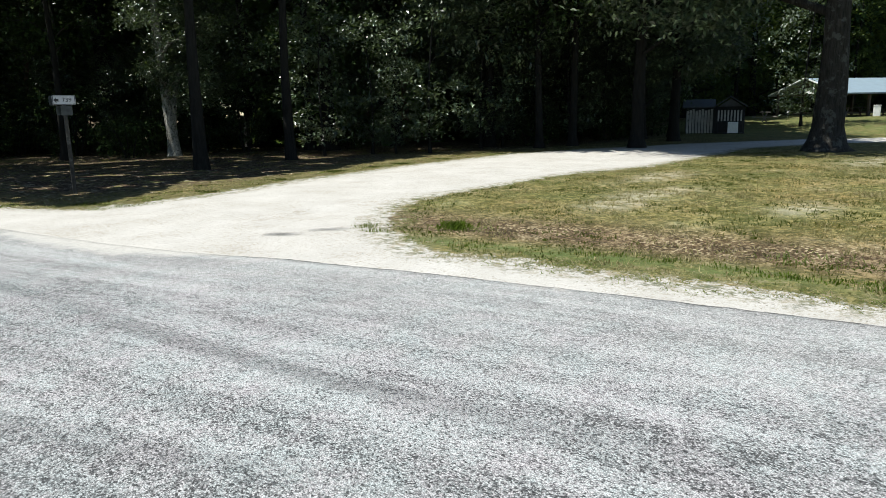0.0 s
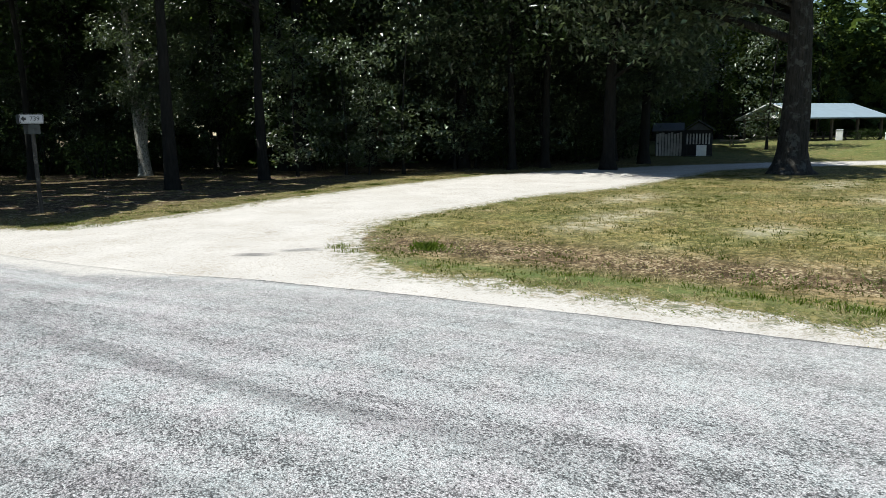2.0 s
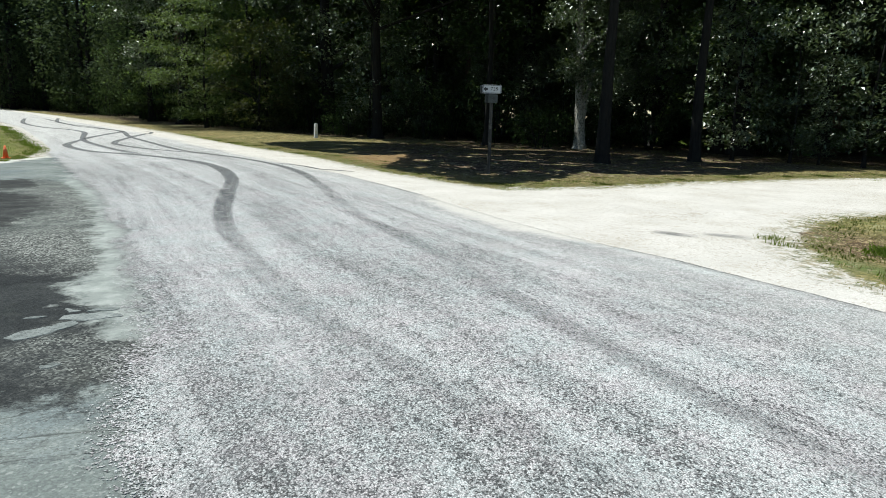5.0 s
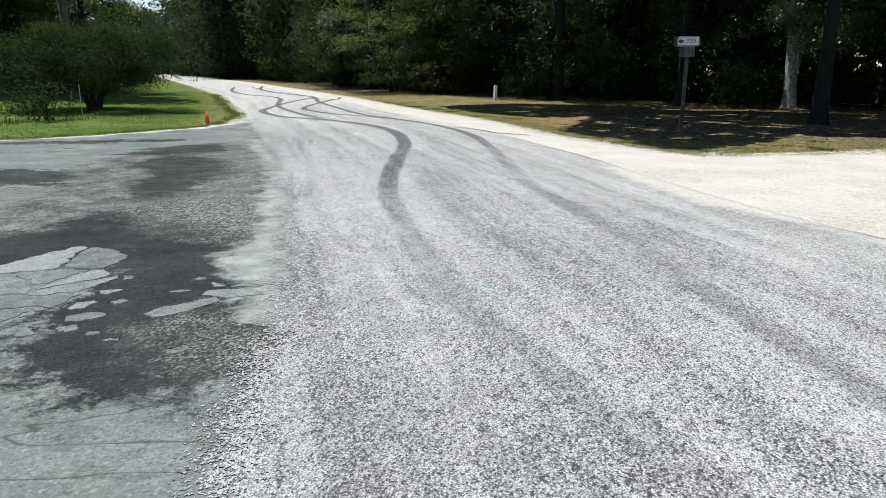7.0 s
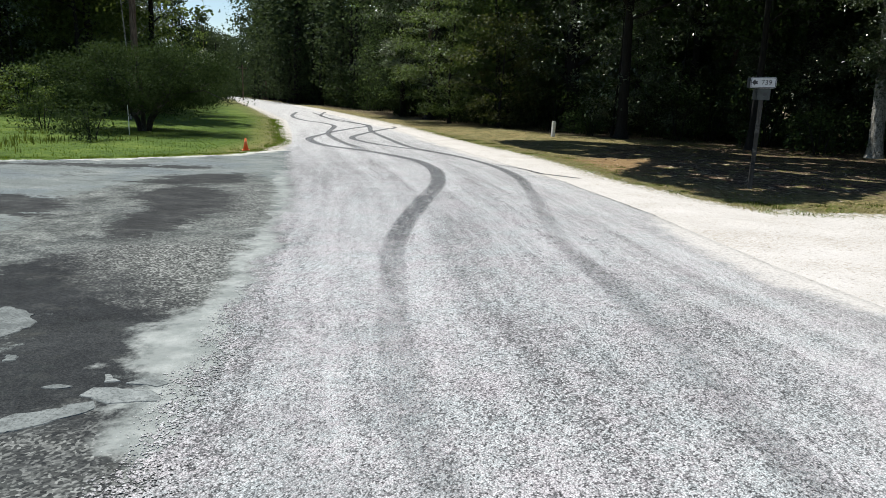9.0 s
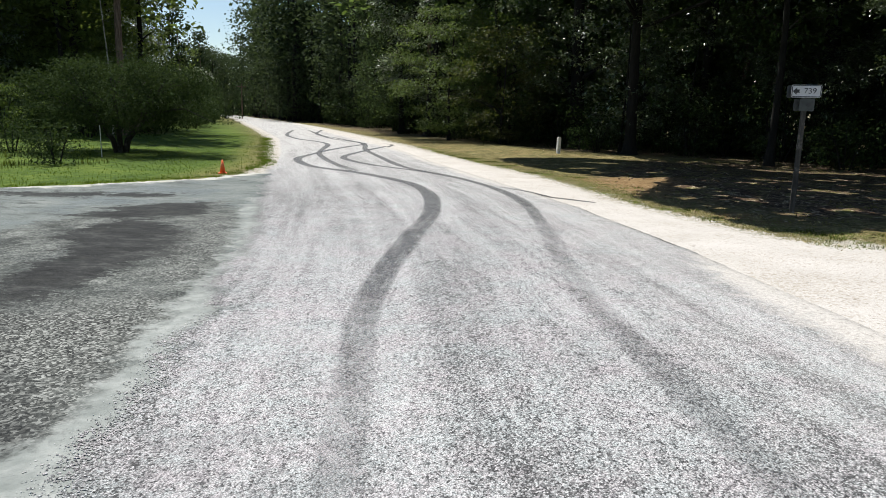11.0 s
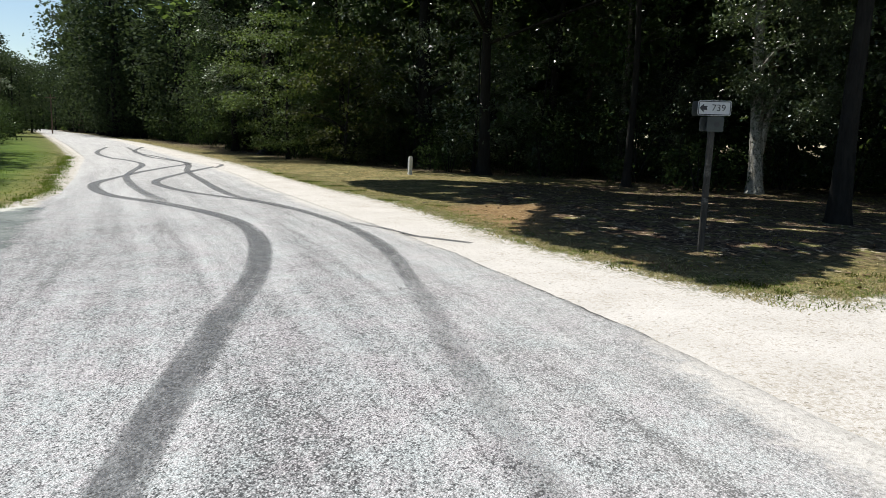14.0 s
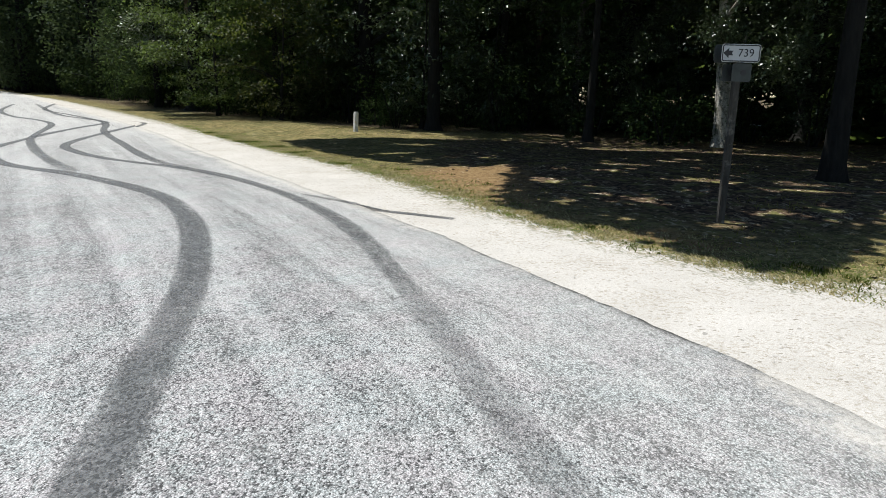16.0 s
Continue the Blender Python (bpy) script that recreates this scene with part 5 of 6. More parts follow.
# ---- grass, stones and litter ----
def blades(name, centres, tall, wide, material, seed, label, bend=0.5):
    """Bent grass blades, two triangles each, rooted at the centres."""
    g = np.random.default_rng(seed)
    n = len(centres)
    a = g.uniform(0, 2 * np.pi, n)
    h = tall * g.uniform(0.45, 1.3, n)
    d = np.stack([np.cos(a), np.sin(a)], 1)
    s = np.stack([-np.sin(a), np.cos(a)], 1) * (wide * g.uniform(0.6, 1.3, n))[:, None]
    z = height(centres[:, 0], centres[:, 1]) - 0.01 - 0.05 * np.exp(-((centres[:, 0] - softly(SAND_R, centres[:, 1]) - 2.0) / 1.1) ** 2) * (centres[:, 1] < 13)
    lean_ = (h * bend * g.uniform(0.1, 1.0, n))[:, None]
    base = np.column_stack([centres, z])
    v = np.zeros((n, 4, 3))
    v[:, 0] = base + np.column_stack([s, np.zeros(n)])
    v[:, 1] = base - np.column_stack([s, np.zeros(n)])
    v[:, 2] = base + np.column_stack([d * lean_ * 0.4 - s * 0.7, h * 0.6])
    v[:, 3] = base + np.column_stack([d * lean_, h])
    return tagged(new(name, mesh_np(name, v.reshape(-1, 3), np.arange(4 * n).reshape(-1, 4), material)), label, "grass", kind="stuff")


g = np.random.default_rng(41)


def on_lawn(q):
    return (q[:, 0] > softly(SAND_R, q[:, 1]) + 0.15) & (inside(q, DRIVE) < -0.1) & (q[:, 1] < 13)


def tufted(spots, per, radius):
    return np.repeat(spots, per, 0) + g.normal(0, radius, (len(spots) * per, 2))


def patchy(q, scale, keep):
    return np.array([noise.noise((p[0] * scale, p[1] * scale, 7.0)) for p in q]) > keep


q = np.column_stack([g.uniform(9.5, 30, 24000), g.uniform(-3, 13, 24000)])
q = q[on_lawn(q)]
off = q[:, 0] - softly(SAND_R, q[:, 1])
thin = np.exp(-((off - 1.95) / 1.0) ** 2)
q = q[g.uniform(0, 1, len(q)) > thin * 0.9]
q = q[np.array([noise.noise((p[0] * 0.9, p[1] * 0.9, 2.0)) + 0.6 * noise.noise((p[0] * 4, p[1] * 4, 4.0)) for p in q]) > 0.02]
dry = patchy(q, 0.6, 0.05)
blades("lawn_grass", tufted(q[~dry], 4, 0.05), 0.038, 0.006, GRASS, 1, "short dry yellow-green lawn grass")
blades("dry_lawn_grass", tufted(q[dry], 4, 0.05), 0.04, 0.006, GRASS_DRY, 2, "short straw-coloured dead lawn grass")
q = np.column_stack([g.uniform(9.8, 30, 9000), g.uniform(-2, 13, 9000)])
q = q[on_lawn(q)]
k = np.array([noise.noise((p[0] * 0.7, p[1] * 0.7, 9.0)) + 0.5 * noise.noise((p[0] * 3, p[1] * 3, 5.0)) for p in q])
blades("dark_lawn_tufts", tufted(q[k > 0.08][:2400], 9, 0.06), 0.04, 0.009, GRASS_DARK, 21, "dark olive grass tufts in the dry lawn", 1.4)
blades("straw_lawn_tufts", tufted(q[k < -0.05][:2400], 9, 0.06), 0.045, 0.008, GRASS_DRY, 22, "straw-coloured grass tufts in the dry lawn", 1.2)
# the green strip between sand and bare soil
q = np.column_stack([g.uniform(9, 16, 60000), g.uniform(-6, 11.5, 60000)])
off = q[:, 0] - softly(SAND_R, q[:, 1])
q = q[on_lawn(q) & (np.abs(off - 0.62 - 0.12 * np.sin(q[:, 1] * 1.3)) < g.normal(0.16, 0.11, len(q)))]
blades("green_verge_grass", tufted(q[patchy(q, 1.6, 0.02)][::2], 6, 0.05), 0.04, 0.007, GRASS_VERGE, 3, "fresh green grass strip beside the sand shoulder")
# stray tufts on the sand's borders
y = g.uniform(-6, 8.6, 300)
q = np.column_stack([softly(SAND_R, y) + g.normal(0.02, 0.24, len(y)), y])
y = g.uniform(16.5, 40, 330)
q = np.concatenate([q, np.column_stack([softly(SAND_R, y) + np.abs(g.normal(0.1, 0.35, len(y))) - 0.15, y])])
d = np.array([(p.x, p.y) for p in smooth_line([(8.8, 16.6), (9.4, 16.4), (11.4, 16.7), (14.5, 17.7), (18, 18.6), (24.3, 19.2)], 0.2)])
q = np.concatenate([q, d + g.normal(0, 0.25, d.shape)])
d = np.array([(p.x, p.y) for p in smooth_line([(25.5, 12.4), (21.4, 12.1), (18.5, 12.7), (14.8, 12.4), (12.9, 12.2), (11.9, 11.7), (10.8, 10.8), (10.5, 10.0)], 0.12)])
q = np.concatenate([q, d + g.normal(0, 0.2, d.shape) + (0.1, -0.1)])
half = g.uniform(0, 1, len(q)) < 0.55
blades("border_grass", tufted(q[half], 34, 0.075), 0.026, 0.006, GRASS_GREEN, 4, "low mats of grey-green grass creeping over pale sand", 2.4)
blades("border_straw", tufted(q[~half], 34, 0.085), 0.026, 0.006, GRASS_DRY, 44, "low mats of dry straw-coloured grass on pale sand", 2.4)
q = tufted(np.array([(10.42, 10.9), (10.15, 10.3), (10.3, 10.75)]), 60, 0.08)
blades("border_weeds", q, 0.06, 0.007, GRASS_GREEN, 5, "small dark green weeds at the drive's corner")
# rough grass along the bank between sand and shade
y = g.uniform(15.9, 36, 3400)
q = np.column_stack([softly(SAND_R, y) + np.abs(g.normal(0.0, 0.5, len(y))) - 0.12, y])
e = g.uniform(0, 1, 2600)
d = np.array([(p.x, p.y) for p in smooth_line([(8.8, 16.7), (9.4, 16.6), (11.4, 16.9), (14.5, 17.9), (18, 18.9), (24.3, 19.5)], 0.1)])
q = np.concatenate([q, d[(e * len(d)).astype(int)] + np.column_stack([g.normal(0, 0.3, len(e)), np.abs(g.normal(0, 0.5, len(e)))])])
n = np.array([noise.noise((p[0] * 1.3, p[1] * 1.3, 3.0)) + 0.6 * noise.noise((p[0] * 5, p[1] * 5, 8.0)) for p in q])
blades("bank_straw", tufted(q[n < 0.02], 9, 0.08), 0.032, 0.007, GRASS_DRY, 61, "rough straw-coloured grass along the bank", 2.2)
blades("bank_grass", tufted(q[(n > 0.02) & (n < 0.25)], 8, 0.08), 0.03, 0.007, GRASS_GREEN, 62, "rough yellow-green grass along the bank", 2.0)
blades("bank_tufts", tufted(q[n > 0.42], 10, 0.06), 0.045, 0.008, GRASS_DARK, 63, "darker green grass tufts along the bank", 1.1)
# shaded verge by the wood and the sunny verge on the other side
q = np.column_stack([g.uniform(5, 26, 9000), g.uniform(16, 40, 9000)])
q = q[(q[:, 0] > softly(SAND_R, q[:, 1]) + 0.2) & (inside(q, DRIVE) < -0.1)]
q = q[patchy(q, 0.8, 0.22)]
blades("shade_grass", tufted(q, 7, 0.08), 0.04, 0.007, GRASS, 6, "thin grass in the shade beneath the trees")
q = np.column_stack([g.uniform(-26, -1, 9000), g.uniform(15, 52, 9000)])
q = q[(q[:, 0] < softly(SAND_L, q[:, 1]) - 0.05) & (inside(q, APRON) < -0.1)]
blades("verge_grass", tufted(q, 5, 0.2), 0.045, 0.012, GRASS_VERGE, 7, "lush green verge grass beside the road")
y = g.uniform(17, 46, 420)
e = np.column_stack([softly(SAND_L, y) + np.abs(g.normal(0, 0.1, len(y))) - 0.16, y])
e = e[inside(e, APRON) < -0.15]
e = np.concatenate([e, np.array([(p.x, p.y) for p in smooth_line([(-1.9, 22.2), (-3.8, 19.7), (-5.4, 18.4), (-12, 16.7)], 0.08)]) + (-0.08, 0.14)])
blades("verge_border_grass", tufted(e + g.normal(0, 0.1, e.shape), 18, 0.09), 0.045, 0.010, GRASS_VERGE, 9, "ragged grass creeping over the road's sandy edge", 1.2)
q = q[(q[:, 1] < 25) & (q[:, 0] < -6.0)]
blades("tall_weeds", tufted(q[patchy(q, 0.7, 0.18)], 8, 0.2), 0.17, 0.012, GRASS_DARK, 8, "tall brownish weeds standing in the verge", 0.4)


def clump(x, y, n, tall, r, material, label):
    c = g.normal(0, r, (n, 2)) + (x, y)
    ob = blades("grass_clump", c, tall, 0.008, material, int(x * 10), label, 1.5)
    ob["category"], ob["kind"] = "grass clump", "stuff"


clump(11.08, 9.72, 260, 0.11, 0.12, GRASS_VERGE, "dark green grass clump on bare soil")
clump(11.2, 9.4, 60, 0.06, 0.14, GRASS_GREEN, "dark green grass clump on bare soil")
clump(11.75, 5.2, 120, 0.06, 0.25, GRASS_GREEN, "dark green grass clump on bare soil")
clump(12.3, 4.3, 90, 0.06, 0.22, GRASS_GREEN, "dark green grass clump on bare soil")


def stones(name, centres, lo, hi, material, label, seed):
    g2 = np.random.default_rng(seed)
    n = len(centres)
    r = lo * (hi / lo) ** (g2.uniform(0, 1, n) ** 2.2)
    base = np.array([(1, 0, 0), (0, 1, 0), (-1, 0, 0), (0, -1, 0), (0, 0, 0.7), (0, 0, -0.5)], float)
    v = base[None] * (r[:, None, None] * g2.uniform(0.6, 1.3, (n, 6, 1)))
    a = g2.uniform(0, 6.28, n)
    c, s = np.cos(a)[:, None], np.sin(a)[:, None]
    v = np.stack([v[..., 0] * c - v[..., 1] * s, v[..., 0] * s + v[..., 1] * c, v[..., 2]], -1)
    z = np.array([max(crown(x, y), 0) for x, y in centres]) + r * 0.25
    v += np.column_stack([centres, z])[:, None, :]
    f = np.array([(0, 1, 4), (1, 2, 4), (2, 3, 4), (3, 0, 4), (1, 0, 5), (2, 1, 5), (3, 2, 5), (0, 3, 5)])
    F = (f[None] + 6 * np.arange(n)[:, None, None]).reshape(-1, 3)
    return tagged(new(name, mesh_np(name, v.reshape(-1, 3), F, material)), label, "gravel", kind="stuff")


GRAVEL = Mat("gravel_stone", 0.9, 0.2)
GRAVEL.col(GRAVEL.ramp(GRAVEL.island(), (0.0, (0.36, 0.33, 0.29)), (0.5, (0.48, 0.45, 0.41)), (1.0, (0.56, 0.53, 0.49))))
y = g.uniform(-4, 30, 1600)
x0, x1 = softly(ROAD_R, y), softly(SAND_R, y)
q = np.column_stack([x0 + (x1 - x0) * g.uniform(-0.03, 1.1, len(y)), y])
w = np.column_stack([g.uniform(7, 22, 1300), g.uniform(9, 18.5, 1300)])
q = np.concatenate([q, w[inside(w, DRIVE) > 0]])
stones("gravel", q, 0.004, 0.011, GRAVEL.m, "loose pale limestone gravel on the shoulder and drive", 3)
# the palest fallen leaves stand for small sun flecks
LITTER = Mat("fallen_leaf", 0.8, 0.2)
LITTER.col(LITTER.ramp(LITTER.island(), (0.0, (0.035, 0.022, 0.013)), (0.75, (0.11, 0.068, 0.036)), (1.0, (0.45, 0.37, 0.26))))
q = np.column_stack([g.uniform(5, 30, 26000), g.uniform(16, 40, 26000)])
q = q[(q[:, 0] > softly(SAND_R, q[:, 1]) + 0.3) & (inside(q, DRIVE) < -0.2)][:8000]
v, f = leaves(np.column_stack([q, height(q[:, 0], q[:, 1]) + 0.015]), 0.09, g, droop=-0.1, spread=0.2, aspect=0.6)
v[:, 2] = np.maximum(v[:, 2] * 0.3 + 0.7 * np.repeat(height(q[:, 0], q[:, 1]), 4), np.repeat(height(q[:, 0], q[:, 1]) + 0.004, 4))
tagged(new("fallen_leaves", mesh_np("fallen_leaves", v, f, LITTER.m)), "brown fallen leaves beneath the trees", "leaves", kind="stuff")

# ---- road details ----
part("oil_stain", skid([(8.95, 11.33), (9.1, 11.15), (9.2, 11.03), (9.36, 10.92)], 0.3, [(10.92, 0.1), (11.05, 0.5), (11.2, 0.6), (11.33, 0.1)]), parent=bpy.data.objects["ground"], label="faint dark smear on the pale sand")
part("oil_stain", skid([(9.54, 11.1), (9.7, 11.0), (9.86, 10.88), (10.02, 10.76)], 0.22, [(10.76, 0.15), (10.9, 0.8), (11.0, 0.6), (11.1, 0.15)]), parent=bpy.data.objects["ground"], label="small dark smear on the pale sand")
part("oil_stain", skid([(8.82, 3.5), (8.86, 3.6), (8.88, 3.72)], 0.13, [(3.5, 0.35), (3.6, 0.8), (3.72, 0.3)]), parent=road, label="small dark oil spot on the road")


PLATE = Mat("pale_asphalt_plate", 0.95, 0.1)
shade_ = PLATE.ramp(PLATE.math("ADD", PLATE.math("MULTIPLY", PLATE.noise(7, 6, 0.75), 0.75), PLATE.math("MULTIPLY", PLATE.rand(), 0.25)), (0.34, (0.10, 0.11, 0.106)), (0.52, (0.185, 0.20, 0.192)), (0.68, (0.25, 0.262, 0.252)))
PLATE.col(PLATE.mix(PLATE.ramp(PLATE.noise(60, 3, 0.75), (0.38, 0.6), (0.52, 0.0)), shade_, (0.05, 0.052, 0.052)))
PLATE.bump(PLATE.noise(60, 3, 0.75), 0.4, 0.008)
PLATE = PLATE.m


def clip(poly, p, d):
    """The part of a polygon on the side of point p that d points away from."""
    out = []
    for a, c in zip(poly, poly[1:] + poly[:1]):
        u, v = (a - p).dot(d), (c - p).dot(d)
        if u <= 0:
            out.append(a)
        if u * v < 0:
            out.append(a.lerp(c, u / (u - v)))
    return out


def plate(rim, rr):
    """A thin broken flake of the old surface, with a crumbled rim."""
    mid = sum(rim, Vector((0, 0))) / len(rim)
    rim = [p for a, c in zip(rim, rim[1:] + rim[:1]) for p in (a.lerp(c, 0.16), a.lerp(c, 0.84))]
    edge = []
    for a, c in zip(rim, rim[1:] + rim[:1]):
        n = max(1, int((c - a).length / 0.04))
        for k in range(n):
            p = a.lerp(c, k / n)
            p += Vector((noise.noise((p.x * 9, p.y * 9, 1)), noise.noise((p.x * 9, p.y * 9, 6)))) * 0.035 + Vector((rr.uniform(-1, 1), rr.uniform(-1, 1))) * 0.011
            edge.append(p)
    bm = bmesh.new()
    lo = [bm.verts.new((p.x, p.y, 0.004)) for p in edge]
    hi = [bm.verts.new((*(p + (mid - p).normalized() * 0.008), 0.0125)) for p in edge]
    bm.faces.new(hi)
    m = len(edge)
    for k in range(m):
        bm.faces.new((lo[k], lo[(k + 1) % m], hi[(k + 1) % m], hi[k]))
    bmesh.ops.recalc_face_normals(bm, faces=bm.faces)
    return bm


def crazed(outline, n, seed, drop=0):
    """Cracks an outline into n plates with narrow gaps, and leaves out a few."""
    rr = random.Random(seed)
    outline = [Vector(p) for p in outline]
    seeds = []
    while len(seeds) < n:
        p = Vector((rr.uniform(min(q.x for q in outline), max(q.x for q in outline)), rr.uniform(min(q.y for q in outline), max(q.y for q in outline))))
        if inside(np.array([tuple(p)]), [tuple(q) for q in outline])[0] > 0.02:
            seeds.append(p)
    for p in seeds[drop:]:
        cell = outline
        for q in seeds:
            if q is not p and len(cell) > 2:
                d = (q - p).normalized()
                cell = clip(cell, (p + q) / 2 - d * rr.uniform(0.006, 0.022), d)
        if len(cell) > 2:
            part("asphalt_plate", plate(cell, rr), PLATE, bpy.data.objects["side_road"])


crazed([(2.66, 8.31), (2.7, 8.42), (2.8, 8.46), (2.93, 8.46), (3.02, 8.45), (3.07, 8.35), (2.98, 8.31), (2.83, 8.28)], 1, 5)
crazed([(2.8, 8.5), (2.99, 8.5), (3.04, 8.55), (3.0, 8.585), (2.84, 8.58)], 1, 6)
crazed([(2.64, 8.6), (2.72, 8.49), (2.77, 8.51), (2.75, 8.57), (2.68, 8.62)], 1, 7)
crazed([(2.46, 7.99), (2.55, 8.1), (2.66, 8.2), (2.76, 8.28), (2.83, 8.25), (2.8, 8.16), (2.7, 8.02), (2.6, 7.92), (2.52, 7.93)], 1, 12)
crazed([(2.4, 8.4), (2.5, 8.45), (2.6, 8.42), (2.5, 8.36)], 1, 13)
crazed([(0.9, 8.95), (1.2, 9.6), (1.55, 9.5), (1.8, 9.25), (1.75, 8.95), (1.95, 8.72), (1.9, 8.45), (1.65, 8.3), (1.2, 8.35)], 6, 4)
crazed([(0.2, 8.9), (0.8, 9.0), (1.15, 8.3), (1.6, 8.22), (1.9, 8.38), (1.86, 8.1), (1.6, 7.7), (1.0, 7.6), (0.3, 8.0)], 9, 9, 1)
for k, (x, y, r) in enumerate([(2.13, 7.91, 0.085), (1.92, 7.83, 0.035), (2.15, 7.72, 0.05), (2.32, 7.66, 0.035), (1.93, 7.68, 0.07), (2.0, 8.12, 0.08), (2.05, 8.4, 0.06), (2.2, 8.2, 0.045), (2.47, 7.55, 0.04), (2.87, 7.43, 0.05), (2.03, 8.72, 0.05), (1.72, 7.55, 0.09), (1.78, 7.95, 0.05)]):
    crazed([(x + r * 1.5 * math.cos(a) * (0.8 + 0.3 * math.sin(k + 2 * a)), y + r * math.sin(a)) for a in (0.2, 0.7, 1.3, 2.1, 2.6, 3.2, 4.2, 4.8, 5.6)], 1, k)

# ---- route sign ----
WOOD = bark_material("weathered_post_wood", (0.03, 0.029, 0.026), (0.085, 0.08, 0.072), (0.17, 0.165, 0.145))
STEEL = plain("galvanised_steel", (0.05, 0.056, 0.055), 0.5, 0.4, 0.5, 0.25, 9)
WHITE_SIGN = plain("white_sign_sheet", (0.46, 0.47, 0.48), 0.5, 0.4, var=0.08, scale=12)
BLACK_SIGN = plain("black_sign_print", (0.025, 0.025, 0.028), 0.5, 0.4, var=0.2)


def rounded_plate(w, h, r, thick):
    bm = bmesh.new()
    rim = []
    for cx, cy, a0 in ((w / 2 - r, h / 2 - r, 0), (-w / 2 + r, h / 2 - r, 90), (-w / 2 + r, -h / 2 + r, 180), (w / 2 - r, -h / 2 + r, 270)):
        for k in range(5):
            a = radians(a0 + 22.5 * k)
            rim.append((cx + r * math.cos(a), cy + r * math.sin(a)))
    f = bm.faces.new([bm.verts.new((x, 0, z)) for x, z in rim])
    e = bmesh.ops.extrude_face_region(bm, geom=[f])
    bmesh.ops.translate(bm, vec=(0, thick, 0), verts=[v for v in e["geom"] if isinstance(v, bmesh.types.BMVert)])
    bmesh.ops.recalc_face_normals(bm, faces=bm.faces)
    return bm


def ring_plate(w, h, r, line, thick):
    """A border line round a plate."""
    bm = bmesh.new()

    def rim(w, h, r, y):
        out = []
        for cx, cy, a0 in ((w / 2 - r, h / 2 - r, 0), (-w / 2 + r, h / 2 - r, 90), (-w / 2 + r, -h / 2 + r, 180), (w / 2 - r, -h / 2 + r, 270)):
            for k in range(5):
                a = radians(a0 + 22.5 * k)
                out.append(bm.verts.new((cx + r * math.cos(a), y, cy + r * math.sin(a))))
        return out
    a, b = rim(w, h, r, 0), rim(w - 2 * line, h - 2 * line, max(0.003, r - line), 0)
    for k in range(20):
        bm.faces.new((a[k], a[(k + 1) % 20], b[(k + 1) % 20], b[k]))
    e = bmesh.ops.extrude_face_region(bm, geom=list(bm.faces))
    bmesh.ops.translate(bm, vec=(0, thick, 0), verts=[v for v in e["geom"] if isinstance(v, bmesh.types.BMVert)])
    bmesh.ops.recalc_face_normals(bm, faces=bm.faces)
    return bm


def text_mesh(words, size):
    cu = bpy.data.curves.new("letters", "FONT")
    cu.body, cu.size, cu.extrude, cu.align_x, cu.align_y = words, size, 0.001, "CENTER", "CENTER"
    ob = bpy.data.objects.new("letters", cu)
    me = bpy.data.meshes.new_from_object(ob)
    bpy.data.objects.remove(ob)
    me.transform(Matrix.Rotation(radians(90), 4, "X"))
    return me


def shifted(ob, x, y, z, rz=0.0):
    ob.matrix_local = pose(x, y, z, 0, 0, rz)
    return ob


def route_sign():
    s = thing("route_sign", pose(9.2, 19.2, float(height(9.2, 19.2)), 0, 0, -13), "white black-bordered route sign with arrow on a grey post", "sign")
    bm = bmesh.new()
    box(bm, -0.038, 0.038, -0.045, 0.045, -0.3, 2.0, 0.008)
    for v in bm.verts:
        v.co.x += 0.008 * noise.noise((0, 0, v.co.z * 3))
    part("post", bm, WOOD, s, "weathered grey wooden post")
    front = part("panel", rounded_plate(0.44, 0.20, 0.03, 0.004), WHITE_SIGN, s, "white route panel with black border")
    shifted(front, 0.0, -0.062, 1.98)
    shifted(part("border", ring_plate(0.426, 0.186, 0.026, 0.012, 0.002), BLACK_SIGN, front), 0, -0.0035, 0)
    bm = bmesh.new()
    pts = [(-0.065, 0), (-0.005, 0.058), (-0.005, 0.026), (0.045, 0.026), (0.03, 0), (0.045, -0.026), (-0.005, -0.026), (-0.005, -0.058)]
    f = bm.faces.new([bm.verts.new((x, 0, z)) for x, z in pts])
    e = bmesh.ops.extrude_face_region(bm, geom=[f])
    bmesh.ops.translate(bm, vec=(0, 0.002, 0), verts=[v for v in e["geom"] if isinstance(v, bmesh.types.BMVert)])
    bmesh.ops.recalc_face_normals(bm, faces=bm.faces)
    shifted(part("arrow", bm, BLACK_SIGN, front, "black arrow"), -0.135, -0.0035, 0)
    shifted(part("number", text_mesh("739", 0.125), BLACK_SIGN, front, "black route number"), 0.055, -0.003, 0)
    for z in (0.085, -0.085):
        r = bmesh.new()
        bmesh.ops.create_cone(r, cap_ends=True, segments=10, radius1=0.008, radius2=0.006, depth=0.008, matrix=pose(0, 0, 0, 90))
        shifted(part("bolt", r, STEEL, front), 0, -0.004, z)
    back = part("back_panel", rounded_plate(0.44, 0.20, 0.03, 0.004), STEEL, s, "bare grey back of a second panel")
    shifted(back, -0.055, 0.06, 1.975, 8)
    low = part("lower_panel", rounded_plate(0.22, 0.2, 0.02, 0.004), STEEL, s, "dull grey lower panel with a dark disc")
    shifted(low, 0.03, -0.058, 1.765)
    low2 = part("lower_panel", rounded_plate(0.24, 0.19, 0.02, 0.004), STEEL, s, "dull grey lower panel behind the post")
    shifted(low2, -0.035, 0.058, 1.765, 6)
    for p, x in ((low, 0.02), (low2, -0.02)):
        r = bmesh.new()
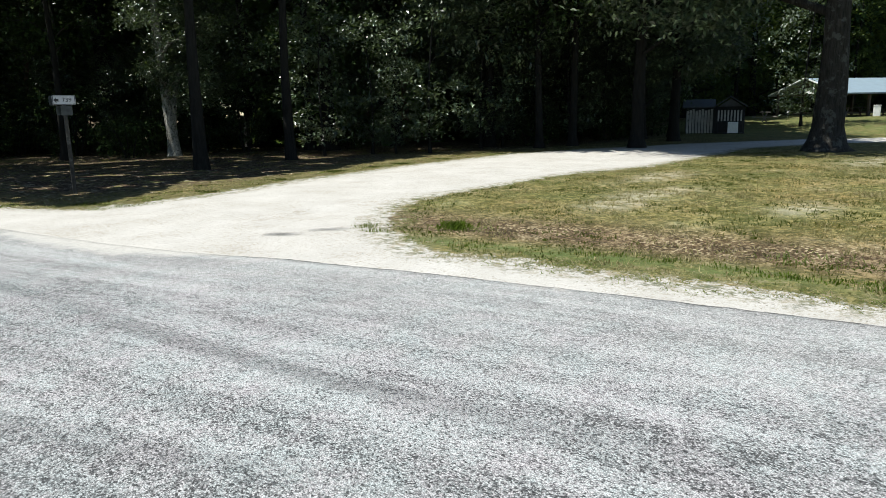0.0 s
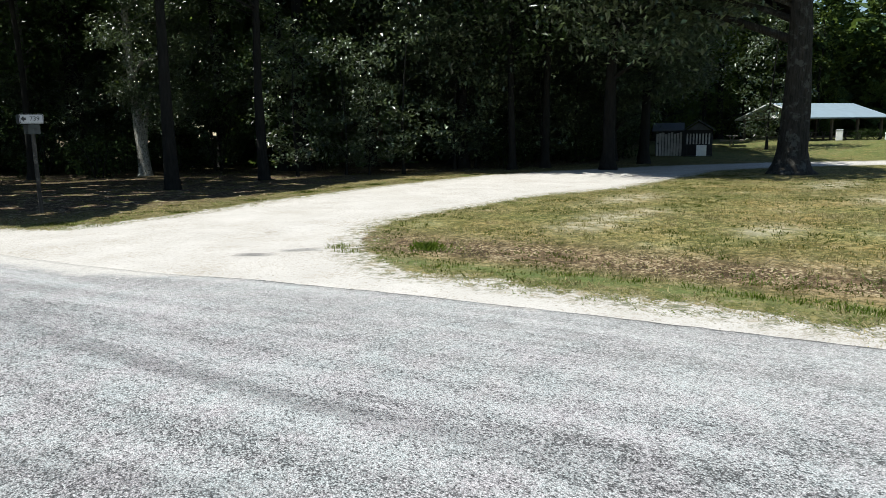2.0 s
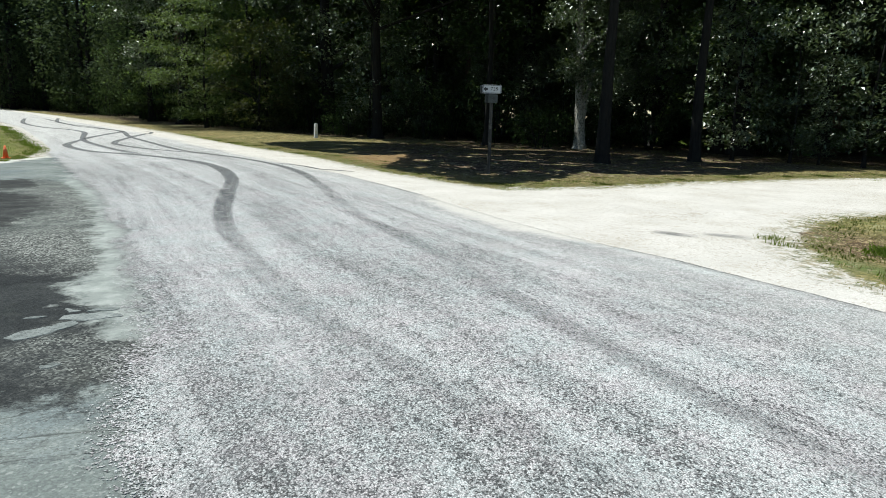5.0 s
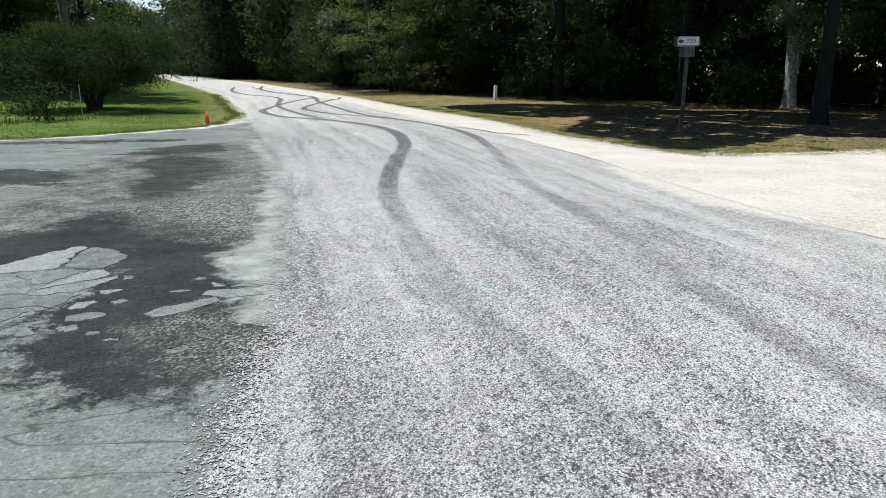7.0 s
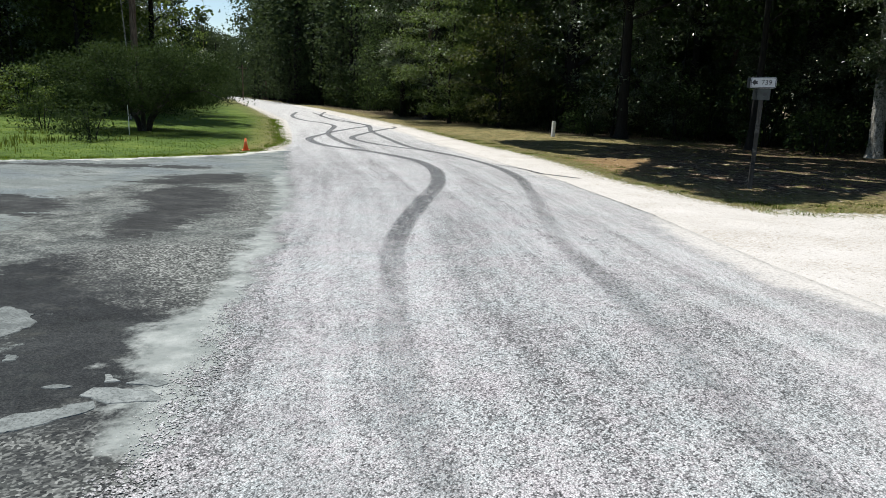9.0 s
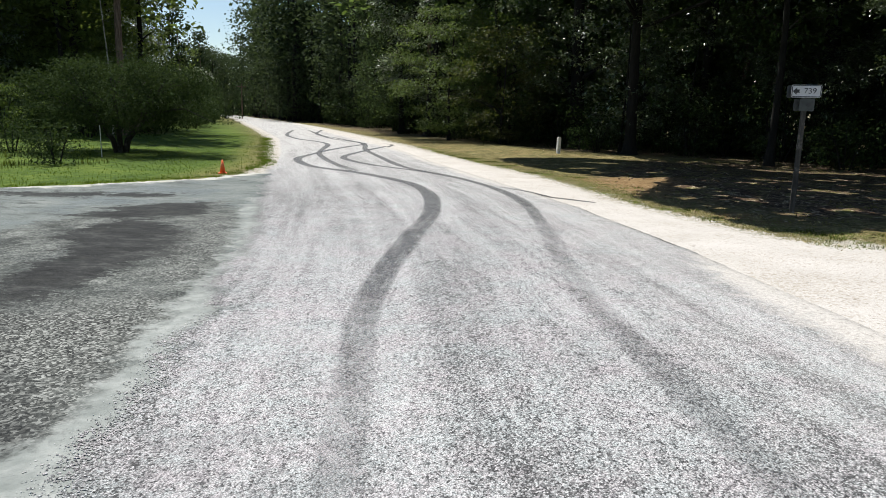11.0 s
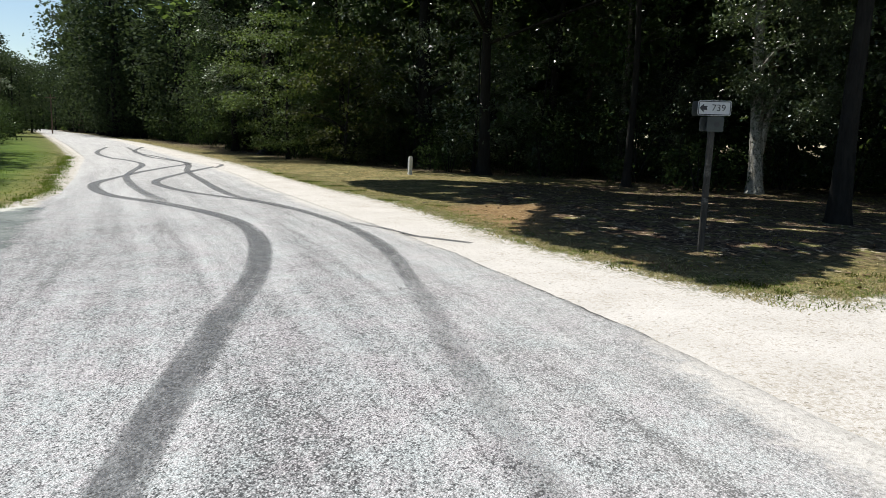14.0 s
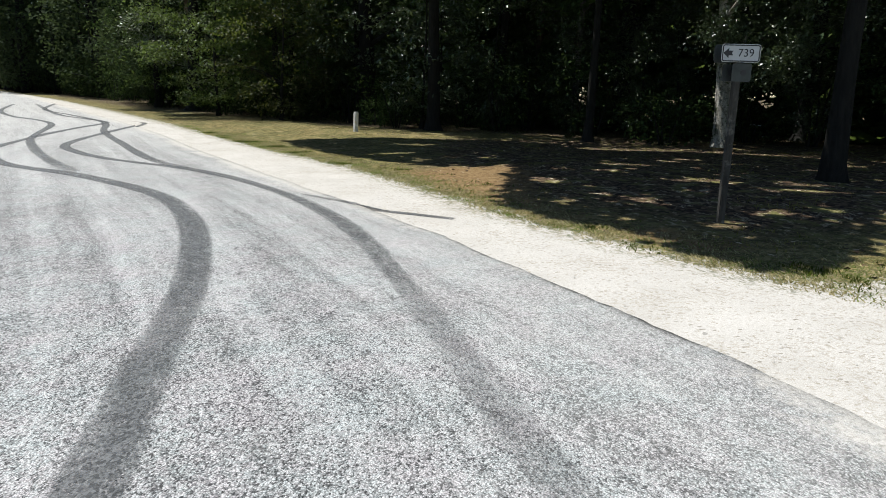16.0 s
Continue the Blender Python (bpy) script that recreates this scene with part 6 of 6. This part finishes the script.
        bmesh.ops.create_cone(r, cap_ends=True, segments=18, radius1=0.035, radius2=0.035, depth=0.003, matrix=pose(0, 0, 0, 90))
        shifted(part("disc", r, BLACK_SIGN, p, "dark disc"), x, -0.003, 0)
    return s


route_sign()


# ---- marker post, cone, stake, far pole ----
def marker_post():
    m = Mat("chipped_white_concrete", 0.85, 0.2)
    n = m.noise(9, 6, 0.75)
    m.col(m.ramp(n, (0.34, (0.10, 0.09, 0.08)), (0.42, (0.62, 0.61, 0.58)), (0.7, (0.74, 0.73, 0.70))))
    m.bump(n, 0.5, 0.02)
    ob = thing("marker_post", pose(6.22, 36.1, float(height(6.22, 36.1)), 0, 1.5, 28), "short chipped white concrete marker post on the grass", "marker post")
    part("shaft", boxed(-0.068, 0.068, -0.068, 0.068, -0.2, 0.64, 0.014), m.m, ob)
    part("cap", boxed(-0.056, 0.056, -0.056, 0.056, 0.638, 0.665, 0.012), m.m, ob)


marker_post()


def traffic_cone(x, y):
    orange = plain("orange_cone_plastic", (0.75, 0.13, 0.03), 0.5, 0.4, var=0.12, scale=9)
    white = plain("cone_collar", (0.72, 0.19, 0.08), 0.4, 0.4, var=0.1)
    ob = thing("traffic_cone", pose(x, y, float(height(x, y)), 0, 0, 20), "small orange plastic traffic cone on the verge grass", "traffic cone")
    part("base", boxed(-0.12, 0.12, -0.12, 0.12, 0.0, 0.025, 0.008), orange, ob)

    def shell(r0, r1, z0, z1):
        bm = bmesh.new()
        bmesh.ops.create_cone(bm, cap_ends=True, segments=24, radius1=r0, radius2=r1, depth=z1 - z0, matrix=pose(0, 0, (z0 + z1) / 2))
        for f in bm.faces:
            f.smooth = len(f.verts) == 4
        return bm
    part("body", shell(0.08, 0.02, 0.02, 0.38), orange, ob)
    part("collar", shell(0.0535, 0.038, 0.20, 0.29), white, ob, "faded reflective collar")
    ob.scale = (0.86,) * 3


traffic_cone(-2.33, 23.0)


def stake(x, y, tall, r, material, name, label, category, lean=1.5):
    ob = thing(name, pose(x, y, float(height(x, y)), lean, 0, 15), label, category)
    bm = bmesh.new()
    bmesh.ops.create_cone(bm, cap_ends=True, segments=12, radius1=r, radius2=r * 0.8, depth=tall + 0.2, matrix=pose(0, 0, (tall - 0.2) / 2))
    part("shaft", bm, material, ob)
    return ob


WHITE = plain("white_paint", (0.74, 0.74, 0.72), 0.6, 0.3, var=0.12, scale=4)
stake(-7.5, 26.4, 0.92, 0.014, WHITE, "marker_stake", "thin white marker stake in the verge", "stake")
pole = stake(-47.6, 135.2, 6.5, 0.12, BARK_PINE, "utility_pole", "far wooden utility pole beside the road", "utility pole", 0)
part("crossarm", boxed(-0.8, 0.8, -0.06, 0.06, 5.9, 6.05), BARK_PINE, pole)

# ---- shrubs on the sunny verge ----
plant("brush", -15.2, 37.6, 0.4, 1.0, "dark spreading shrub on the verge grass")
plant("brush_b", -9.6, 27.2, 1.7, 0.6, "small leafy shrub in the verge grass")
plant("brush_b", -8.6, 25.4, 2.9, 0.5, "small leafy shrub in the verge grass")
plant("brush_b", -10.8, 27.0, 0.2, 0.75, "small leafy shrub in the verge grass")
plant("brush_b", -7.0, 23.6, 0.7, 0.75, "small leafy shrub in the verge grass")
tr = make_tree("shrub", 61, 2.8, 0.04, 0.2, 2.0, 4500, 0, 0.13, BARK, LEAF_LIME, "bright sunlit leafy shrub before the wood", clusters=70, limbs=8, puff=0.3, stems=4)
tr.matrix_world = spot(-16.9, 34.3, 0.0, 0.78)

# ---- brick house ----
BRICK_WALL = Mat("brick_mortar", 0.9, 0.15)
BRICK_WALL.col(BRICK_WALL.ramp(BRICK_WALL.noise(8, 4), (0.3, (0.15, 0.078, 0.053)), (0.7, (0.20, 0.11, 0.078))))
BRICK = Mat("red_brick", 0.88, 0.2)
BRICK.col(BRICK.ramp(BRICK.island(), (0.0, (0.10, 0.036, 0.022)), (0.6, (0.16, 0.058, 0.035)), (1.0, (0.22, 0.09, 0.055))))
BRICK.bump(BRICK.noise(30, 4), 0.4, 0.01)
ROOF_METAL = plain("pale_metal_roof", (0.26, 0.27, 0.28), 0.5, 0.4, 0.2, 0.08, 2)
GLASS = plain("dark_window_glass", (0.01, 0.012, 0.014), 0.15, 0.3, var=0.2)


def window_unit(parent, x, z, w, h, wall_y=0.0):
    win = part("window", boxed(x - w / 2, x + w / 2, wall_y + 0.05, wall_y + 0.07, z, z + h), GLASS, parent, "dark sash window in a white frame")
    t = 0.07
    for a in ((x - w / 2 - t, x - w / 2 + 0.02, z, z + h), (x + w / 2 - 0.02, x + w / 2 + t, z, z + h), (x - w / 2 - t, x + w / 2 + t, z + h - 0.02, z + h + t), (x - w / 2, x + w / 2, z + h / 2 - 0.03, z + h / 2 + 0.03)):
        part("frame", boxed(a[0], a[1], wall_y - 0.03, wall_y + 0.06, a[2], a[3]), WHITE, win)
    part("sill", boxed(x - w / 2 - 0.12, x + w / 2 + 0.12, wall_y - 0.10, wall_y + 0.05, z - 0.09, z + 0.004, 0.01), WHITE, win, "white sill")


def brick_courses(x0, x1, z0, z1, holes, y):
    """Bricks in stretcher bond, one mesh, proud of the mortar."""
    L, H, gap = 0.40, 0.13, 0.02
    vs, fs, k = [], [], 0
    z = z0
    while z < z1 - 0.02:
        x = x0 - (L / 2 if k % 2 else 0)
        while x < x1:
            a, b = max(x, x0), min(x + L - gap, x1)
            zt = min(z + H - gap, z1)
            if b - a > 0.05 and not any(a < h1 and b > h0 and z < v1 and zt > v0 for h0, h1, v0, v1 in holes):
                o = len(vs)
                d = y - 0.012
                vs += [(a, d, z), (b, d, z), (b, d, zt), (a, d, zt), (a, y, z), (b, y, z), (b, y, zt), (a, y, zt)]
                fs += [(o, o + 1, o + 2, o + 3), (o + 3, o + 2, o + 6, o + 7), (o + 1, o, o + 4, o + 5), (o + 4, o, o + 3, o + 7), (o + 1, o + 5, o + 6, o + 2)]
            x += L
        z += H
        k += 1
    return mesh_np("bricks", vs, fs, BRICK.m)


def house():
    # local x runs along the long wall, y into the house
    fw, rt = Vector((0.992, 0.122, 0)), Vector((0.122, -0.992, 0))
    along = rt * math.cos(radians(30)) - fw * math.sin(radians(30))
    h = thing("house", Matrix.Translation((63.72, 10.53, 0.50)) @ Matrix.Rotation(math.atan2(along.y, along.x), 4, "Z"), "single-storey red brick house with a pale metal gable roof", "house")
    W, D, E, R = 15.0, 8.4, 3.38, 6.1
    part("wall", boxed(0, W, 0.012, 0.3, -0.3, E), BRICK_WALL.m, h, "red brick front wall")
    wins = [(1.5, 1.75), (4.3, 1.75), (8.6, 1.75), (12.2, 1.75)]
    holes = [(x - 0.6, x + 0.6, z - 0.1, z + 1.5) for x, z in wins]
    tagged(part("bricks", brick_courses(0, W, -0.2, E, holes, 0.012), parent=h, label="courses of red brick"), kind="stuff")
    for x in (0.0, W - 0.3):
        bm = bmesh.new()
        pts = [(0.3, -0.3), (D, -0.3), (D, E), (D / 2, R - 0.15), (0.3, E)]
        f = bm.faces.new([bm.verts.new((x, y, z)) for y, z in pts])
        e = bmesh.ops.extrude_face_region(bm, geom=[f])
        bmesh.ops.translate(bm, vec=(0.3, 0, 0), verts=[v for v in e["geom"] if isinstance(v, bmesh.types.BMVert)])
        bmesh.ops.recalc_face_normals(bm, faces=bm.faces)
        part("wall", bm, BRICK_WALL.m, h, "brick gable wall")
    part("wall", boxed(0.3, W - 0.3, D - 0.3, D, -0.3, E), BRICK_WALL.m, h)
    for x, z in wins:
        window_unit(h, x, z, 0.85, 1.4)
    for x in (2.2, 6.0, 10.2):
        part("vent", boxed(x, x + 0.4, -0.012, 0.03, 0.55, 0.75), BLACK_SIGN, h, "dark crawl-space vent")
    slope = math.atan2(R - E, D / 2)
    for side in (0, 1):
        bm = bmesh.new()
        y0, y1 = (-0.45, D / 2) if side == 0 else (D / 2, D + 0.45)
        z0, z1 = (E - 0.45 * math.tan(slope), R) if side == 0 else (R, E - 0.45 * math.tan(slope))
        vs = [bm.verts.new(p) for p in ((-0.35, y0, z0), (W + 0.35, y0, z0), (W + 0.35, y1, z1), (-0.35, y1, z1))]
        f = bm.faces.new(vs)
        e = bmesh.ops.extrude_face_region(bm, geom=[f])
        bmesh.ops.translate(bm, vec=(0, 0, 0.12), verts=[v for v in e["geom"] if isinstance(v, bmesh.types.BMVert)])
        bmesh.ops.recalc_face_normals(bm, faces=bm.faces)
        slab = part("roof", bm, ROOF_METAL, h, "pale metal roof slope")
        if side == 0:
            for k in range(26):
                x = -0.3 + k * 0.6
                seam = bmesh.new()
                b = [seam.verts.new(p) for p in ((x, y0, z0 + 0.12), (x + 0.04, y0, z0 + 0.12), (x + 0.04, y1, z1 + 0.12), (x, y1, z1 + 0.12))]
                f = seam.faces.new(b)
                e = bmesh.ops.extrude_face_region(seam, geom=[f])
                bmesh.ops.translate(seam, vec=(0, 0, 0.03), verts=[v for v in e["geom"] if isinstance(v, bmesh.types.BMVert)])
                bmesh.ops.recalc_face_normals(seam, faces=seam.faces)
                part("seam", seam, ROOF_METAL, slab)
    part("fascia", boxed(-0.3, W + 0.3, -0.44, -0.40, E - 0.42, E - 0.18), WHITE, h, "white fascia board")
    part("downspout", boxed(0.12, 0.22, -0.13, -0.03, 0.0, E - 0.2, 0.015), WHITE, h, "white downspout")
    ch = part("chimney", boxed(-0.2, 0.25, D / 2 - 0.28, D / 2 + 0.28, R - 0.6, R + 0.38), BRICK_WALL.m, h, "short brick chimney")
    part("cap", boxed(-0.24, 0.29, D / 2 - 0.32, D / 2 + 0.32, R + 0.38, R + 0.45, 0.02), BRICK_WALL.m, ch)
    wing = part("wing", boxed(-1.6, 0.0, 3.2, 7.5, -0.3, 2.25), BRICK_WALL.m, h, "low brick wing")
    part("wing_roof", boxed(-1.9, 0.0, 2.9, 7.8, 2.25, 2.37), WHITE, wing, "thin white flat roof")


house()
m_ac = plain("grey_metal_casing", (0.12, 0.13, 0.14), 0.5, 0.4, 0.4, 0.15, 5)
ac = thing("air_conditioner", pose(62.4, 11.5, float(height(62.4, 11.5)), 0, 0, 20), "dark grey outdoor air-conditioning unit beside the house", "air conditioner")
part("casing", boxed(-0.5, 0.5, -0.45, 0.45, 0.0, 1.1, 0.03), m_ac, ac)
part("grille", boxed(-0.42, 0.42, -0.475, -0.44, 0.2, 0.95), BLACK_SIGN, ac)
part("lid", boxed(-0.52, 0.52, -0.47, 0.47, 1.1, 1.15, 0.02), m_ac, ac)
for x, y, s in ((61.5, 13.9, 0.3), (61.7, 13.2, 0.28), (61.3, 14.4, 0.26)):
    plant("brush", x, y, x, s, "rounded trimmed shrub near the brick house")
for i in range(3):
    ob = thing("fence_post", pose(62.7 + i * 0.25, 12.9 - i * 0.4, float(height(62.7, 12.9))), "white fence post near the brick house", "fence post", "fence by the house")
    part("shaft", boxed(-0.06, 0.06, -0.06, 0.06, -0.1, 0.95 if i == 1 else 0.55, 0.01), WHITE, ob)


# ---- picnic pavilion ----
def pavilion():
    fw, rt = Vector((0.975, 0.222, 0)), Vector((0.222, -0.975, 0))
    ridge = rt * math.cos(radians(50)) + fw * math.sin(radians(50))
    # local x runs along the ridge, y across the gable
    p = thing("picnic_pavilion", Matrix.Translation((58.8, 17.2, 0.38)) @ Matrix.Rotation(math.atan2(ridge.y, ridge.x), 4, "Z"), "open picnic pavilion with a pale blue metal gable roof", "pavilion")
    L, B, E, R = 7.8, 6.0, 1.9, 2.9
    blue = plain("pale_blue_metal_roof", (0.26, 0.33, 0.38), 0.45, 0.4, 0.1, 0.08, 2)
    dark = plain("dark_stained_timber", (0.09, 0.075, 0.06), 0.8, 0.2, var=0.3, scale=5)
    for side in (0, 1):
        bm = bmesh.new()
        y0, y1 = (-0.4, B / 2) if side == 0 else (B / 2, B + 0.4)
        drop = 0.4 * (R - E) / (B / 2)
        z0, z1 = (E - drop, R) if side == 0 else (R, E - drop)
        f = bm.faces.new([bm.verts.new(q) for q in ((-0.4, y0, z0), (L + 0.4, y0, z0), (L + 0.4, y1, z1), (-0.4, y1, z1))])
        e = bmesh.ops.extrude_face_region(bm, geom=[f])
        bmesh.ops.translate(bm, vec=(0, 0, 0.09), verts=[v for v in e["geom"] if isinstance(v, bmesh.types.BMVert)])
        bmesh.ops.recalc_face_normals(bm, faces=bm.faces)
        part("roof", bm, blue, p, "pale blue metal roof slope")
    bm = bmesh.new()
    f = bm.faces.new([bm.verts.new(q) for q in ((0, 0.2, E + 0.02), (0, B - 0.2, E + 0.02), (0, B / 2, R - 0.06))])
    e = bmesh.ops.extrude_face_region(bm, geom=[f])
    bmesh.ops.translate(bm, vec=(0.06, 0, 0), verts=[v for v in e["geom"] if isinstance(v, bmesh.types.BMVert)])
    bmesh.ops.recalc_face_normals(bm, faces=bm.faces)
    part("gable", bm, dark, p, "dark boarded gable")
    part("notice_board", boxed(-0.05, -0.01, B / 2 - 0.55, B / 2 + 0.75, E - 0.02, E + 0.4), WHITE, p, "white board in the gable")
    for y0, y1, z0, z1 in ((-0.4, B / 2, E - 0.1, R + 0.1), (B / 2, B + 0.4, R + 0.1, E - 0.1)):
        bm = bmesh.new()
        f = bm.faces.new([bm.verts.new(q) for q in ((-0.45, y0, z0 - 0.03), (-0.45, y1, z1 - 0.03), (-0.45, y1, z1 + 0.05), (-0.45, y0, z0 + 0.05))])
        e = bmesh.ops.extrude_face_region(bm, geom=[f])
        bmesh.ops.translate(bm, vec=(0.05, 0, 0), verts=[v for v in e["geom"] if isinstance(v, bmesh.types.BMVert)])
        bmesh.ops.recalc_face_normals(bm, faces=bm.faces)
        part("bargeboard", bm, WHITE, p, "white bargeboard")
    for x in (0.1, L / 3, 2 * L / 3, L - 0.1):
        for y in (0.1, B - 0.1):
            part("post", boxed(x - 0.08, x + 0.08, y - 0.08, y + 0.08, -0.2, E), dark, p)
    for y in (0.1, B - 0.1):
        part("beam", boxed(0, L, y - 0.07, y + 0.07, E - 0.16, E), dark, p)
    part("slab", boxed(-0.3, L + 0.3, -0.3, B + 0.3, -0.2, 0.04), plain("concrete_slab", (0.42, 0.41, 0.38), 0.9, 0.2, var=0.12), p, "pale concrete floor slab")
    return p


pav = pavilion()
TABLE_WOOD = plain("weathered_table_wood", (0.20, 0.18, 0.15), 0.85, 0.2, var=0.25, scale=6)


def picnic_table(m):
    t = thing("picnic_table", m, "weathered wooden picnic table with benches", "picnic table", "picnic tables")
    for k in range(4):
        part("top_board", boxed(-0.9, 0.9, -0.37 + k * 0.19, -0.2 + k * 0.19, 0.72, 0.76), TABLE_WOOD, t)
    for y in (-0.75, 0.55):
        part("bench", boxed(-0.9, 0.9, y, y + 0.22, 0.42, 0.46), TABLE_WOOD, t)
    for x in (-0.65, 0.6):
        part("crossbar", boxed(x, x + 0.05, -0.75, 0.75, 0.36, 0.42), TABLE_WOOD, t)
        for s in (-1, 1):
            bm = boxed(x - 0.04, x, -0.04, 0.04, 0, 0.8)
            bmesh.ops.rotate(bm, cent=(0, 0, 0.72), matrix=Matrix.Rotation(radians(26 * s), 3, "X"), verts=bm.verts)
            bmesh.ops.translate(bm, vec=(0, 0.18 * s * -1, -0.0), verts=bm.verts)
            part("leg", bm, TABLE_WOOD, t)
    return t


base = pav.matrix_world
tb = picnic_table(base @ pose(2.2, 2.2, 0.04, 0, 0, 90))
for x, y in ((2.2, 5.0), (5.0, 2.2), (5.0, 5.0), (7.6, 2.4)):
    copy_thing(tb, base @ pose(x, y, 0.04, 0, 0, 90))
copy_thing(tb, pose(53.8, 20.6, float(height(53.8, 20.6)), 0, 0, 20))
bn = thing("bin", pose(60.0, 15.3, float(height(60.0, 15.3)), 0, 0, 15), "white upright bin beside the pavilion", "bin")
part("body", boxed(-0.22, 0.22, -0.22, 0.22, 0.0, 0.72, 0.03), WHITE, bn)
part("lid", boxed(-0.24, 0.24, -0.24, 0.24, 0.72, 0.78, 0.02), WHITE, bn)


# ---- playhouse shed ----
def shed():
    s = thing("garden_shed", Matrix.Translation((43.2, 21.3, 0.0)) @ Matrix.Rotation(math.atan2(21.1 - 23.9, 50.85 - 49.7), 4, "Z"), "small shed with upright white boards and a dark gable porch", "shed")
    s.location.z = float(height(43.9, 19.8)) - 0.05
    dark = plain("dark_shed_wood", (0.03, 0.03, 0.032), 0.8, 0.2, var=0.3)
    # white boards greyed and mottled to hold the shade and dapples on them
    old = plain("shade_toned_boards", (0.40, 0.40, 0.39), 0.8, 0.2, var=0.35, scale=3)
    roof = plain("grey_shed_roof", (0.08, 0.085, 0.09), 0.6, 0.3, var=0.2)
    part("body", boxed(0.0, 3.1, 0.5, 2.6, 0, 1.55), dark, s, "dark shed walls")
    for k in range(9):
        x = 0.04 + k * 0.165
        part("board", boxed(x, x + 0.13, 0.44, 0.495, 0.05, 1.35 + 0.04 * (k % 3)), old, s, "white upright board")
    for k in range(8):
        x = 1.75 + k * 0.17
        part("picket", boxed(x, x + 0.085, -0.35, -0.31, 0.75, 1.35), old, s, "white porch picket")
    part("arch_panel", boxed(2.3, 2.85, -0.36, -0.32, 0.05, 0.7, 0.01), WHITE, s, "white low porch panel")
    for x in (1.66, 3.08):
        part("porch_post", boxed(x, x + 0.08, -0.4, -0.32, 0, 1.6), dark, s)
    part("porch_floor", boxed(1.6, 3.2, -0.45, 0.5, 0.0, 0.08), dark, s)
    for (xa, za), (xb, zb) in (((1.5, 1.5), (2.4, 2.1)), ((2.4, 2.1), (3.3, 1.5))):
        bm = bmesh.new()
        f = bm.faces.new([bm.verts.new(q) for q in ((xa, -0.6, za), (xb, -0.6, zb), (xb, 2.7, zb), (xa, 2.7, za))])
        e = bmesh.ops.extrude_face_region(bm, geom=[f])
        bmesh.ops.translate(bm, vec=(0, 0, 0.05), verts=[v for v in e["geom"] if isinstance(v, bmesh.types.BMVert)])
        bmesh.ops.recalc_face_normals(bm, faces=bm.faces)
        part("roof", bm, roof, s, "grey roof slope")
    bm = bmesh.new()
    f = bm.faces.new([bm.verts.new(q) for q in ((1.75, -0.3, 1.55), (3.05, -0.3, 1.55), (2.4, -0.3, 2.0))])
    e = bmesh.ops.extrude_face_region(bm, geom=[f])
    bmesh.ops.translate(bm, vec=(0, 0.05, 0), verts=[v for v in e["geom"] if isinstance(v, bmesh.types.BMVert)])
    bmesh.ops.recalc_face_normals(bm, faces=bm.faces)
    part("gable", bm, roof, s, "pale grey porch gable")
    bm = bmesh.new()
    f = bm.faces.new([bm.verts.new(q) for q in ((-0.2, 0.25, 1.5), (1.6, 0.25, 1.5), (1.6, 1.6, 1.95), (-0.2, 1.6, 1.95))])
    e = bmesh.ops.extrude_face_region(bm, geom=[f])
    bmesh.ops.translate(bm, vec=(0, 0, 0.05), verts=[v for v in e["geom"] if isinstance(v, bmesh.types.BMVert)])
    bmesh.ops.recalc_face_normals(bm, faces=bm.faces)
    part("roof", bm, roof, s, "grey roof slope")


shed()
